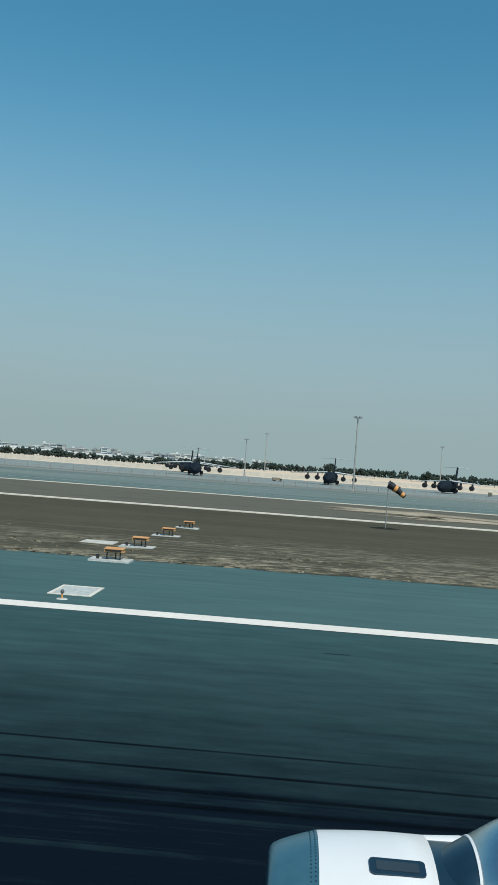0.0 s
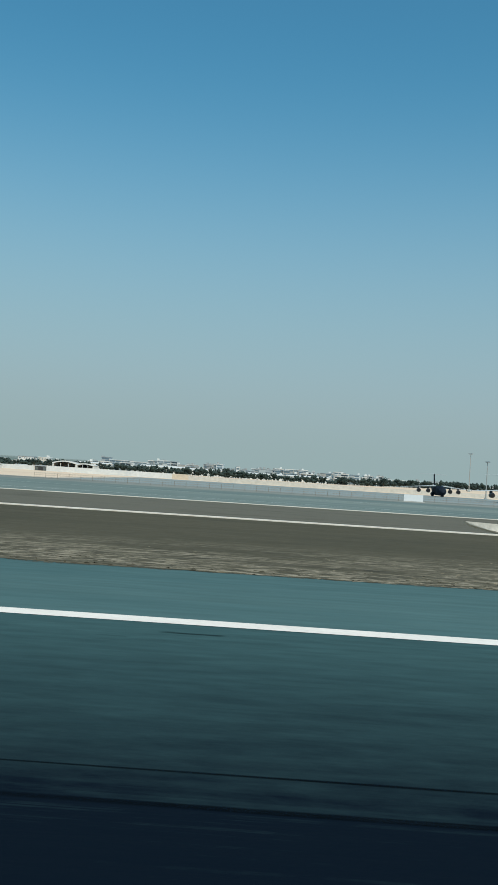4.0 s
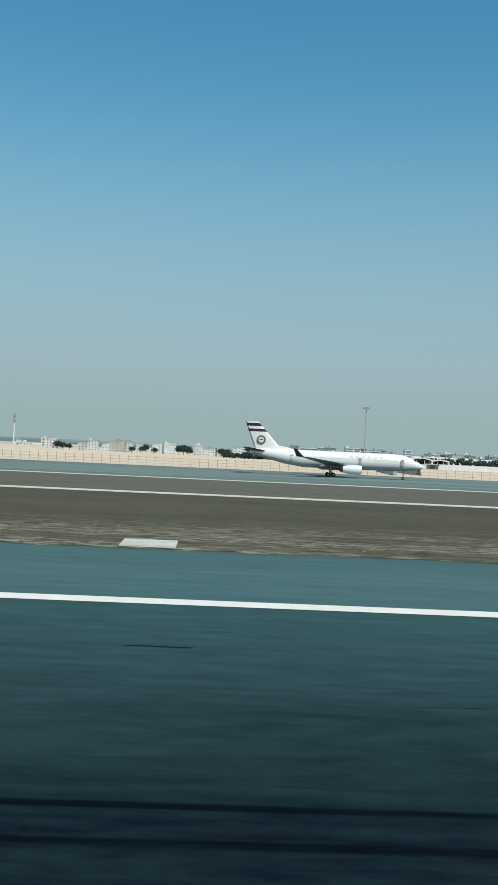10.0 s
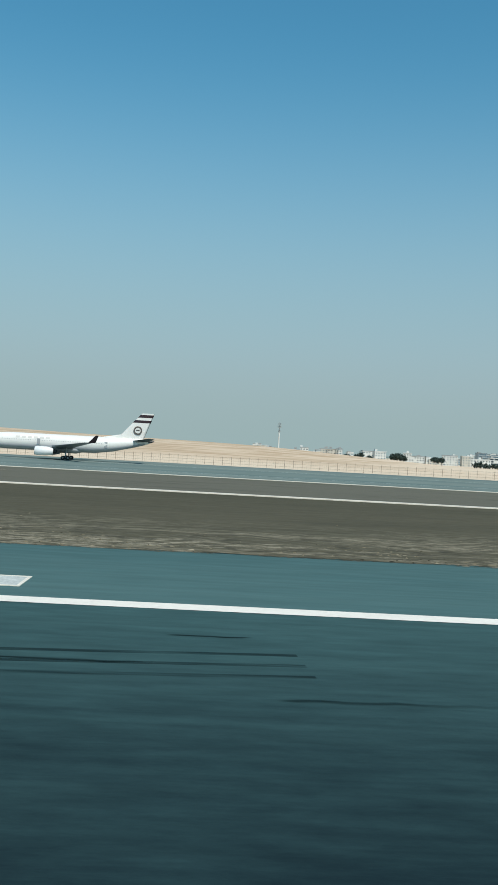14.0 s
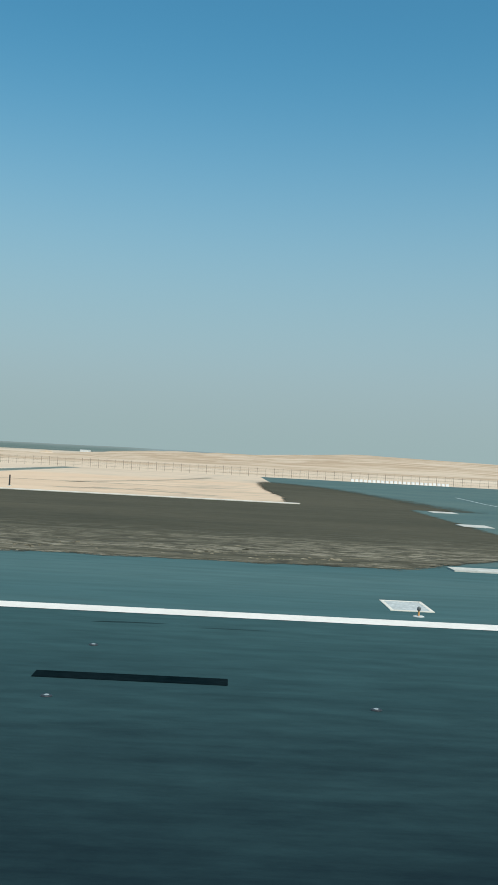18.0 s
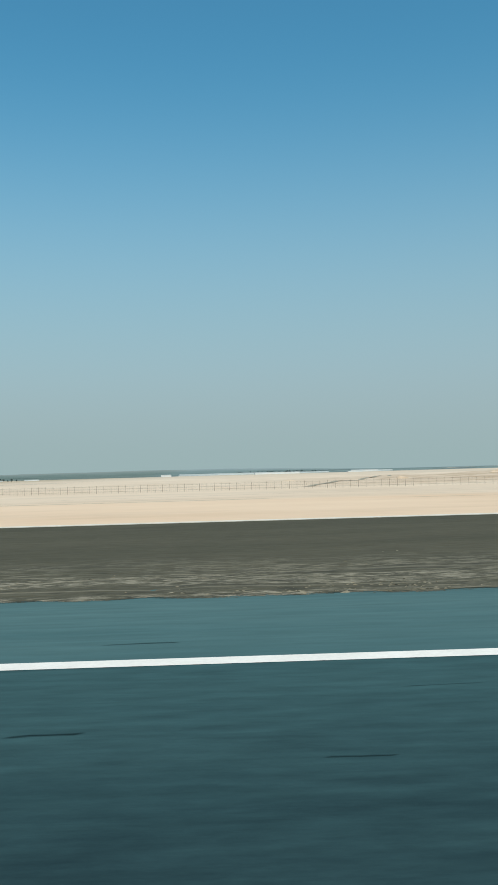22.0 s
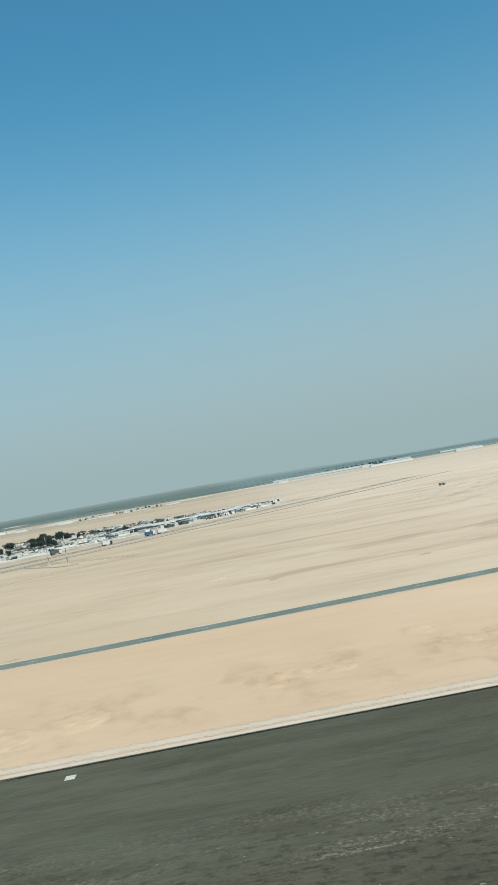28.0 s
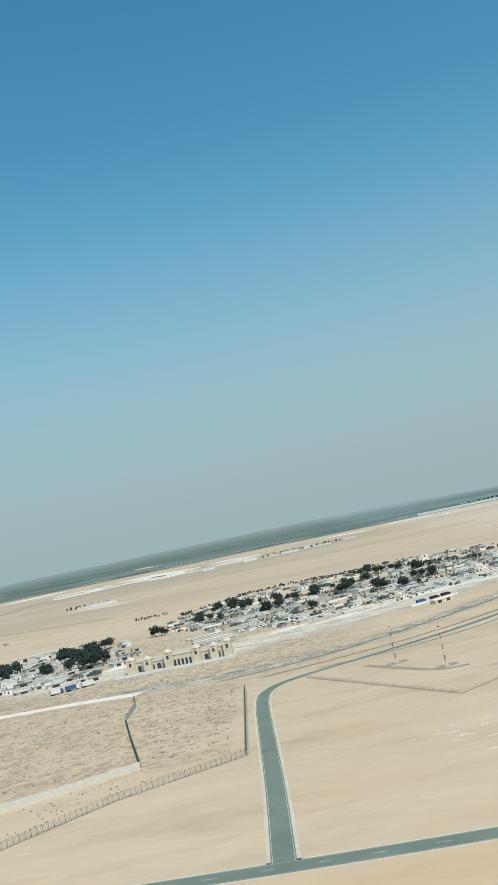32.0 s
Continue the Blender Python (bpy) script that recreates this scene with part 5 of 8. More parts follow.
# ---- perimeter fence ----
def fence(points, gap, h, label, singles=300):
    """Posts with leaning tops, three wires and a rail; the first posts are parts of their own."""
    t = anchor("perimeter_fence", label, "fence", "perimeter fences")
    pts = outline(points, gap)
    post = Shape().tube((0, 0, -0.3), (0, 0, h), 0.085, 0.07, 5).tube((0, 0, h), (0, -0.35, h + 0.4), 0.06, 0.05, 5).mesh("post", WIRE)
    rest = Shape()
    for i, (x, y) in enumerate(pts):
        z = land(x, y) - 0.25
        if i < singles:
            part_of("post", post, t, (x, y, z))
        else:
            rest.tube((x, y, z), (x, y, z + h), 0.08, 0.07, 4)
    if rest.v:
        tagged(part("posts_beyond", rest, WIRE, t), kind="stuff")
    for f in (0.3, 0.62, 0.97):
        sh = Shape()
        sh.loft([[(x, y - 0.03, land(x, y) + h * f - 0.28), (x, y + 0.03, land(x, y) + h * f - 0.28), (x, y, land(x, y) + h * f - 0.2)] for x, y in pts], False)
        part("wire", sh, WIRE, t)
    mesh_wires = Shape()
    for (x0, y0), (x1, y1) in zip(pts, pts[1:]):
        for k in range(1, 4):
            u = k / 4
            x, y = x0 + (x1 - x0) * u, y0 + (y1 - y0) * u
            z = land(x, y)
            mesh_wires.add([(x - 0.014, y, z - 0.2), (x + 0.014, y, z - 0.2), (x + 0.014, y, z + h - 0.3), (x - 0.014, y, z + h - 0.3)], [(0, 1, 2, 3)])
    tagged(part("netting", mesh_wires, WIRE, t), kind="stuff")


fence([(-386, 390), (-1063, 390)], 3.6, 3.4, "rusty wire fence with leaning post tops along the taxiway", 250)
fence([(-1063, 390), (-1150, 390), (-1300, 405), (-1500, 440), (-1752, 470)], 3.4, 3.5, "rusty wire fence with leaning post tops across the sand", 215)
fence([(560, 408), (-300, 408)], 5.0, 2.6, "thin wire fence along the military apron", 60)

# ---- white blocks across the end of the taxiway ----
block = Shape().box(-0.62, 0.62, -0.4, 0.4, -0.2, 1.0, taper=0.06).mesh("barrier_block", SKIN)
for i in range(23):
    x = -1105 + 1.74 * i
    ob = new("barrier_block", block)
    ob.matrix_basis = pose(x, 384.5, land(x, 384.5))
    tagged(ob, "white plastic barrier block standing in a row", "barrier", "barrier blocks closing the taxiway")


# ---- equipment cabin on the sand ----
def cabin(x, y):
    t = anchor("equipment_cabin", "pale ribbed equipment cabin with cooling units, on the sand", "cabin", m=pose(x, y, land(x, y)))
    part("body", Shape().box(-3.4, 3.4, -1.3, 1.3, 0.15, 2.35), TIN, t)
    part("roof", Shape().box(-3.6, 3.6, -1.5, 1.5, 2.35, 2.5), ROOF, t)
    part("plinth", Shape().box(-3.7, 3.7, -1.6, 1.6, -0.3, 0.15), CONCRETE, t)
    for i in range(14):
        part("rib", Shape().box(-3.3 + 0.5 * i, -3.2 + 0.5 * i, -1.36, -1.3, 0.2, 2.3), ROOF, t)
    part("cooling_unit", Shape().box(3.6, 4.4, -0.6, 0.6, 0.3, 1.4), STEEL, t)
    part("cooling_unit", Shape().box(4.7, 5.5, -0.4, 0.5, 0.1, 0.9), WIRE, t)
    part("cabinet", Shape().box(-5.9, -5.1, -0.5, 0.5, -0.1, 2.0), TIN, t, "pale free-standing cabinet")
    part("cabinet_step", Shape().box(-6.1, -4.9, -0.8, 0.7, -0.2, 0.2), DARKMETAL, t)


cabin(-1601, 197.5)


# ---- aircraft ----
def wing_shape(root, tip, c0, c1, t0, t1, kink=None, n=10):
    """A wing from root to tip (leading edge places), with chords and thicknesses; the section is a drop shape. Chord runs to -x."""
    def ring(p, c, th):
        pts = []
        for i in range(n):
            a = 2 * math.pi * i / n
            u = 0.5 - 0.5 * math.cos(a)
            w = math.sin(a) * (1 - 0.75 * u) * 0.9
            pts.append((p[0] - c * u, p[1], p[2] + th * c * w))
        return pts
    rings = [ring(root, c0, t0)]
    if kink:
        rings.append(ring(*kink))
    rings.append(ring(tip, c1, t1))
    return Shape().loft(rings)


def fin_shape(root, tip, c0, c1, th):
    """An upright fin; chord to -x, thickness across y."""
    def ring(p, c):
        return [(p[0] - c * (0.5 - 0.5 * math.cos(2 * math.pi * i / 10)), p[1] + th * c * math.sin(2 * math.pi * i / 10) * 0.6, p[2]) for i in range(10)]
    return Shape().loft([ring(root, c0), ring(tip, c1)])


def wheel_set(t, x, y, z0, r, w, n=2):
    tyre = Shape().tube((0, -w / 2, 0), (0, w / 2, 0), r, r, 14).mesh("tyre", RUBBER)
    hub = Shape().tube((0, -w / 2 - 0.02, 0), (0, w / 2 + 0.02, 0), r * 0.45, r * 0.45, 10).mesh("hub", STEEL)
    for i in range(n):
        for s in (-1, 1):
            at = (x + (i - (n - 1) / 2) * r * 2.4, y + s * w * 0.9, z0 + r)
            wheel = part_of("wheel", tyre, t, at)
            part_of("hub", hub, wheel)


def transport():
    """A high-winged four-engined military transport with a T-tail; nose to +x, standing on z = 0."""
    t = anchor("military_transport", "dark grey four-engined military transport with a T-tail, parked on the apron", "transport plane", "transports parked on the apron")
    st = [(26.5, 0, 3.0, 0.15, 0.15), (25.8, 0, 3.2, 1.3, 1.2), (24, 0, 3.5, 2.4, 2.3), (21, 0, 3.9, 3.2, 3.1), (17, 0, 4.2, 3.45, 3.45),
          (-6, 0, 4.2, 3.45, 3.45), (-12, 0, 4.9, 3.1, 2.9), (-18, 0, 5.9, 2.2, 2.0), (-24, 0, 6.8, 1.0, 1.1), (-26.5, 0, 7.1, 0.3, 0.4)]
    part("fuselage", Shape().body(st, 18), GREYPLANE, t)
    part("cockpit_window", Shape().body([(24.3, 0, 4.7, 1.75, 0.5), (23.2, 0, 5.25, 2.2, 0.55)], 14), GLASS, t)
    for s in (-1, 1):
        part("wing", wing_shape((7, s * 2.5, 7.6), (-6, s * 25.5, 5.6), 10.0, 3.2, 0.07, 0.05), WINGGREY, t, "pale grey upper wing")
        part("winglet", fin_shape((-7.5, s * 25.5, 5.5), (-9.5, s * 26.2, 7.8), 2.2, 1.0, 0.06), GREYPLANE, t)
        for y, x in ((7.8, 6.5), (14.2, 2.8)):
            e = part("engine", Shape().body([(x + 2.4, s * y, 3.9, 1.25, 1.25), (x + 1.8, s * y, 3.9, 1.5, 1.5), (x - 1.5, s * y, 3.9, 1.35, 1.35), (x - 3.2, s * y, 3.9, 0.75, 0.75)], 16), DARKMETAL, t)
            part("intake", Shape().body([(x + 2.42, s * y, 3.9, 1.15, 1.15), (x + 2.46, s * y, 3.9, 1.15, 1.15)], 14), BLACK, e, "black engine intake")
            part("pylon", Shape().box(x - 4, x + 1, s * y - 0.2, s * y + 0.2, 4.9, 6.6), GREYPLANE, t)
        part("gear_fairing", Shape().body([(3, s * 3.5, 1.7, 0.2, 0.3), (1, s * 3.5, 1.7, 1.0, 1.2), (-6, s * 3.5, 1.7, 1.0, 1.2), (-9, s * 3.3, 1.9, 0.2, 0.3)], 10), GREYPLANE, t)
        wheel_set(t, -0.5, s * 3.6, 0, 0.62, 0.5, 3)
        part("tailplane", wing_shape((-22.5, s * 0.3, 16.4), (-27.2, s * 9.8, 16.0), 5.5, 2.4, 0.05, 0.05), WINGGREY, t)
    part("fin", fin_shape((-15.0, 0, 7.0), (-21.5, 0, 16.6), 8.5, 6.0, 0.06), GREYPLANE, t)
    wheel_set(t, 20.0, 0, 0, 0.5, 0.4, 1)
    part("nose_leg", Shape().tube((20.0, 0, 0.5), (20.2, 0, 1.8), 0.14, 0.16, 8), STEEL, t)
    return t


first = transport()
first.matrix_basis = pose(-58.1, 562, land(-58, 562) + 0.1, 0, 0, -86)
for x, y, a in ((22.2, 584, -97), (94.0, 590, -110), (-78.3, 702, -92), (180, 620, -100)):
    copy_thing(first, pose(x, y, land(x, y) + 0.1, 0, 0, a))


LETTER = mk("faint_livery_lettering", (0.62, 0.59, 0.54), (0.66, 0.63, 0.58), 1.0, 0.4)


def airliner(name_label):
    """A twin-engined wide-body airliner; nose to +x, standing on z = 0."""
    t = anchor("airliner", name_label, "airliner", "airliners standing on the taxiway")
    st = [(29.6, 0, 4.35, 0.12, 0.1), (29.1, 0, 4.45, 0.75, 0.62), (28, 0, 4.72, 1.4, 1.2), (26, 0, 5.15, 2.1, 1.95), (23, 0, 5.5, 2.6, 2.6), (19, 0, 5.6, 2.82, 2.82),
          (-10, 0, 5.6, 2.82, 2.82), (-16, 0, 6.0, 2.5, 2.4), (-22, 0, 6.7, 1.8, 1.7), (-27, 0, 7.3, 0.95, 0.95), (-29.2, 0, 7.6, 0.35, 0.4)]
    part("fuselage", Shape().body(st, 24), AIRSKIN, t)
    part("belly_fairing", Shape().body([(7, 0, 3.6, 0.5, 0.3), (4, 0, 3.5, 2.6, 1.3), (-4, 0, 3.5, 2.6, 1.3), (-8, 0, 3.6, 0.5, 0.3)], 14), BELLY, t, "grey belly fairing")
    # shade on the fuselage's lower half, painted in as a grey shell
    under = [(x, 0, z - 0.42 * rz, 0.93 * ry, 0.6 * rz) for x, y, z, ry, rz in st[1:-1]]
    part("belly", Shape().body(under, 24), BELLY, t, "fuselage underside with its shade painted in grey")
    part("tail_cone", Shape().body([(-28.0, 0, 7.45, 0.7, 0.7), (-30.2, 0, 7.75, 0.15, 0.15)], 12), DARKMETAL, t)
    part("cockpit_window", Shape().body([(27.2, 0, 6.05, 1.1, 0.42), (26.4, 0, 6.45, 1.45, 0.4)], 12), GLASS, t)
    for s in (-1, 1):
        part("wing", wing_shape((9.0, s * 2.4, 3.9), (-9.2, s * 27.5, 6.2), 12.0, 2.4, 0.06, 0.05, ((2.5, s * 10.5, 4.6), 7.6, 0.055)), WINGDARK, t, "swept wing with its shade put into the grey")
        part("winglet", fin_shape((-10.2, s * 27.5, 6.2), (-12.6, s * 28.8, 8.6), 2.3, 0.9, 0.05), MAROON, t, "maroon winglet")
        e = part("engine", Shape().body([(8.6, s * 9.4, 2.7, 1.35, 1.35), (8.0, s * 9.4, 2.7, 1.55, 1.55), (4.8, s * 9.4, 2.7, 1.5, 1.5), (2.6, s * 9.4, 2.7, 1.05, 1.05)], 18), SKIN, t)
        part("intake", Shape().body([(8.62, s * 9.4, 2.7, 1.25, 1.25), (8.66, s * 9.4, 2.7, 1.25, 1.25)], 16), DARKMETAL, e)
        part("exhaust", Shape().body([(2.7, s * 9.4, 2.7, 0.8, 0.8), (1.2, s * 9.4, 2.7, 0.35, 0.35)], 12), DARKMETAL, e)
        part("pylon", Shape().box(1.5, 6.8, s * 9.4 - 0.2, s * 9.4 + 0.2, 4.0, 4.7), BELLY, t)
        part("tailplane", wing_shape((-22.5, s * 0.8, 7.6), (-28.0, s * 9.6, 8.5), 6.0, 2.2, 0.05, 0.05), DARKMETAL, t, "dark tailplane")
        part("main_leg", Shape().tube((-1.0, s * 5.3, 0.8), (-1.0, s * 4.6, 4.0), 0.22, 0.26, 8), STEEL, t)
        wheel_set(t, -1.0, s * 5.3, 0, 0.7, 0.55, 2)
        door = Shape().box(-0.5, 0.5, s * 2.84 - 0.03, s * 2.84 + 0.03, -0.95, 0.95).mesh("door", BELLY)
        for x in (22.3, 8.5, -14.0):
            part_of("door", door, t, (x, 0 if x > -10 else -s * 0.3, 5.75))
        pane = Shape().box(-0.08, 0.08, s * 2.79 - 0.03, s * 2.79 + 0.03, -0.1, 0.1).mesh("cabin_window", BELLY)
        for i in range(58):
            part_of("cabin_window", pane, t, (20.5 - 0.58 * i, 0, 6.16))
        # airline lettering as plain bars, and the emblem and stripes on the fin as plain shapes
        for i in range(6):
            part("lettering_bar", Shape().box(-0.65, 0.65, -0.012, 0.012, -0.36, 0.36, pose(15.5 - 2.0 * i, s * 2.83 * math.cos(0.52), 5.6 + 2.83 * math.sin(0.52), s * math.degrees(0.52))), LETTER, t)
        emblem = part("emblem", Shape().body([(0, 0, 0, 1.5, 1.5), (0.05, 0, 0, 1.5, 1.5)], 16, pose(-24.4, s * 0.36, 11.2, 0, 0, s * 90)), GOLD, t, "dark grey round emblem on the fin")
        part("emblem_ring", Shape().body([(0, 0, 0, 0.95, 0.95), (0.03, 0, 0, 0.95, 0.95)], 16, pose(-24.4, s * 0.42, 11.2, 0, 0, s * 90)), AIRSKIN, emblem)
        part("emblem_bar", Shape().box(-0.62, 0.62, -0.02, 0.02, -0.22, 0.22, pose(-24.4, s * 0.47, 11.3)), GOLD, emblem)
    part("fin", fin_shape((-17.0, 0, 7.8), (-25.6, 0, 17.2), 9.4, 4.2, 0.045), AIRSKIN, t)
    part("dorsal_fillet", fin_shape((-11.5, 0, 8.2), (-18.6, 0, 9.6), 8.0, 4.0, 0.03), AIRSKIN, t)
    for z0, z1, mm in ((15.7, 16.7, MAROON), (13.9, 14.8, MAROON)):
        u0, u1 = (z0 - 7.8) / 9.4, (z1 - 7.8) / 9.4
        part("fin_stripe", fin_shape((-17 - 8.6 * u0 + 0.05, 0, z0), (-17 - 8.6 * u1 + 0.05, 0, z1), 9.4 - 5.2 * u0 + 0.1, 9.4 - 5.2 * u1 + 0.1, 0.05), mm, t)
    part("nose_leg", Shape().tube((23.0, 0, 0.5), (23.2, 0, 3.2), 0.14, 0.16, 8), STEEL, t)
    wheel_set(t, 23.0, 0, 0, 0.5, 0.4, 1)
    return t


first = airliner("white wide-body airliner with maroon stripes and an emblem on the fin")
first.matrix_basis = pose(-520.8, 318.5, land(-519, 318) + 0.03, 0, 0, -5)
copy_thing(first, pose(-891.0, 330.0, land(-894, 326) + 0.03, 0, 0, 182))


# ---- the jet engine beside the window, placed to fit the camera's view at the start of the take-off run ----


def nacelle(x, y, z, r):
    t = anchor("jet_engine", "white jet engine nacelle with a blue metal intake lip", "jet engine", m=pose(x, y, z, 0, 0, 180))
    lip = [(x, 0, 0, r * f, r * f) for x, f in ((2.06, 0.76), (2.11, 0.785), (2.137, 0.82), (2.142, 0.85), (2.135, 0.875), (2.115, 0.895), (2.08, 0.912), (2.02, 0.933), (1.95, 0.955), (1.87, 0.977))]
    part("intake_lip", Shape().body(lip, 72), LIPBLUE, t, "blue-grey bare metal lip")
    rivet = Shape().tube((0, 0, -0.004), (0, 0, 0.002), 0.0055, 0.0045, 6).mesh("rivet", NAVY)
    for row in (1.885, 1.91):
        for i in range(60):
            a = radians(-55 + 110 * i / 59)
            rr = r * (0.973 if row < 1.9 else 0.966)
            ob = part_of("rivet", rivet, t)
            ob.matrix_basis = Matrix.Translation((row, -rr * math.sin(a), rr * math.cos(a))) @ Euler((a, 0, 0)).to_matrix().to_4x4()
    part("fan_cowl", Shape().body([(1.868, 0, 0, r * 0.977, r * 0.977), (1.75, 0, 0, r * 0.986, r * 0.986), (1.6, 0, 0, r * 0.995, r * 0.995), (1.45, 0, 0, r, r), (1.24, 0, 0, r, r), (1.235, 0, 0, r * 0.97, r * 0.97)], 72), SKIN, t)
    part("rear_cowl", Shape().body([(1.25, 0, 0, r * 0.975, r * 0.975), (0.6, 0, 0, r * 0.985, r * 0.985), (-0.3, 0, 0, r * 0.95, r * 0.95), (-1.6, 0, 0, r * 0.75, r * 0.75)], 72), NAVY, t, "dark bare metal rear cowl")
    part("top_fillet", Shape().body([(1.24, -0.42, r * 0.9, 0.05, 0.02), (1.0, -0.42, r * 0.905, 0.07, 0.03), (0.6, -0.42, r * 0.9, 0.03, 0.02)], 12), SKIN, t, "white fillet strip")
    part("intake", Shape().body([(2.05, 0, 0, r * 0.75, r * 0.75), (2.07, 0, 0, r * 0.75, r * 0.75)], 30), BLACK, t)
    a = radians(-13)
    m = Matrix.Translation((1.45, -r * math.sin(a), r * math.cos(a))) @ Euler((a, 0, 0)).to_matrix().to_4x4()
    def plate(w, h, z0, z1, c):
        ring = [(sx * (w - c) + c * math.cos(q), sy * (h - c) + c * math.sin(q)) for sx, sy, q0 in ((1, 1, 0), (-1, 1, 90), (-1, -1, 180), (1, -1, 270)) for q in (radians(q0), radians(q0 + 30), radians(q0 + 60), radians(q0 + 90))]
        return Shape().loft([[(u, v, z0) for u, v in ring], [(u, v, z1) for u, v in ring]], False, True, m)
    vent = part("vent_frame", plate(0.15, 0.068, -0.03, 0.006, 0.025), NAVY, t, "dark rounded vent frame")
    part("vent_opening", plate(0.115, 0.04, 0.0, 0.009, 0.012), GLASS, vent)
    part("pylon_root", Shape().body([(1.25, 0.05, r * 0.86, 0.16, 0.08), (1.15, 0.05, r * 0.88, 0.27, 0.13), (1.03, 0.06, r * 0.9, 0.34, 0.18), (0.95, 0.06, r * 0.9, 0.3, 0.15)], 32), NAVY, t, "dark fairing before the pylon")
    pylon = part("pylon", Shape().body([(1.03, 0.06, r * 0.9, 0.3, 0.15), (1.02, 0.06, r * 0.9, 0.345, 0.185), (0.9, 0.08, r * 0.94, 0.38, 0.23), (0.7, 0.1, r * 1.0, 0.41, 0.29), (0.4, 0.1, r * 1.08, 0.43, 0.36), (0.0, 0.1, r * 1.18, 0.44, 0.44), (-1.4, 0.1, r * 1.4, 0.45, 0.55)], 32), CHROME, t, "polished metal pylon fairing")
    part("pylon_seam", Shape().body([(1.032, 0.06, r * 0.9, 0.346, 0.186), (1.018, 0.06, r * 0.9, 0.35, 0.19)], 32), SKIN, pylon)


nacelle(0.08, 5.5, 1.51, 1.1)


# ---- trees ----
def tree_meshes(seed, h, spread):
    """Trunk with limbs, and a crown of many small leaf clumps with an uneven outline."""
    r = random.Random(seed)
    tr = Shape().tube((0, 0, -0.3), (0.1, 0, h * 0.45), h * 0.03, h * 0.018, 7)
    cr = Shape()
    tips = []
    for i in range(6):
        a = i * 1.05 + r.random()
        p = (spread * 0.55 * math.cos(a), spread * 0.55 * math.sin(a), h * (0.5 + 0.25 * r.random()))
        tr.tube((0.05, 0, h * 0.32), p, h * 0.014, h * 0.006, 5)
        tips.append(p)
    tips.append((0, 0, h * 0.8))
    for i in range(230):
        c = Vector(r.choice(tips)) + Vector((r.gauss(0, spread * 0.27), r.gauss(0, spread * 0.27), r.gauss(0, h * 0.11)))
        if c.z < h * 0.2:
            continue
        s = spread * (0.1 + 0.11 * r.random())
        q = Euler((r.random() * 6, r.random() * 6, r.random() * 6)).to_matrix()
        o = [Vector(v) * s for v in ((1, 0, 0), (-1, 0, 0), (0, 1, 0), (0, -1, 0), (0, 0, 0.6), (0, 0, -0.6))]
        o = [c + q @ (v * (0.7 + 0.6 * r.random())) for v in o]
        cr.add(o, [(0, 2, 4), (2, 1, 4), (1, 3, 4), (3, 0, 4), (2, 0, 5), (1, 2, 5), (3, 1, 5), (0, 3, 5)])
    return tr.mesh("trunk", BARK), cr.mesh("crown", LEAF)


TREES = [tree_meshes(k, 8.0, 3.2 + 0.5 * k) for k in range(4)]


def tree(x, y, size, group, label="dusty dark green tree with a ragged crown", z=None):
    k = random.randrange(4)
    t = anchor("tree", label, "tree", group, Matrix.LocRotScale((x, y, land(x, y) - 0.1 if z is None else z), Euler((0, 0, random.random() * 6)), (size, size, size * (0.9 + 0.25 * random.random()))))
    part_of("trunk", TREES[k][0], t)
    part_of("crown", TREES[k][1], t)
    return t


def hedge(name, points, step, h, depth, seed, label, material=None, fat=1.0):
    """A far belt of trees, uncountable: trunks and ragged clumps in one piece."""
    r = random.Random(seed)
    sh = Shape()
    for x, y in outline(points, step):
        top = h * (0.55 + 0.6 * r.random())
        z = land(x, y)
        cx, cy = x + r.uniform(-step, step), y + r.uniform(-depth, depth)
        sh.tube((cx, cy, z - 0.3), (cx, cy, z + top * 0.5), 0.25, 0.15, 4)
        for i in range(7):
            s = fat * top * (0.14 + 0.12 * r.random())
            c = Vector((cx + r.gauss(0, top * 0.2 * fat), cy + r.gauss(0, top * 0.15), z + top * (0.25 + 0.68 * r.random())))
            o = [c + Vector(v) * s * (0.7 + 0.6 * r.random()) for v in ((1, 0, 0), (-1, 0, 0), (0, 1, 0), (0, -1, 0), (0, 0, 1), (0, 0, -1))]
            sh.add(o, [(0, 2, 4), (2, 1, 4), (1, 3, 4), (3, 0, 4), (2, 0, 5), (1, 2, 5), (3, 1, 5), (0, 3, 5)])
    return tagged(sh.thing(name, material or LEAF), label, "trees", kind="stuff")


hedge("tree_belt", [(-548, 1050), (-500, 988), (-450, 962), (-250, 935), (-60, 935), (120, 930), (420, 940)], 1.8, 6.3, 5, 3, "dark belt of trees behind the sand", None, 1.3)
for x, y, q in ((-528, 985, 0.9), (-499, 978, 1.0), (-494, 974, 0.9), (-488, 970, 0.6), (-452, 940, 0.8), (-431, 930, 0.9), (-412, 915, 1.0), (-405, 920, 0.9), (-386, 925, 0.9), (-246, 990, 1.1), (-240, 985, 1.0), (-234, 985, 0.8), (-131, 930, 1.0), (-92, 925, 1.1), (-20, 930, 1.0), (35, 920, 1.1), (66, 930, 0.9), (128, 925, 1.1), (171, 930, 1.0)):
    tree(x, y, q, "trees rising above the belt")
for x, q in ((-757, 1.0), (-750, 0.9), (-742, 0.8), (-663, 0.8), (-651, 0.7), (-645, 1.0), (-634, 0.7), (-603, 1.0), (-597, 1.2), (-590, 0.9), (-548, 1.0), (-540, 0.9)):
    tree(x, 1232, q * 1.35, "trees among the houses")


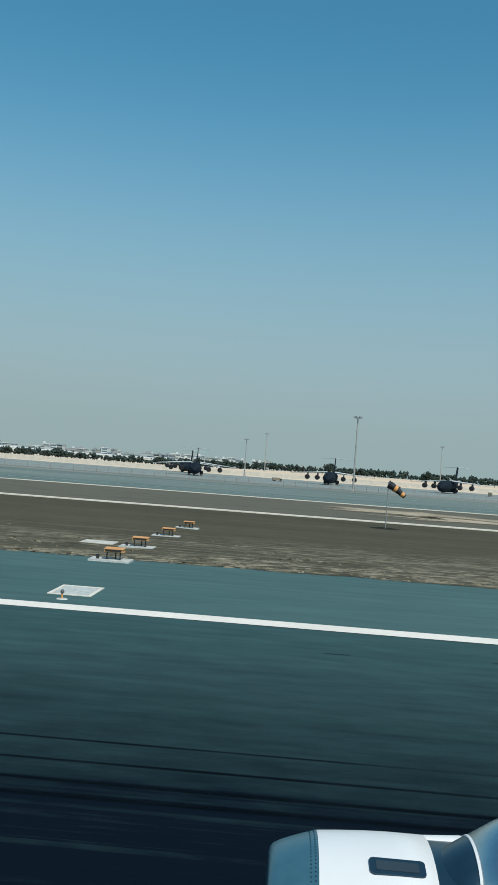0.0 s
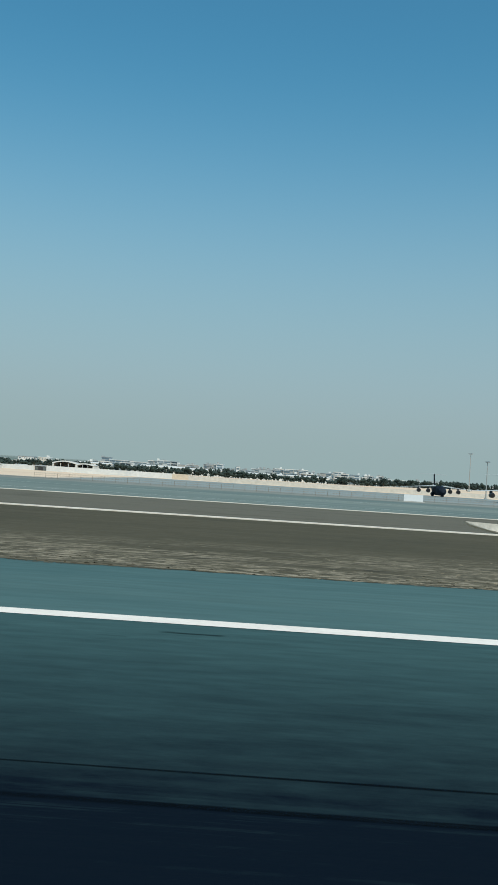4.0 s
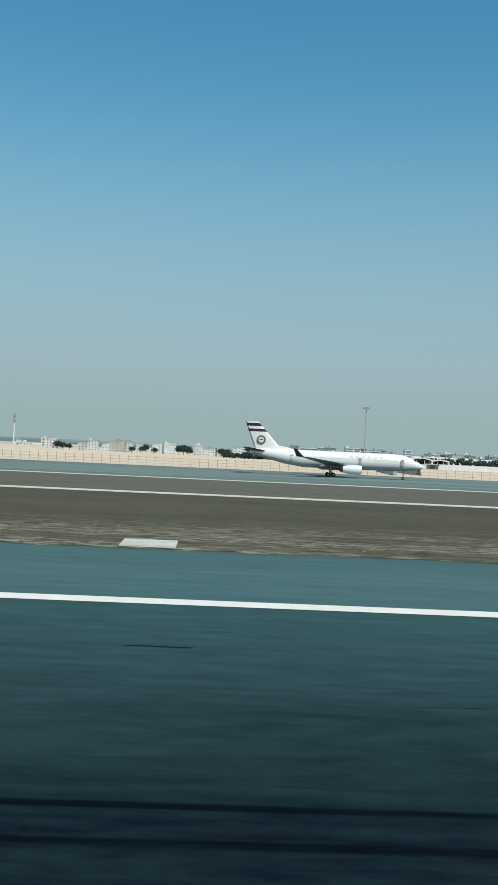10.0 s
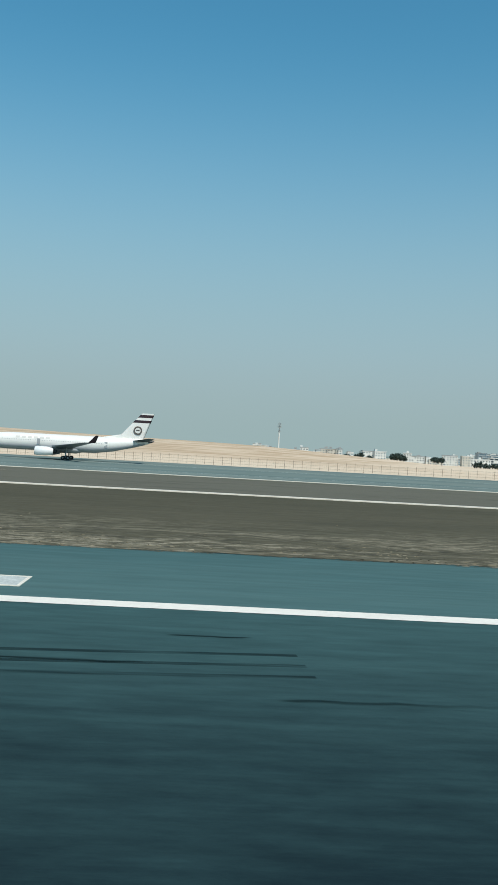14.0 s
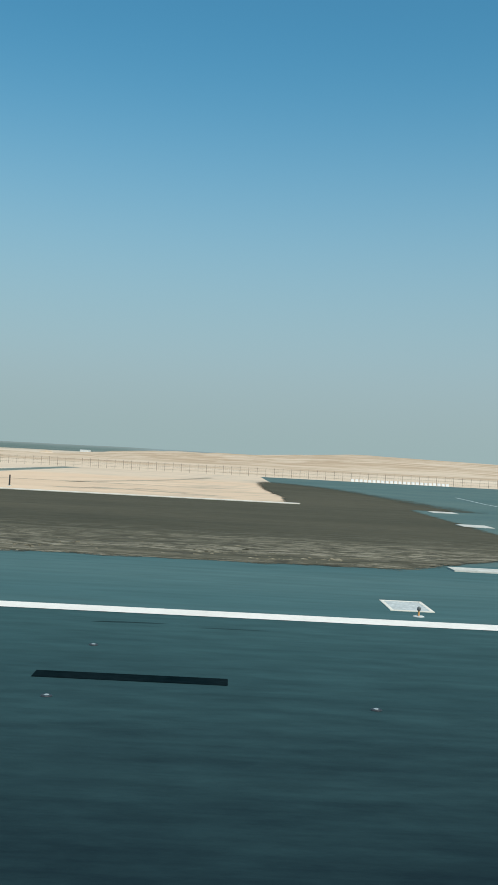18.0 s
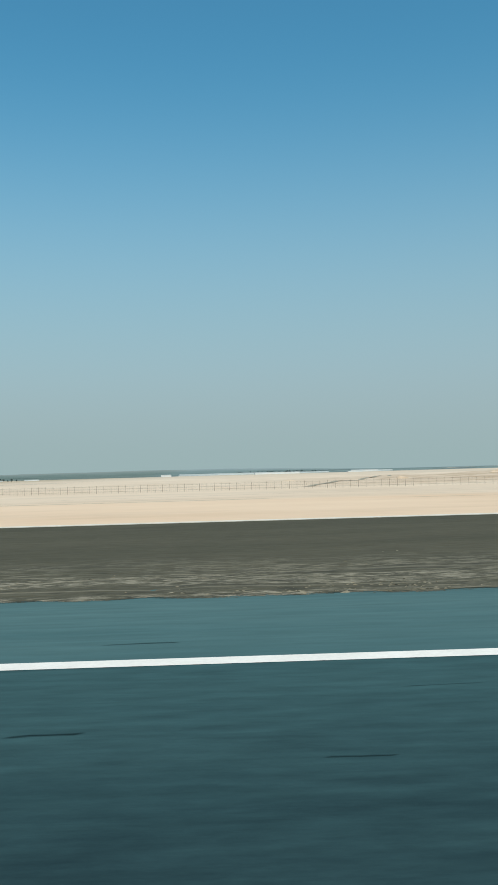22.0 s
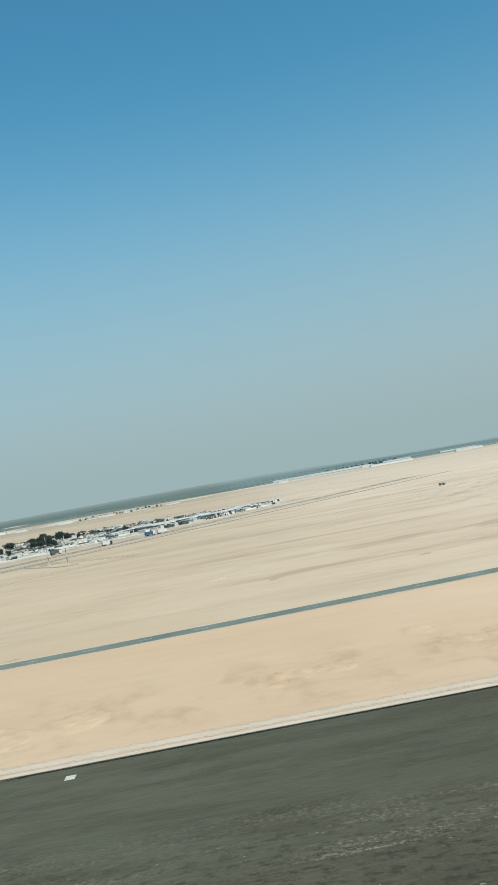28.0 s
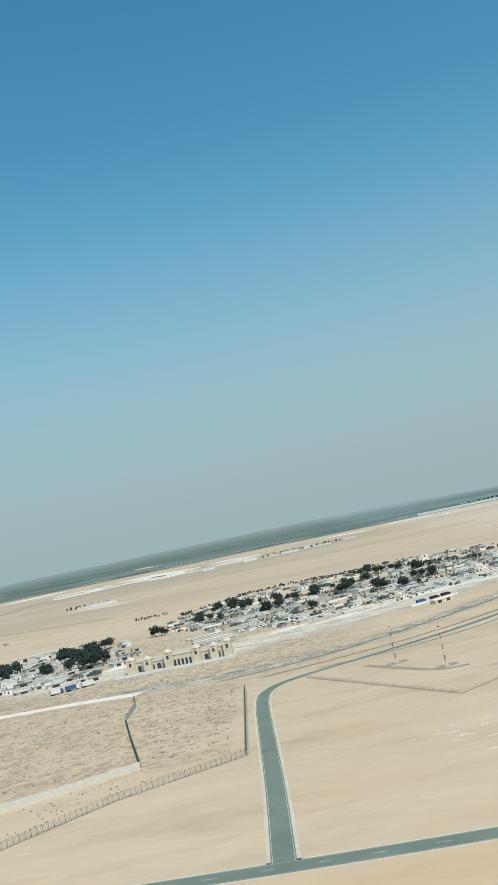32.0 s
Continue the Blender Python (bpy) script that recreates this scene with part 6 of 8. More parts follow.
# ---- far office blocks ----
def office(x, y, w, d, floors, seed, label, home=False):
    """A block of two to four wings of uneven height and depth, with banded glazing, parapets, plant and stair heads."""
    r = random.Random(seed)
    t = anchor("office_block", label, "building", "office blocks beyond the airfield", pose(x, y, land(x, y), 0, 0, r.uniform(-14, 14)))
    n = r.choice((2, 3, 3, 4)) if w > 24 else 2
    cuts = [0.0] + sorted(r.uniform(0.15, 0.85) for _ in range(n - 1)) + [1.0]
    for k in range(n):
        a, b = -w / 2 + w * cuts[k], -w / 2 + w * cuts[k + 1]
        if b - a < 3:
            continue
        h, front = max(2, floors - r.choice((0, 0, 0, 1) if home else (0, 0, 1, 1, 2))) * 3.3, -d / 2 + r.uniform(-3, 5)
        skin = r.choice((OFFICE, OFFICE, GREYOFFICE, GREYCONC)) if not home else r.choice((OFFICE, OFFICE, CONCRETE))
        wing = part("wing", Shape().box(a, b, front, d / 2, -1, h), skin, t)
        part("parapet", Shape().box(a - 0.4, b + 0.4, front - 0.4, d / 2 + 0.4, h, h + 0.9), r.choice((OFFICE, GREYOFFICE)), wing)
        if r.random() < 0.7:
            u = r.uniform(a + 1, b - 1)
            part("stair_head", Shape().box(u - 1.6, u + 1.6, front + 3, front + 8, h + 0.9, h + 3.2), r.choice((OFFICE, ROOF)), wing)
        if r.random() < 0.6:
            u = r.uniform(a + 1, b - 1)
            part("roof_plant", Shape().box(u - 2.4, u + 2.4, front + 2, front + 6, h + 0.9, h + 2.1), ROOF, wing)
        m = max(1, int((b - a) / (3.4 if home else 7)))
        pane = Shape().box(-(b - a) / m * (0.2 if home else 0.42), (b - a) / m * (0.2 if home else 0.42), -0.1, 0.12, 0, 1.2 if home else 1.7 + 0.5 * r.random()).mesh("window", r.choice((BANDGLASS, BANDGLASS, GLASS)))
        for f in range(int(h / 3.3 + 0.5)):
            for i in range(m):
                if r.random() < 0.86:
                    part_of("window", pane, wing, (a + (b - a) * (i + 0.5) / m, front - 0.03, f * 3.3 + 0.8))
    return t


for i, (x, y, w, f) in enumerate(((-428, 1400, 38, 5), (-384, 1420, 26, 4), (-352, 1400, 30, 5), (-308, 1430, 34, 4), (-262, 1400, 36, 5), (-214, 1440, 30, 5), (-176, 1410, 28, 4),
                                  (-130, 1430, 38, 5), (-86, 1400, 26, 4), (-44, 1440, 34, 4), (2, 1420, 30, 3), (44, 1430, 34, 3), (-236, 1490, 40, 5), (-110, 1500, 40, 5), (-330, 1500, 44, 5),
                                  (-405, 1370, 22, 3), (-286, 1380, 26, 4), (-236, 1370, 20, 3), (-150, 1385, 24, 4), (-60, 1380, 28, 3), (24, 1390, 22, 3), (-192, 1460, 30, 5), (-66, 1470, 34, 4), (80, 1440, 28, 3), (-460, 1440, 30, 4),
                                  (-440, 1360, 24, 3), (-366, 1365, 30, 4), (-330, 1372, 24, 3), (-258, 1362, 24, 4), (-206, 1372, 26, 4), (-118, 1366, 28, 3), (-92, 1376, 20, 4), (-20, 1368, 26, 3), (60, 1372, 30, 3), (104, 1385, 26, 2),
                                  (-395, 1520, 60, 5), (-280, 1530, 56, 5), (-170, 1540, 54, 5), (-20, 1520, 60, 4), (-320, 1340, 34, 3), (-160, 1345, 36, 3), (-60, 1340, 30, 3))):
    office(x, y, w, 18, f + 1, 40 + i, "white office block with rows of dark windows" if i % 3 else "white office block with blue-grey glazing")
for i, (x, w, f) in enumerate(((-722, 24, 4), (-700, 9, 3), (-680, 30, 4), (-654, 10, 3), (-624, 30, 4), (-570, 28, 4), (-545, 20, 3), (-522, 20, 4), (-487, 38, 4), (-770, 26, 4), (-806, 18, 3))):
    office(x, 1262, w, 14, f, 80 + i, "pale house block with small dark windows", True)


# ---- sheds, walls and stores beyond the fence ----
def shed(x, y, w, d, h, label, wall, roof, group="", rz=0.0, arch=0.0, name="shed", doors=1):
    """A long shed with a pitched or arched roof and doors in its front."""
    t = anchor(name, label, "shed", group, pose(x, y, land(x, y), 0, 0, rz))
    part("wall", Shape().box(-w / 2, w / 2, -d / 2, d / 2, -0.6, h), wall, t)
    n = 9
    rise = arch or h * 0.18
    sh = Shape()
    sh.loft([[(px, -d / 2 - 0.4 + (d + 0.8) * i / (n - 1), h + rise * (math.sin(math.pi * i / (n - 1)) if arch else 1 - abs(2 * i / (n - 1) - 1))) for i in range(n)] +
             [(px, d / 2 + 0.4, h - 0.25), (px, -d / 2 - 0.4, h - 0.25)] for px in (-w / 2 - 0.4, w / 2 + 0.4)], False)
    part("roof", sh, roof, t)
    for i in range(doors):
        c = -w / 2 + w * (i + 0.5) / doors
        part("door", Shape().box(c - w / doors * 0.22, c + w / doors * 0.22, -d / 2 - 0.06, -d / 2 + 0.1, 0, h * 0.75), DARKMETAL, t)
    return t


def hangar(x, y, w, d, h, rise):
    """An open-fronted hangar: arched roof along y on side walls, with a white fascia over the dark mouth."""
    t = anchor("hangar", "pale open-fronted hangar with a low arched roof", "hangar", "hangars beyond the sand", pose(x, y, land(x, y)))
    for q in (-1, 1):
        part("side_wall", Shape().box(q * w / 2 - 0.3, q * w / 2 + 0.3, -d / 2, d / 2, -0.6, h), OFFICE, t)
    part("back_wall", Shape().box(-w / 2 + 0.3, w / 2 - 0.3, d / 2 - 0.4, d / 2, -0.6, h + rise * 0.5), GREYCONC, t)
    arch = [(-w / 2 - 0.6 + (w + 1.2) * i / 10, h + rise * math.sin(math.pi * i / 10)) for i in range(11)]
    part("roof", Shape().loft([[(u, q, v) for u, v in arch] + [(u, q, v + 0.25) for u, v in reversed(arch)] for q in (-d / 2 + 0.01, d / 2 + 0.4)], False), TIN, t)
    part("fascia", Shape().loft([[(u, q, v - 0.5) for u, v in arch] + [(u, q, v + 0.45) for u, v in reversed(arch)] for q in (-d / 2 - 0.3, -d / 2)], False), OFFICE, t, "white fascia over the mouth")
    for u in (-w / 2 + 0.5, -w / 6, w / 6, w / 2 - 0.5):
        part("post", Shape().box(u - 0.2, u + 0.2, -d / 2 + 0.1, -d / 2 + 0.5, -0.3, h), OFFICE, t)


hangar(-379.3, 845, 20.4, 26, 4.6, 2.0)
hangar(-361.5, 845, 14.6, 24, 4.0, 1.3)
shed(-384.1, 770, 9.3, 7, 3.6, "dark green storage shed before the hangars", DARKROOF, ROOF, doors=1)
for x, y, w, h in ((-455, 765, 14, 3.4), (-438, 770, 10, 2.8), (-424, 760, 18, 3.6), (-402, 775, 9, 3.4), (-470, 772, 12, 4), (-452, 748, 9, 4.2), (-436, 752, 7, 3.8)):
    shed(x, y, w, 8, h, "pale low store hut on the sand", OFFICE, TIN, "huts beyond the fence", doors=0)
for x, w, h in ((-318, 48, 7.5), (-268, 46, 7.0), (-214, 52, 6.5), (-160, 46, 6.5), (-395, 40, 7.0)):
    shed(x, 1050, w, 16, h, "long white shed behind the belt of trees", OFFICE, OFFICE, "long sheds behind the trees", doors=0)


def long_wall(points, h, material, label, cat="wall"):
    sh = Shape()
    pts = outline(points, 20)
    rings = []
    for i, (x, y) in enumerate(pts):
        x0, y0 = pts[max(0, i - 1)]
        x1, y1 = pts[min(len(pts) - 1, i + 1)]
        d = math.hypot(x1 - x0, y1 - y0)
        nx, ny = -(y1 - y0) / d * 0.2, (x1 - x0) / d * 0.2
        z = land(x, y)
        rings.append([(x - nx, y - ny, z - 0.5), (x + nx, y + ny, z - 0.5), (x + nx, y + ny, z + h), (x - nx, y - ny, z + h)])
    return tagged(sh.loft(rings, False).thing("boundary_wall", material), label, cat)


long_wall([(-265, 764), (-120, 765), (60, 768), (400, 775)], 3.2, CONCRETE, "long pale boundary wall beyond the apron")
long_wall([(-379, 765), (-278, 764)], 4.2, OFFICE, "long white wall before the hangars")
long_wall([(-420, 768), (-389, 766)], 3.6, OFFICE, "white wall beside the dark storage shed")
long_wall([(-278, 763.5), (-265, 763.7)], 4.2, BEIGE, "sand-coloured gate panel in the boundary wall", "gate")
for x, w, h, q in ((-330, 30, 1.6, 3.1), (-305, 24, 1.4, 4.2), (-240, 36, 1.8, 5.7), (-205, 26, 1.4, 6.6)):
    mound_ring = [(math.cos(a) * w / 2, math.sin(a) * 5) for a in [2 * math.pi * i / 18 for i in range(18)]]
    rings = [[(u * f * (0.9 + 0.2 * noise.noise((u * 0.2, f, q))), v * f, h * (1 - f * f) * (0.8 + 0.5 * noise.noise((u * 0.15, q, f)))) for u, v in mound_ring] for f in (1.0, 0.75, 0.45, 0.12)]
    ob = Shape().loft(rings, False).thing("sand_heap", PALESAND)
    ob.matrix_basis = pose(x, 782, land(x, 782) - 0.05)
    tagged(ob, "low pale sand heap behind the white wall", "sand heap", "sand heaps behind the wall")


def revetment(a, b, h, half):
    """A concrete blast wall with sloping sides, thick at the foot."""
    t = anchor("revetment_wall", "grey concrete blast wall with sloping sides round the mast's yard", "wall", "blast walls of the yard")
    pts = outline([a, b], 9.0)
    d = math.hypot(b[0] - a[0], b[1] - a[1])
    nx, ny = -(b[1] - a[1]) / d, (b[0] - a[0]) / d
    ring = lambda x, y, e: [(x + nx * u, y + ny * u, land(x, y) + v) for u, v in ((-half, -0.3), (half, -0.3), (0.25 + e, h), (-0.25 - e, h))]
    for p, q in zip(pts, pts[1:]):
        part("panel", Shape().loft([ring(p[0] + (q[0] - p[0]) * 0.004, p[1] + (q[1] - p[1]) * 0.004, 0), ring(p[0] + (q[0] - p[0]) * 0.996, p[1] + (q[1] - p[1]) * 0.996, 0)], False), GREYCONC, t)
    # the thickest wall's concrete end is coloured dark to stand for shade
    part("end_face", Shape().loft([ring(a[0], a[1] - 0.3, 0.02), ring(a[0], a[1] - 0.02, 0.02)], False), DARKMETAL if half > 1.4 else GREYCONC, t)


revetment((-483.6, 405), (-474.2, 500), 2.9, 1.0)
revetment((-467.6, 432), (-464.2, 500), 3.2, 1.45)
revetment((-474.0, 501), (-465.6, 501.5), 2.8, 1.0)


# ---- apron vehicles and stores ----
def truck(x, y, rz, cab, box, label, size=1.0, group="trucks and trailers"):
    t = anchor("truck", label, "truck", group, Matrix.LocRotScale((x, y, land(x, y)), Euler((0, 0, radians(rz))), (size,) * 3))
    part("cargo_body", Shape().box(-4.6, 2.2, -1.25, 1.25, 1.0, 3.6), box, t)
    part("cab", Shape().box(2.4, 4.4, -1.2, 1.2, 0.7, 3.0, taper=0.12), cab, t)
    part("windscreen", Shape().box(4.3, 4.42, -1.0, 1.0, 1.9, 2.7), GLASS, t)
    tyre = Shape().tube((0, -0.15, 0), (0, 0.15, 0), 0.5, 0.5, 10).mesh("tyre", RUBBER)
    for wx in (3.4, -2.2, -3.6):
        for s in (-1.1, 1.1):
            part_of("wheel", tyre, t, (wx, s, 0.5))


truck(-10, 560, 20, DARKMETAL, WIRE, "dark ground support truck on the apron", 0.6)
truck(118, 585, 70, WIRE, SCRUB, "dull brown ground support truck on the apron", 0.7)
truck(60, 575, -30, DARKMETAL, DARKROOF, "dark ground support truck on the apron", 0.7)
truck(-470, 748, 4, OFFICE, TIN, "white truck parked by the huts")


# ---- roads over the sand ----
def road(name, points, w, dashes=True, lift=0.004):
    """An asphalt road with pale edge lines and a broken middle line, a little above the sand."""
    ob = ribbon(name, points, w, lift, ROAD, step=15)
    for s in (-1, 1):
        ribbon("road_edge_line", points, 0.14, lift + 0.006, FADED, s * (w / 2 - 0.5), 15)
        ribbon("road_verge", points, 2.6, -0.01, PALESAND, s * (w / 2 + 0.6), 15, soft=True)
    if dashes:
        pts = outline(points, 4.0)
        sh = Shape()
        for i in range(0, len(pts) - 1, 4):
            ribbon_shape(pts[i:i + 2], 0.25, lift + 0.006, 0, 5, sh)
        tagged(sh.thing("road_middle_line", FADED), kind="structure")
    return ob


PERIMETER = [(-1562, 283), (-1600, 283), (-1660, 286), (-1685, 276), (-1710, 262), (-1745, 254), (-1780, 255), (-1800, 259), (-1840, 276), (-1880, 295), (-1945, 287), (-2044, 276.5), (-2140, 271), (-2210, 273), (-2300, 280), (-2356, 285), (-2430, 292), (-2520, 304)]
road("perimeter_road", bend(PERIMETER, 2), 9.4, lift=0.05)
road("branch_road", bend([(-2200.5, 269), (-2200, 250), (-2200, 205), (-2202, 150), (-2204, 60)], 1), 5.2, False, 0.012)


def fillet(x, y, s, dy, r):
    """The rounded asphalt corner where a side road meets the perimeter road."""
    arc = [(x + s * r * (1 - math.sin(a)), y + dy * r * (1 - math.cos(a))) for a in [math.pi / 2 * i / 10 for i in range(11)]]
    pts = [(x - s * 1.5, y - dy * 3.0), (x + s * r, y - dy * 3.0)] + arc + [(x - s * 1.5, y + dy * r)]
    vs = [(px, py, land(px, py) + 0.008) for px, py in pts]
    tagged(Shape().add(vs, [(0, i, i + 1) for i in range(1, len(vs) - 1)]).thing("junction_corner", ROAD), kind="structure")


for s in (-1, 1):
    fillet(-2200.2 + s * 2.7, 268.6, s, -1, 16.0)
road("gate_road", bend([(-2452, 293), (-2455, 380), (-2460, 480), (-2465, 580), (-2462, 615), (-2445, 640), (-2375, 675), (-2287, 735), (-2180, 850), (-2060, 985), (-1900, 1160), (-1700, 1400)], 3), 8.0, False, 0.02)
ribbon("inland_track", bend([(-1466, 480), (-1440, 545), (-1400, 700), (-1335, 930)], 2), 7.0, 0.2, OLIVE, step=10, soft=True)
road("stub_road", bend([(-1906, 300), (-1905.5, 318), (-1903, 336), (-1902, 350)], 2), 6.0, False, 0.024)
for s in (-1, 1):
    fillet(-1905.9 + s * 2.9, 296.4 + 1.2 * s, s, 1, 11.0)
blotch("stub_apron", -1901, 356, 13, 16, 0.03, ROAD, 4.4)
road("crossing_road", bend([(-1222.5, 205), (-1222, 250), (-1216.5, 384)], 1), 7.0, False)
for pts, w, m in (([(-1150, 212), (-1260, 208), (-1327, 246), (-1450, 262)], 2.0, TRACK), ([(-1150, 300), (-1350, 292), (-1500, 306), (-1620, 298)], 0.9, TRACK), ([(-1190, 205), (-1170, 260), (-1160, 320)], 3.0, TRACK),
                  ([(-1330, 345), (-1460, 352), (-1560, 330)], 1.4, TRACK), ([(-2222, 287), (-2200, 289), (-2165, 285)], 3.5, TRACK),
                  ([(-1575, 283), (-1535, 283), (-1480, 285)], 3.2, TRACK), ([(-1975, 365), (-1950, 352)], 5, TRACK), ([(-2240, 283), (-2215, 285)], 3, TRACK)):
    ribbon("sand_track", bend(pts, 2), w * 1.6, 0.0, m, step=12, soft=True)
for pts, w in (([(-2500, 690), (-2420, 710), (-2330, 780), (-2200, 900), (-2050, 1060)], 5), ([(-2470, 668), (-2380, 695), (-2290, 752), (-2190, 862), (-2070, 995)], 4), ([(-2430, 660), (-2360, 668), (-2280, 720), (-2180, 835)], 3)):
    ribbon("verge_track", bend(pts, 2), w * 1.5, 0.0, SCRUB, step=12, soft=True)


rb = random.Random(5)
for x, y, w in ((-2020, 800, 40), (-1990, 790, 26), (-1965, 380, 14), (-2050, 410, 12)):
    for k in range(3):
        blotch("pale_scrape", x + rb.uniform(-w, w) / 2, y + rb.uniform(-6, 6), rb.uniform(5, 11), rb.uniform(2, 5), -0.014 + 0.004 * k, PALESCRAPE, rb.random() * 50)
for k in range(22):
    blotch("pale_scrape", -2365 + rb.gauss(0, 18), 402 + rb.gauss(0, 10), rb.uniform(4, 10), rb.uniform(2, 4.5), -0.016 + 0.002 * k, PALESCRAPE, rb.random() * 50, rb.uniform(-5, 30))
for x, y, w, d in ((-1966, 358, 13, 16), (-1970, 385, 12, 14), (-2030, 372, 8, 10), (-2113, 283, 8, 4), (-2189, 290.5, 16, 5), (-2207, 287, 9, 3.5), (-2172, 288, 10, 3), (-2290, 470, 8, 6), (-2330, 545, 14, 12)):
    blotch("dark_sand_patch", x, y, w, d, -0.012, DULL, rb.random() * 50)
blotch("pale_scrape", -2184, 291, 7, 2.4, -0.002, PALESCRAPE, 3.3)
VERGE = mk("stony_verge", (0.21, 0.2, 0.16), (0.6, 0.515, 0.4), 9.0, 0.95, 0.3, 1.6, stretch=1.6, detail=8.0, gloss=0.1)
ribbon("stony_verge", bend([(-2600, 735), (-2500, 712), (-2415, 722), (-2325, 790), (-2215, 905), (-2090, 1045), (-1930, 1225), (-1740, 1460)], 3), 50, -0.016, VERGE, step=14, soft=True)


for x, y, w, d in ((-1176, 181, 14, 9), (-1166, 177, 16, 7), (-1184, 177, 10, 5), (-1158, 172, 10, 4), (-1171, 186, 8, 4)):
    blotch("churned_sand", x, y, w, d, -0.01, TRACK, rb.random() * 50)


# ---- sand spoil, low dunes by the road ----
def mound(x, y, w, d, h, seed):
    r = random.Random(seed)
    n = 14
    sh = Shape()
    vs = []
    for j in range(n):
        for i in range(n):
            u, v = 2 * i / (n - 1) - 1, 2 * j / (n - 1) - 1
            k = max(0.0, 1 - u * u - v * v)
            px, py = x + u * w, y + v * d
            vs.append((px, py, land(px, py) - 0.3 + h * k * (0.6 + 0.9 * noise.noise((px * 0.35, py * 0.35, seed)))))
    sh.add(vs, [(j * n + i, j * n + i + 1, (j + 1) * n + i + 1, (j + 1) * n + i) for j in range(n - 1) for i in range(n - 1)], True)
    tagged(sh.thing("sand_mound", SAND), "low churned mound of pale sand", "mound", "mounds of churned sand", "")


for i, (x, y, w, d, h) in enumerate(((-2096, 181, 10, 12, 1.5), (-2080, 185, 8, 10, 1.6), (-2108, 178, 8, 9, 1.2), (-2041, 190, 9, 10, 1.3), (-2030, 192, 6, 8, 1.0), (-2004, 195, 8, 9, 1.2), (-1995, 197, 6, 8, 1.0), (-2150, 190, 12, 12, 1.0), (-2125, 196, 9, 9, 0.9), (-2172, 182, 10, 8, 0.9),
                                     (-2008, 214, 7, 8, .9), (-1960, 190, 8, 8, 0.8), (-2196, 292, 8, 4, 0.6), (-2215, 296, 12, 4, 0.7), (-1290, 720, 8, 5, 2.4), (-1370, 690, 9, 5, 2.2), (-1450, 700, 7, 5, 2.0))):
    mound(x, y, w, d, h, i)


# ---- antenna tower ----
def tower(x, y):
    t = anchor("antenna_tower", "red and white banded steel tower with a radome on top", "tower", m=pose(x, y, land(x, y)))
    for k in range(7):
        z0, z1 = 3.9 * k, 3.9 * (k + 1)
        sh = Shape()
        for sx, sy in ((-1, -1), (1, -1), (1, 1), (-1, 1)):
            a, b = 2.3 - 0.2 * k, 2.3 - 0.2 * (k + 1)
            sh.tube((sx * a, sy * a, z0), (sx * b, sy * b, z1), 0.28, 0.26, 6)
            nx, ny = -sy, sx
            sh.tube((sx * a, sy * a, z0), (nx * b, ny * b, z1), 0.14, 0.14, 5)
            sh.tube((nx * a, ny * a, z0), (sx * b, sy * b, z1), 0.14, 0.14, 5)
            sh.tube((sx * b, sy * b, z1), (nx * b, ny * b, z1), 0.14, 0.14, 5)
        part("section", sh, POLERED if k % 2 else WHITE, t, "red steel section" if k % 2 else "white steel section")
    part("platform", Shape().tube((0, 0, 27.3), (0, 0, 27.8), 2.4, 2.4, 12), DARKMETAL, t)
    part("radome", Shape().body([(0, 0, 0, 1.4, 1.4), (0.8, 0, 0, 2.5, 2.5), (1.7, 0, 0, 2.2, 2.2), (2.4, 0, 0, 0.5, 0.5)], 16, pose(0, 0, 27.8, 0, -90, 0)), OFFICE, t, "white round radome")
    part("ladder", Shape().box(-0.2, 0.2, -2.2, -2.1, 0, 27), STEEL, t)
    hut = part("equipment_hut", Shape().box(7, 12, -2, 2, -0.3, 3), OFFICE, t)
    part("hut_roof", Shape().box(6.7, 12.3, -2.3, 2.3, 3, 3.3), ROOF, hut)


tower(-1824.6, 405)
sheet("paved_plot", steps(-1785, -1731, 9), steps(412, 772, 20), 0.1, ROAD)
long_wall([(-1788, 762), (-1784, 560), (-1785, 412)], 1.6, NET, "long dark green netting screen on a pale footing", "screen")
long_wall([(-1742, 790), (-1730, 560), (-1728, 412)], 0.4, NET, "low dark green netting screen behind the plot", "screen")
ribbon("screen_footing", [(-1790, 762), (-1786, 560), (-1787, 412)], 2.4, 0.1, CONCRETE, step=10)
shed(-1766.8, 828, 9, 6, 3.0, "small white hut with dark openings at the plot's end", OFFICE, TIN, "", 8, name="hut", doors=3)


# ---- approach poles and their compound fences ----
def pole(x, y, h, label):
    t = anchor("approach_pole", label, "pole", "striped poles under the approach", pose(x, y, land(x, y)))
    n = 7
    for k in range(n):
        part("band", Shape().tube((0, 0, h * k / n), (0, 0, h * (k + 1) / n), 0.34 - 0.025 * k, 0.315 - 0.025 * k, 8), POLERED if k % 2 else CONCRETE, t)
    part("footing", Shape().box(-1.4, 1.4, -1.4, 1.4, -0.3, 0.5), CONCRETE, t)
    part("lamp", Shape().box(-0.6, 0.6, -0.2, 0.2, h, h + 0.5), DARKMETAL, t)


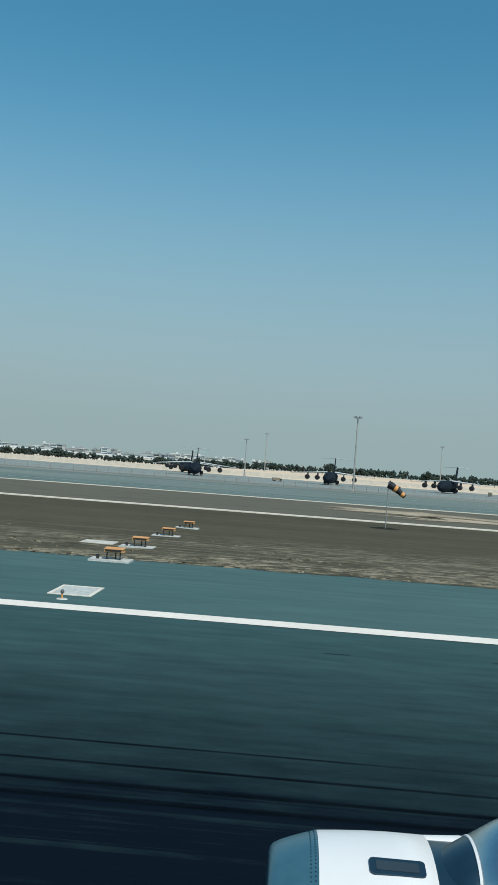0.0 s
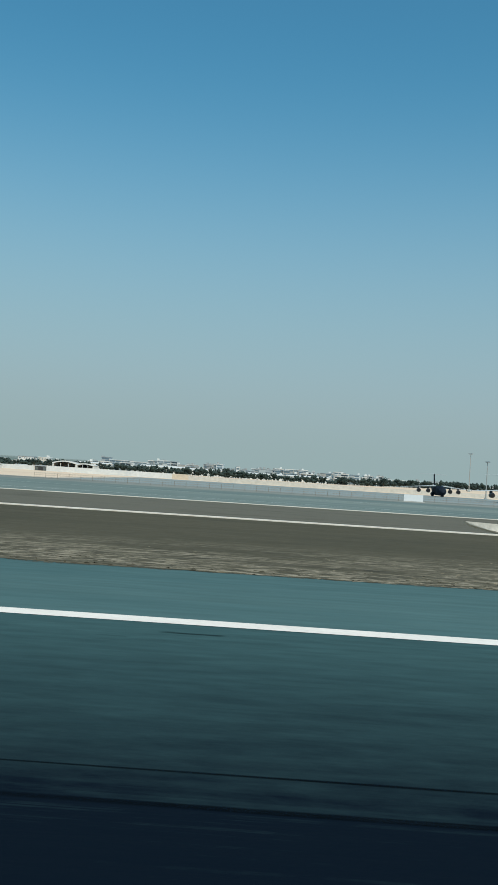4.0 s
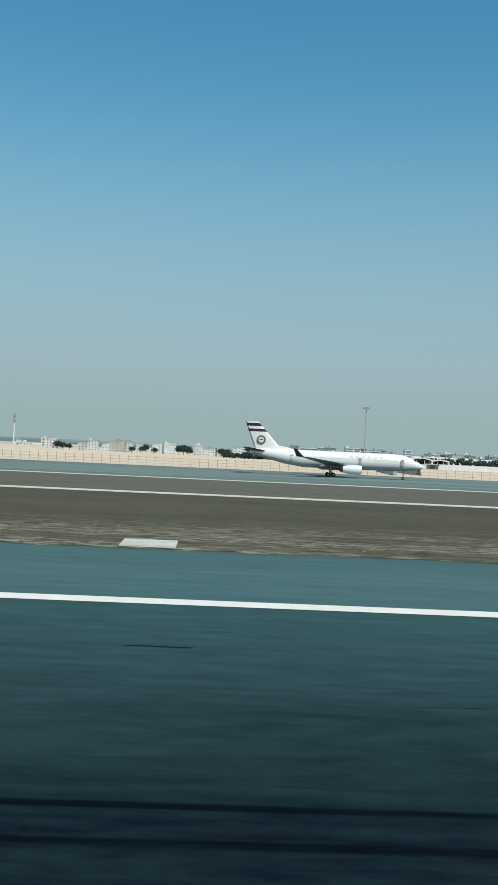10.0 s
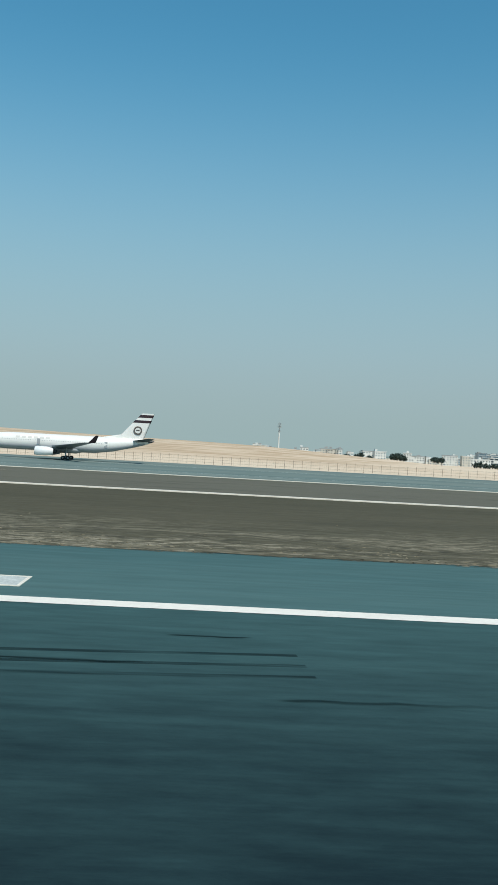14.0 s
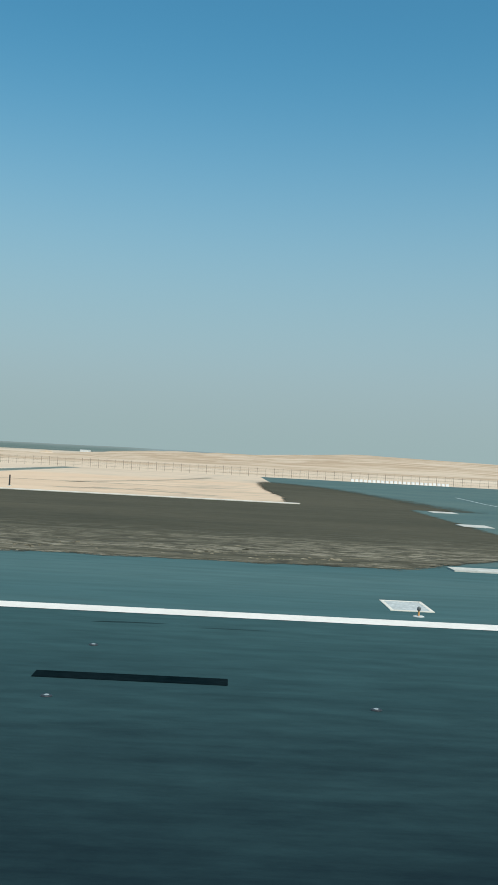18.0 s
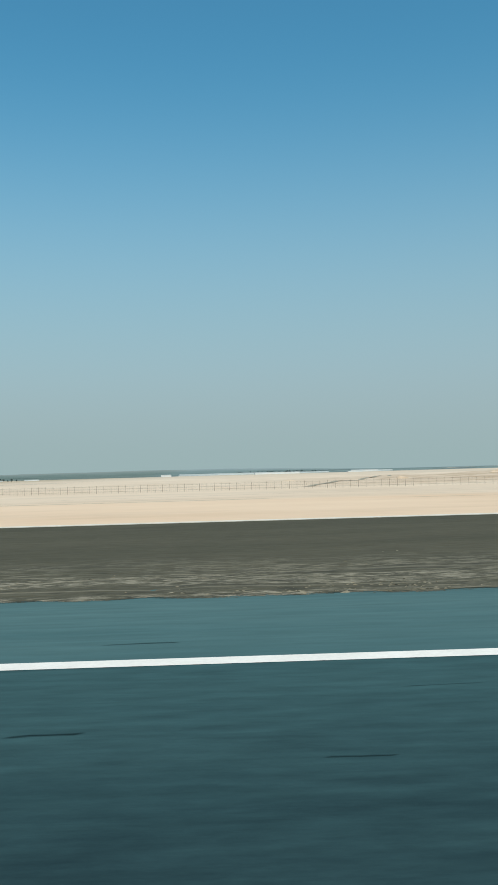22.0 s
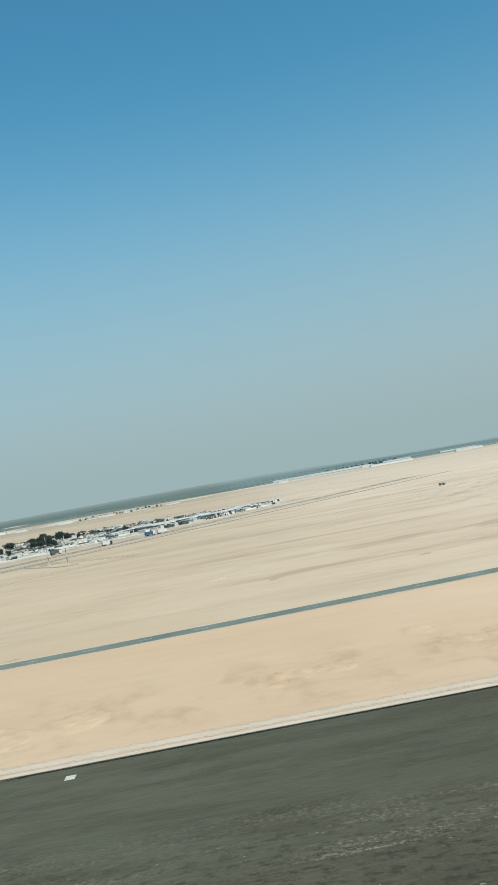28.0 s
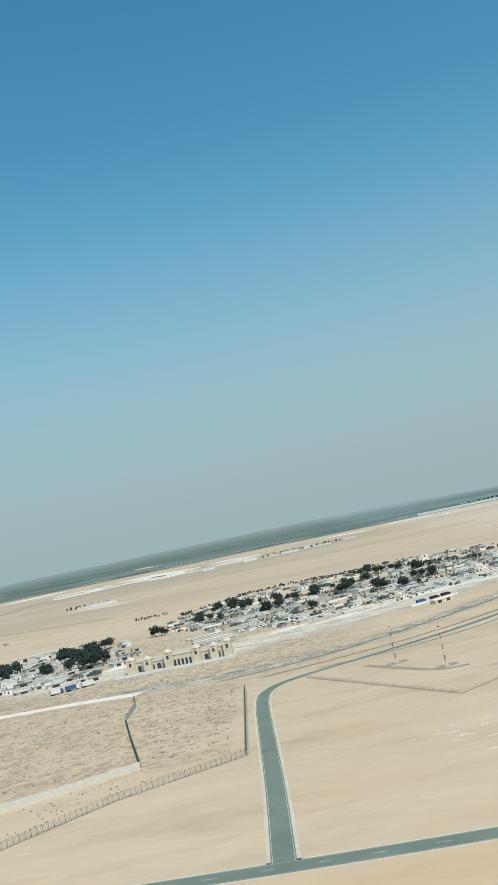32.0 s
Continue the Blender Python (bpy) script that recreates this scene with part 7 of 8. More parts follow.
for x, y in ((-2355, 570), (-2379, 615), (-2164, 727), (-2188, 784)):
    pole(x, y, 22.5, "tall red and white banded pole on a concrete footing")
    ribbon("pole_hardstand", [(x - 9, y - 4), (x + 9, y + 5)], 11, 0.01, OLIVE, step=4, soft=True)
ribbon("compound_track", bend([(-2398, 630), (-2390, 614), (-2376, 588), (-2361, 562), (-2350, 560), (-2343, 560)], 2), 8, 0.0, OLIVE, step=4, soft=True)
ribbon("compound_track", bend([(-2212, 800), (-2200, 776), (-2182, 746), (-2168, 720), (-2154, 716)], 2), 8, 0.0, OLIVE, step=4, soft=True)


def low_fence(points, gap, h, label, material=WIRE, base=True):
    t = anchor("compound_fence", label, "fence", "fences round the compounds")
    pts = outline(points, gap)
    post = Shape().tube((0, 0, -0.2), (0, 0, h), 0.08, 0.07, 5).mesh("post", material)
    for x, y in pts[:290]:
        part_of("post", post, t, (x, y, land(x, y)))
    for f in (0.35, 0.7, 1.0):
        part("wire", Shape().loft([[(x, y - 0.025, land(x, y) + h * f - 0.05), (x, y + 0.025, land(x, y) + h * f - 0.05), (x, y, land(x, y) + h * f)] for x, y in pts], False), material, t)
    net = Shape()
    for x, y in outline(points, 0.7):
        z = land(x, y)
        net.add([(x - 0.03, y, z), (x + 0.03, y, z), (x + 0.03, y, z + h * 0.97), (x - 0.03, y, z + h * 0.97)], [(0, 1, 2, 3)])
    tagged(part("netting", net, material, t), kind="stuff")
    if base:
        part("footing", ribbon_shape(points, 3.4, -0.006, 0, 12, None, True), soft_of(OLIVE), t)


low_fence([(-2438, 634), (-2362, 486), (-2212, 612), (-2105, 695)], 4.0, 1.5, "low wire fence round the approach poles", TRACK)
low_fence([(-2204, 806), (-2108, 690)], 5.0, 1.5, "low wire fence round the far approach poles", TRACK)
low_fence([(-2640, 330), (-2562, 376), (-2525, 414), (-2469, 448.7), (-2477, 640)], 2.6, 3.2, "dark green wire boundary fence beside the gate road", NET)


# ---- grey panel wall ----
def panel_wall(points, gap, h, label, material):
    t = anchor("panel_wall", label, "wall", "walls of the empty plots")
    pts = outline(points, gap)
    for (x0, y0), (x1, y1) in zip(pts, pts[1:]):
        d = math.hypot(x1 - x0, y1 - y0)
        a = math.degrees(math.atan2(y1 - y0, x1 - x0))
        m = pose((x0 + x1) / 2, (y0 + y1) / 2, land(x0, y0), 0, 0, a)
        part("panel", Shape().box(-d / 2 + 0.06, d / 2 - 0.06, -0.12, 0.12, -0.3, h, m), material, t)
        part("pier", Shape().box(-d / 2 - 0.18, -d / 2 + 0.18, -0.2, 0.2, -0.3, h + 0.25, m), material, t)


panel_wall([(-2660, 392), (-2580, 436), (-2550, 450), (-2521, 466)], 5.0, 3.4, "pale grey concrete panel wall round an empty plot", SLAB)
panel_wall([(-2521, 468), (-2536.5, 538), (-2551, 607), (-2552, 655), (-2560.5, 702)], 6.0, 3.4, "dark grey panel wall across an empty plot", ROOF)
ribbon("white_track", [(-2760, 752), (-2670, 738), (-2615, 729), (-2558, 712)], 15, 0.03, WHITESAND, step=12)


# ---- the arcaded villa ----
def villa(x, y, rz):
    t = anchor("arcaded_villa", "large sand-coloured villa with arcades, towers and a low white wall", "villa", m=pose(x, y, land(x, y), 0, 0, rz))
    def block(cx, w, d, h, arches, depth=0.0):
        b = part("wing", Shape().box(cx - w / 2, cx + w / 2, -d / 2 + depth, d / 2 + depth, -0.5, h), BEIGE, t)
        part("cornice", Shape().box(cx - w / 2 - 0.5, cx + w / 2 + 0.5, -d / 2 - 0.5 + depth, d / 2 + 0.5 + depth, h, h + 0.7), CONCRETE, b)
        part("roof_screen", Shape().box(cx - w * 0.3, cx + w * 0.3, -d * 0.1 + depth, d * 0.3 + depth, h + 0.7, h + 2.0), BEIGE, b)
        for i in range(arches):
            ax = cx - w / 2 + w * (i + 0.5) / arches
            ww = w / arches * 0.3
            sh = Shape()
            prof = [(-ww, 0.3), (ww, 0.3), (ww, h * 0.5)] + [(ww * math.cos(a), h * 0.5 + ww * math.sin(a)) for a in (0.5, 1.0, 1.57, 2.14, 2.64)] + [(-ww, h * 0.5)]
            sh.loft([[(ax + u, -d / 2 + depth - 0.06, v) for u, v in prof], [(ax + u, -d / 2 + depth + 0.1, v) for u, v in prof]], False)
            part("arch", sh, GLASS, b, "dark arched opening")
        return b
    def turret(cx, h, w=7.0, depth=-1.0):
        b = part("turret", Shape().box(cx - w / 2, cx + w / 2, -w / 2 - 8 + depth, w / 2 - 8 + depth, -0.5, h), BEIGE, t)
        part("turret_roof", Shape().body([(0, 0, 0, w * 0.62, w * 0.62), (1.6, 0, 0, w * 0.45, w * 0.45), (3.0, 0, 0, w * 0.1, w * 0.1)], 12, pose(cx, -8 + depth, h, 0, -90, 0)), BEIGE, b)
        part("turret_window", Shape().box(cx - 1, cx + 1, -w / 2 - 8.06 + depth, -w / 2 - 7.9 + depth, h * 0.55, h * 0.8), GLASS, b)
    block(-34, 16, 18, 8.5, 3)
    block(-17, 18, 16, 7.0, 3)
    block(5, 24, 20, 9.5, 7, -2)
    block(25, 16, 16, 7.5, 3)
    block(39, 12, 18, 9.0, 2)
    for cx, h in ((-41, 11.5), (-26, 10), (-7.5, 12.5), (17.5, 12), (33, 11), (45, 13)):
        turret(cx, h)
    part("terrace", Shape().box(-48, 50, -20, 14, -0.6, 0.2), CONCRETE, t)
    for i in range(22):
        part("wall_panel", Shape().box(-52 + 4.8 * i, -52.6 + 4.8 * (i + 1), -26.3, -26.0, -0.5, 1.7), OFFICE, t)


villa(-2541, 842, -7)

# ---- the village ----
HOUSES = []
for k, (w, d, h, wall, roof) in enumerate(((9, 8, 3.4, OFFICE, ROOF), (14, 7, 3.0, OFFICE, TIN), (20, 8, 3.0, OFFICE, CONCRETE), (9, 7, 2.8, GREYCONC, DARKROOF), (11, 10, 5.5, OFFICE, CONCRETE), (26, 7, 2.6, CONCRETE, CONCRETE), (10, 8, 3, DARKROOF, DARKROOF), (12, 8, 3.2, OFFICE, CONCRETE))):
    wl = Shape().box(-w / 2, w / 2, -d / 2, d / 2, -0.5, h).mesh("wall", wall)
    rf = Shape().box(-w / 2 - 0.3, w / 2 + 0.3, -d / 2 - 0.3, d / 2 + 0.3, h, h + 0.35).box(-w * 0.2, w * 0.1, -d * 0.2, d * 0.2, h + 0.35, h + 1.3).mesh("roof", roof)
    dr = Shape().box(-0.6, 0.6, -d / 2 - 0.06, -d / 2 + 0.05, 0, 2.1).mesh("door", DARKMETAL)
    wn = Shape().box(-0.7, 0.7, -d / 2 - 0.06, -d / 2 + 0.05, 1.2, 2.2).mesh("window", GLASS)
    HOUSES.append((wl, rf, dr, wn, w))
HOUSE_LABELS = ["white flat-roofed house with a roof tank", "long white shed with a tin roof", "long white shed with a pale flat roof", "grey hut under a dark tarpaulin", "two-storey white house with a flat roof",
                "long concrete stable with a pale roof", "dark patched hut under a tarpaulin", "white flat-roofed house with a small door"]


def house(x, y, k, rz, group):
    wl, rf, dr, wn, w = HOUSES[k]
    t = anchor("house", HOUSE_LABELS[k], "house", group, pose(x, y, land(x, y), 0, 0, rz))
    part_of("wall", wl, t)
    part_of("roof", rf, t)
    part_of("door", dr, t, (w * 0.12, 0, 0))
    part_of("window", wn, t, (-w * 0.25, 0, 0))


rv = random.Random(11)


def inside(x, y, poly):
    c = False
    for (x0, y0), (x1, y1) in zip(poly, poly[1:] + poly[:1]):
        if (y0 > y) != (y1 > y) and x < (x1 - x0) * (y - y0) / (y1 - y0) + x0:
            c = not c
    return c


VILLAGE = [(-2460, 960), (-2330, 985), (-2230, 1040), (-2120, 1120), (-2010, 1230), (-1960, 1330), (-2010, 1420), (-2180, 1620), (-2300, 1660), (-2420, 1560), (-2560, 1480), (-2620, 1250), (-2560, 1100)]
HAMLET = [(-2600, 840), (-2690, 850), (-2790, 900), (-2860, 1000), (-2840, 1150), (-2700, 1230), (-2620, 1100), (-2590, 930)]


def scatter(poly, n, tries=9000, near=15.0):
    xs, ys = [p[0] for p in poly], [p[1] for p in poly]
    out = []
    for _ in range(tries):
        x, y = rv.uniform(min(xs), max(xs)), rv.uniform(min(ys), max(ys))
        if inside(x, y, poly) and all((x - a) ** 2 + (y - b) ** 2 > near * near for a, b in out):
            out.append((x, y))
            if len(out) == n:
                break
    return out


for x, y in scatter(VILLAGE, 205, 14000, 13.0):
    house(x, y, rv.choice((0, 1, 1, 2, 2, 3, 3, 5, 5, 6, 7)), rv.choice((38, 42, 46, 40, 134)) + rv.uniform(-6, 6), "houses of the village")
for x, y in scatter(HAMLET, 92, near=11.5):
    house(x, y, rv.choice((0, 1, 3, 4, 6, 7, 7)), rv.uniform(0, 180), "houses of the hamlet")
for x, y in scatter(HAMLET, 64, 9000, 12.0):
    shed(x, y, rv.uniform(7, 17), rv.uniform(5, 8), rv.uniform(2.2, 3.2), "low grey hut of the hamlet under a patched roof", rv.choice((GREYCONC, CONCRETE, BEIGE)), rv.choice((GREYCONC, CONCRETE, ROOF, DARKROOF, TIN)), "huts of the hamlet", rv.uniform(15, 45), doors=1, name="hut")
shed(-2748, 1185, 78, 12, 5.0, "long sand-coloured hall behind the hamlet", BEIGE, CONCRETE, "", 12, doors=7, name="hall")
# dark clumps of shade trees
for cx, cy, n, w in ((-2440, 1272, 6, 22), (-2405, 1255, 4, 16), (-2375, 1239, 6, 20), (-2328, 1172, 6, 18), (-2322, 1461, 5, 25), (-2289, 1444, 5, 25), (-2609, 1151, 4, 16), (-2556, 1210, 4, 30), (-2500, 1300, 5, 40),
                     (-2370, 1330, 6, 40), (-2270, 1240, 5, 30), (-2250, 1340, 4, 30), (-2416, 1090, 2, 6), (-2530, 1330, 6, 34), (-2470, 1200, 4, 22), (-2300, 1120, 3, 14)):
    for k in range(n):
        tree(cx + rv.gauss(0, w * 0.45), cy + rv.gauss(0, w * 0.5), 0.9 + 0.8 * rv.random(), "shade trees of the village", "large dark shade tree between the houses")
for cx, cy, n, w in ((-2669, 1120, 5, 14), (-2651, 1020, 6, 10), (-2690, 1080, 6, 14), (-2740, 1003, 5, 12), (-2640, 965, 4, 10), (-2790, 960, 3, 14), (-2700, 960, 4, 20)):
    for k in range(n):
        tree(cx + rv.gauss(0, w), cy + rv.gauss(0, w), 1.1 + 0.9 * rv.random(), "shade trees of the hamlet", "large dark shade tree among the huts")
hedge("scrub_belt", [(-2600, 1385), (-2551, 1477), (-2510, 1570), (-2440, 1600), (-2330, 1560), (-2230, 1440), (-2170, 1330)], 3.4, 4.2, 16, 23, "dusty belt of scrub behind the village", None, 1.3)
# shrubs and junk between the houses, past counting
bushes = Shape()
for x, y in scatter(VILLAGE, 420, 20000, 6.0):
    for _ in range(rv.choice((3, 5, 8))):
        c, q = Vector((x + rv.gauss(0, 4), y + rv.gauss(0, 4), land(x, y) + rv.uniform(0.6, 2.2))), rv.uniform(0.8, 2.0)
        o = [c + Vector(v) * q * rv.uniform(0.6, 1.2) for v in ((1, 0, 0), (-1, 0, 0), (0, 1, 0), (0, -1, 0), (0, 0, 0.9), (0, 0, -1))]
        bushes.add(o, [(0, 2, 4), (2, 1, 4), (1, 3, 4), (3, 0, 4), (2, 0, 5), (1, 2, 5), (3, 1, 5), (0, 3, 5)])
tagged(bushes.thing("village_shrubs", VILLAGELEAF), "dusty grey-green shrubs between the village houses", "shrubs", kind="stuff")
# long yard walls and dark awnings between the houses
for k, (x, y) in enumerate(scatter(VILLAGE, 84, 9000, 26.0)):
    a, l = radians(24 + rv.uniform(-9, 12)), rv.uniform(18, 38)
    if k % 2:
        long_wall([(x, y), (x + l * math.cos(a), y + l * math.sin(a))], 2.0, KERB, "long white yard wall of the village")
    else:
        shed(x, y, l * 0.5, 6, 2.6, "dark awning over a village yard", rv.choice((GREYCONC, ROOF, DARKROOF)), DARKROOF if k % 4 else ROOF, "awnings of the village", math.degrees(a), doors=0, name="awning")
# rows of animal pens: long low roofs side by side
AX, AY = math.cos(radians(24)), math.sin(radians(24))
for j in range(9):
    for i in range(9):
        x, y = -2505 + 47 * i * AX - 4 * j + rv.uniform(-4, 4), 925 + 47 * i * AY + 15 * j + rv.uniform(-2, 2)
        if rv.random() < 0.84 and (j > 1 or i > 1):
            shed(x, y, 40 + rv.uniform(-8, 4), 4.5, 1.5, "long low animal pen with a pale roof", rv.choice((CONCRETE, GREYCONC, OFFICE)), rv.choice((CONCRETE, CONCRETE, TIN, WHITESAND)), "rows of animal pens", 24.0, doors=0, name="animal_pen")
for i in range(13):
    for k in range(5):
        x, y = -2190 + 16 * i + 9 * k + rv.uniform(-3, 3), 1165 + 14 * i + 26 * k
        if rv.random() < 0.85:
            shed(x, y, 21, 9, 3.4, "covered stall in a long market row", rv.choice((ROOF, OFFICE, DARKROOF)), rv.choice((TIN, TIN, OFFICE, DARKROOF)), "market stalls beside the desert road", 41.0, doors=2, name="market_stall")
for x, y, c, b in ((-2304, 923, BLUE, MAROON), (-2318, 915, BLUE, BLUE), (-2292, 931, MAROON, MAROON), (-2120, 1005, OFFICE, BLUE), (-2108, 1016, OFFICE, OFFICE), (-2630, 812, OFFICE, BLUE), (-2618, 818, OFFICE, OFFICE), (-2642, 806, BLUE, OFFICE), (-2160, 960, DARKMETAL, OFFICE), (-2210, 955, OFFICE, DARKROOF)):
    truck(x, y, 38, c, b, "parked truck with a long coloured body" if b in (MAROON, BLUE) else "parked pale truck with a long body", 1.25)
for x, y, w in ((-2250, 716, 16), (-2236, 722, 9), (-2231, 708, 8), (-2302, 898, 22)):
    shed(x, y, w, 7, 3.2, "sand-coloured roadside hut with a pale roof", BEIGE, WHITESAND, "huts beside the gate road", 35, doors=2)
long_wall([(-2330, 905), (-2280, 935)], 2.0, OFFICE, "low white wall beside the trucks")
long_wall([(-2500, 878), (-2478, 915), (-2455, 935)], 1.8, BEIGE, "low sand-coloured wall beside the villa")
ribbon("village_front", bend([(-2760, 905), (-2640, 860), (-2520, 862), (-2420, 900), (-2300, 975), (-2180, 1090), (-2060, 1230), (-1950, 1400)], 3), 150, -0.012, PALEYARD, step=18, soft=True)
ribbon("village_yard", bend([(-2560, 1150), (-2440, 1200), (-2300, 1260), (-2150, 1330), (-2010, 1390)], 2), 240, -0.008, VERGE, step=20, soft=True)
for k in range(34):
    u = k / 33
    blotch("village_ground", -2600 + 640 * u + rb.uniform(-25, 25), 905 + 330 * u * u + 60 * u + rb.uniform(-25, 30), rb.uniform(60, 140), rb.uniform(14, 40), 0.0 + 0.0012 * k, (PALESAND, WHITESAND, PALEYARD)[k % 3], rb.random() * 50, 24)

# ---- far sheds, plots and green belts on the plain ----
for x, y, w, d in ((-2900, 3580, 420, 90), (-2640, 3780, 380, 70), (-3210, 3620, 380, 90), (-2760, 3350, 300, 80), (-2420, 3500, 260, 70), (-2980, 4300, 600, 160), (-2350, 4400, 500, 120), (-1850, 4500, 500, 120), (-1500, 4700, 700, 120), (-2600, 4900, 700, 140), (-3400, 4100, 500, 160)):
    blotch("pale_plot", x, y, w, d, 0.2, WHITESAND if w < 400 else PALESAND, x, 3)
for x, y, w in ((-2905, 3480, 260), (-2905, 3510, 260), (-2905, 3540, 260), (-2650, 3700, 230), (-2650, 3730, 230), (-2650, 3760, 230)):
    ribbon("greenhouse_row", [(x - w / 2, y), (x + w / 2, y + 20)], 11, 2.0, TIN, step=60)
# long pale greenhouse plots and tracks between them
for a, b, w in (((-2714, 3560), (-2545, 3470), 120), ((-2724, 3800), (-2549, 3640), 120), ((-2733, 4050), (-2554, 3850), 110), ((-3040, 3720), (-2800, 3420), 210), ((-3090, 4100), (-2822, 3700), 210),
                ((-3290, 3500), (-3085, 3610), 160), ((-3370, 3850), (-3130, 3850), 150), ((-3700, 4300), (-3500, 4500), 200), ((-2240, 4250), (-2060, 4100), 120), ((-1950, 4500), (-1750, 4420), 140)):
    ribbon("greenhouse_plot", [a, b], w, 0.4, WHITESAND, step=80)
ribbon("tan_plot", [(-2940, 2250), (-2801, 2149)], 90, 0.2, PALESAND, step=60)
for pts, w in (([(-3345, 3005), (-3330, 3300), (-3314, 3533)], 26), ([(-3200, 2700), (-2900, 2900), (-2550, 3050), (-2100, 3500)], 30), ([(-3300, 2150), (-3000, 1850), (-2750, 1700)], 9), ([(-2700, 2600), (-2300, 2500), (-1900, 2700)], 16)):
    ribbon("far_track", bend(pts, 2), w, 0.15, OLIVE, step=40)
for x, y, w in ((-1292, 4065, 120), (-1210, 4100, 50), (-1350, 4040, 60)):
    shed(x, y, w, 24, 7, "far white industrial shed on the plain", OFFICE, TIN, "far sheds on the plain", 6, doors=0)
shed(-1829.7, 920, 5, 4, 2.2, "small sand-coloured hut alone on the sand", OLIVE, ROOF, "", 20, name="hut")
for x, y in ((-1760.6, 797), (-1757, 802), (-1772, 792)):
    tree(x, y, 0.45, "bushes at the end of the paved plot", "round dark bush beside the paved plot")
hedge("scrub_belt", [(-2680, 1478), (-2633, 1492)], 3.0, 4.0, 9, 27, "small dusty belt of scrub outside the village")
hedge("scrub_belt", [(-2900, 1560), (-2960, 1520), (-3010, 1500)], 2.0, 3.0, 12, 28, "low dry scrub along a sandy bank")
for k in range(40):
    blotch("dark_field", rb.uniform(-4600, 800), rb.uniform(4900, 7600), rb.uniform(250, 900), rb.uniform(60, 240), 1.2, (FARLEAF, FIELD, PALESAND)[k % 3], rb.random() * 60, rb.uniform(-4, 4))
for i, (x, y, w) in enumerate(((-2905, 2330, 90), (-2880, 2300, 60), (-2560, 3300, 50), (-2480, 3340, 40), (-2420, 3320, 60), (-2350, 3400, 40), (-2300, 3360, 50), (-2840, 3500, 70), (-3150, 3560, 60), (-2200, 3500, 50), (-2700, 3250, 40), (-1480, 4980, 520), (-1640, 4900, 200), (-1010, 5350, 160), (-880, 4300, 120), (-940, 4200, 60), (-1300, 4600, 60), (-1750, 4050, 40), (-1240, 5600, 300), (-700, 5200, 200))):
    shed(x, y, w, 26, 4 + 2 * (i % 3), "far white industrial shed on the plain", OFFICE, TIN, "far sheds on the plain", rv.uniform(-8, 8), doors=0)
hedge("scrub_belt", [(-2520, 3330), (-2380, 3380), (-2240, 3420)], 9, 9, 20, 24, "dusty belt of trees among the far sheds")
hedge("scrub_belt", [(-2990, 2350), (-2860, 2290)], 8, 7, 12, 25, "dusty belt of trees beside a far farm")
hedge("scrub_belt", [(-1420, 5200), (-1000, 5450)], 9, 14, 30, 26, "dark trees behind the far long shed")
for x, y in scatter([(-2520, 660), (-2480, 650), (-2478, 460), (-2520, 480), (-2550, 690)], 40, near=6) + scatter([(-2660, 700), (-2560, 690), (-2525, 480), (-2660, 420)], 60, near=7):
    s = rv.uniform(0.25, 0.7)
    ob = Shape().body([(-s, 0, 0, s * 0.2, s * 0.2), (-s * 0.4, 0.1, 0.1, s * 0.7, s * 0.5), (s * 0.5, 0, 0.1, s * 0.6, s * 0.45), (s, 0, 0, s * 0.2, s * 0.15)], 6, None, False).thing("desert_bush", SCRUB)
    ob.matrix_basis = pose(x, y, land(x, y) + s * 0.25, 0, 0, rv.uniform(0, 360))
    tagged(ob, "small dry bush on the stony sand", "bush", "bushes of the empty plots")

# dry grass and clods along the pavement's edge, past counting
def grass_belt(name, material, n, seed, label, low, high, far):
    r = random.Random(seed)
    sh = Shape()
    got = 0
    while got < n:
        x = r.uniform(-2130, 60)
        if -388 < x < -283 or -1148 < x < -1034:
            continue
        wide = far * (2.2 if x < -1560 else 1.0)
        y = 44.6 + r.expovariate(1.0) * wide
        if y > 44.6 + 4 * wide or noise.noise((x * 0.035, y * 0.16, seed)) < r.uniform(-0.25, 0.35):
            continue
        got += 1
        q, h = r.uniform(0.06, 0.27), r.uniform(low, high)
        z = land(x, y)
        ring = [(x + 1.5 * q * (0.5 + 0.7 * r.random()) * math.cos(a), y + q * (0.5 + 0.7 * r.random()) * math.sin(a), z) for a in (0, 1.25, 2.5, 3.75, 5.0)]
        lean = [(x + r.uniform(-q, q) * 0.6, y + r.uniform(-q, q) * 0.4, z + h * r.uniform(0.7, 1.0)) for _ in range(2)]
        sh.add(ring + lean, [(0, 1, 5), (1, 2, 5), (2, 6, 5), (2, 3, 6), (3, 4, 6), (4, 0, 5), (4, 5, 6)])
    tagged(sh.thing(name, material), label, "grass", kind="stuff")


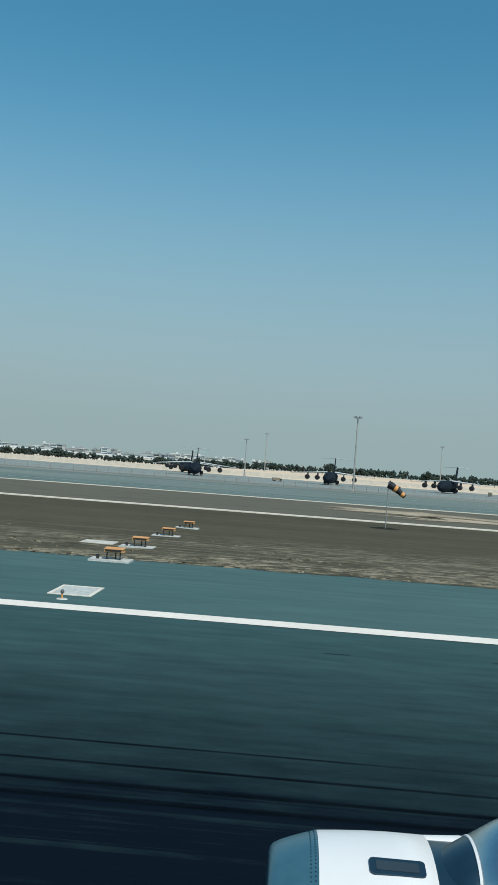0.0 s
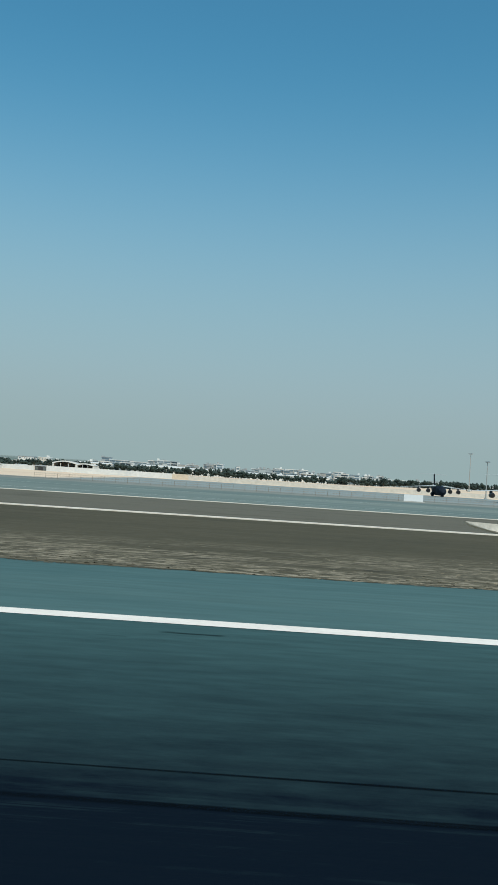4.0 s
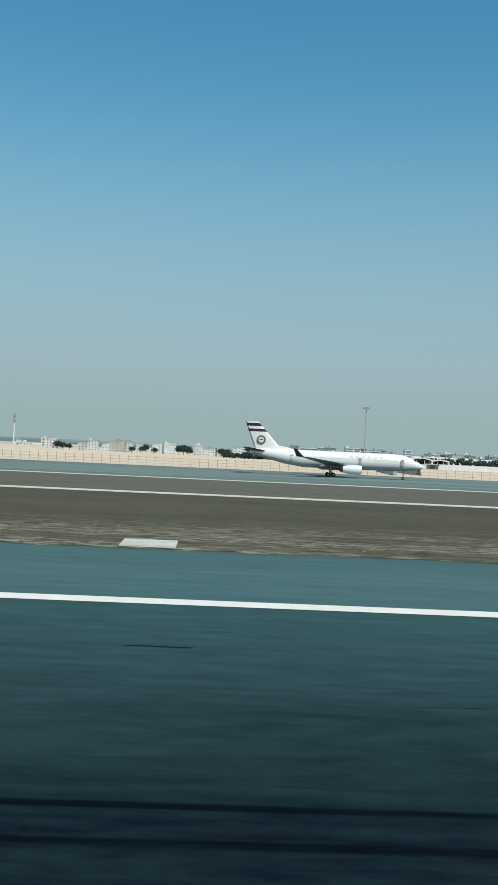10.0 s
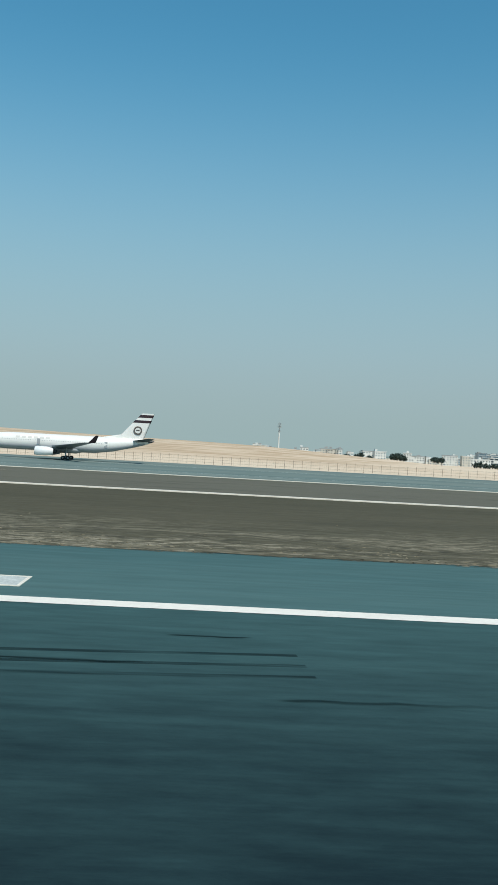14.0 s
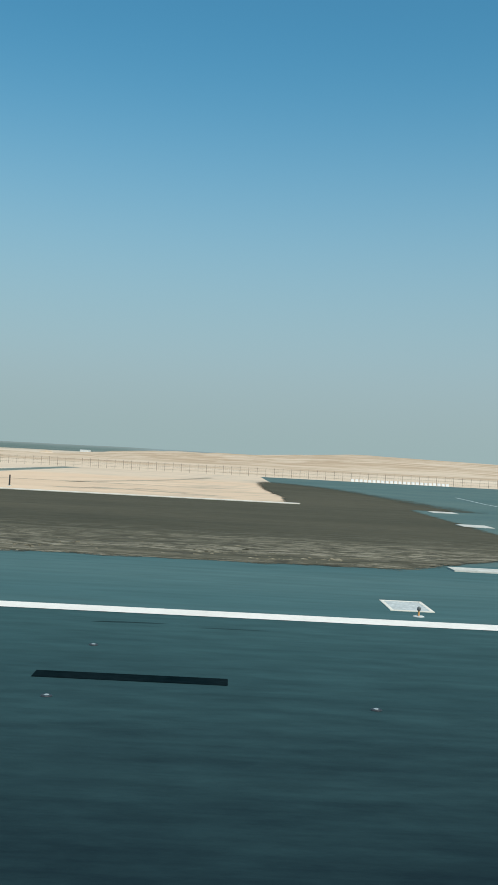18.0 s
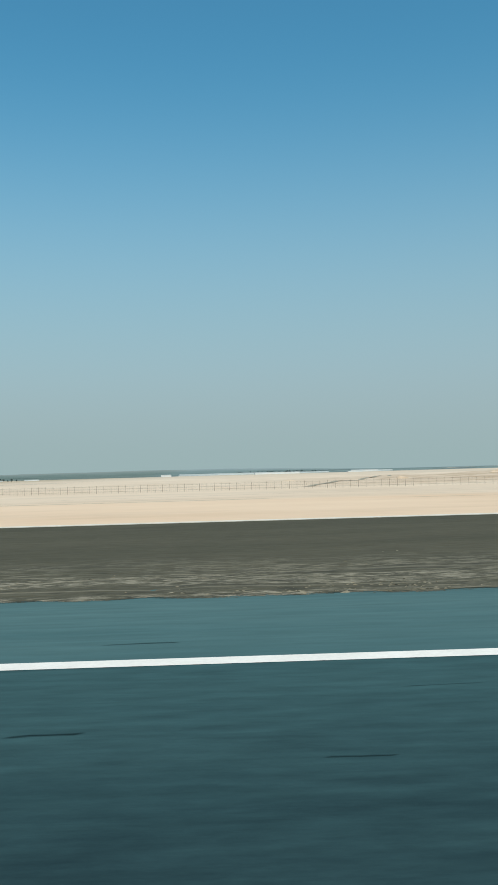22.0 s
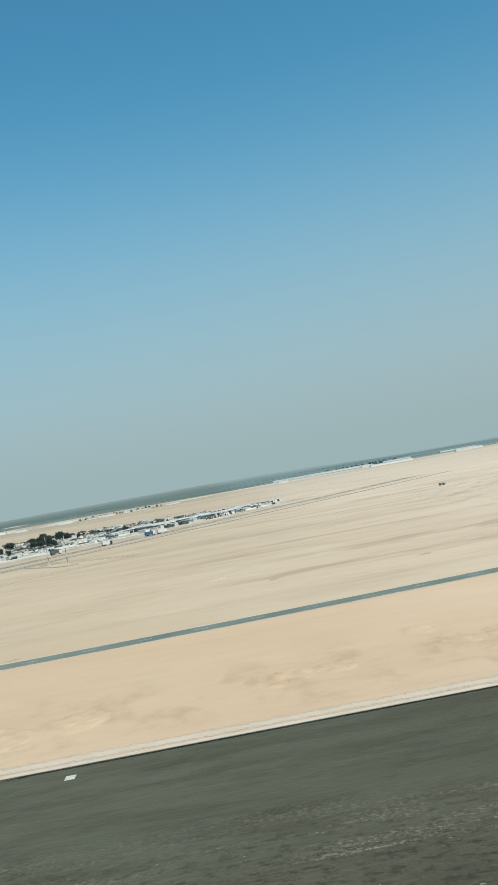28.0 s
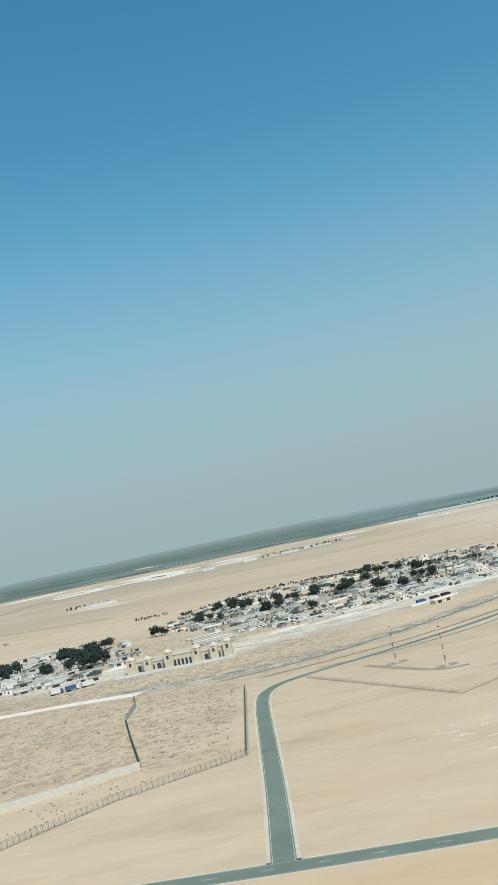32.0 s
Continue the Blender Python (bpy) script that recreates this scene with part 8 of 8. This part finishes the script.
STRAW = mk("dry_straw_grass", (0.14, 0.12, 0.076), (0.29, 0.25, 0.175), 2.0, 0.95, 0.25, 0.3, gloss=0.1)
CLOD = mk("dark_clods", (0.035, 0.033, 0.022), (0.075, 0.066, 0.043), 2.0, 0.95, 0.25, 0.3, gloss=0.1)
grass_belt("dry_grass", STRAW, 24000, 61, "pale dry grass tufts strewn along the runway's edge", 0.02, 0.1, 7.0)
grass_belt("soil_clods", CLOD, 9000, 62, "dark clods and weeds along the runway's edge", 0.03, 0.09, 5.5)

# low tufts on the stony plots and along the desert road, past counting
tufts = Shape()
for poly, n in (([(-2520, 660), (-2480, 650), (-2478, 460), (-2520, 480), (-2550, 690)], 150), ([(-2680, 705), (-2560, 690), (-2525, 480), (-2680, 410)], 330), ([(-2640, 345), (-2565, 388), (-2527, 424), (-2475, 456), (-2521, 462), (-2580, 432), (-2660, 388)], 130),
                ([(-2560, 730), (-2440, 700), (-2330, 772), (-2215, 888), (-2090, 1028), (-2075, 1050), (-2210, 920), (-2325, 808), (-2420, 742), (-2560, 765)], 420)):
    xs, ys = [p[0] for p in poly], [p[1] for p in poly]
    got = 0
    while got < n:
        x, y = rv.uniform(min(xs), max(xs)), rv.uniform(min(ys), max(ys))
        if not inside(x, y, poly) or noise.noise((x * 0.05, y * 0.05, 2.0)) < rv.uniform(-0.35, 0.25):
            continue
        got += 1
        q, h = rv.uniform(0.35, 1.1), rv.uniform(0.25, 0.75)
        z = land(x, y) - 0.03
        ring = [(x + q * (0.6 + 0.6 * rv.random()) * math.cos(a), y + q * (0.6 + 0.6 * rv.random()) * math.sin(a), z) for a in (0, 1.25, 2.5, 3.75, 5.0)]
        tufts.add(ring + [(x + rv.uniform(-0.2, 0.2), y + rv.uniform(-0.2, 0.2), z + h)], [(i, (i + 1) % 5, 5) for i in range(5)])
tagged(tufts.thing("scrub_tufts", SCRUB), "low dry tufts scattered over the stony sand", "scrub", kind="stuff")

# ---- drawn to the scale K ----
for ob in list(scene.objects):
    if ob.parent is None and ob.type in ('MESH', 'EMPTY'):
        ob.matrix_basis = Matrix.Scale(K, 4) @ ob.matrix_basis
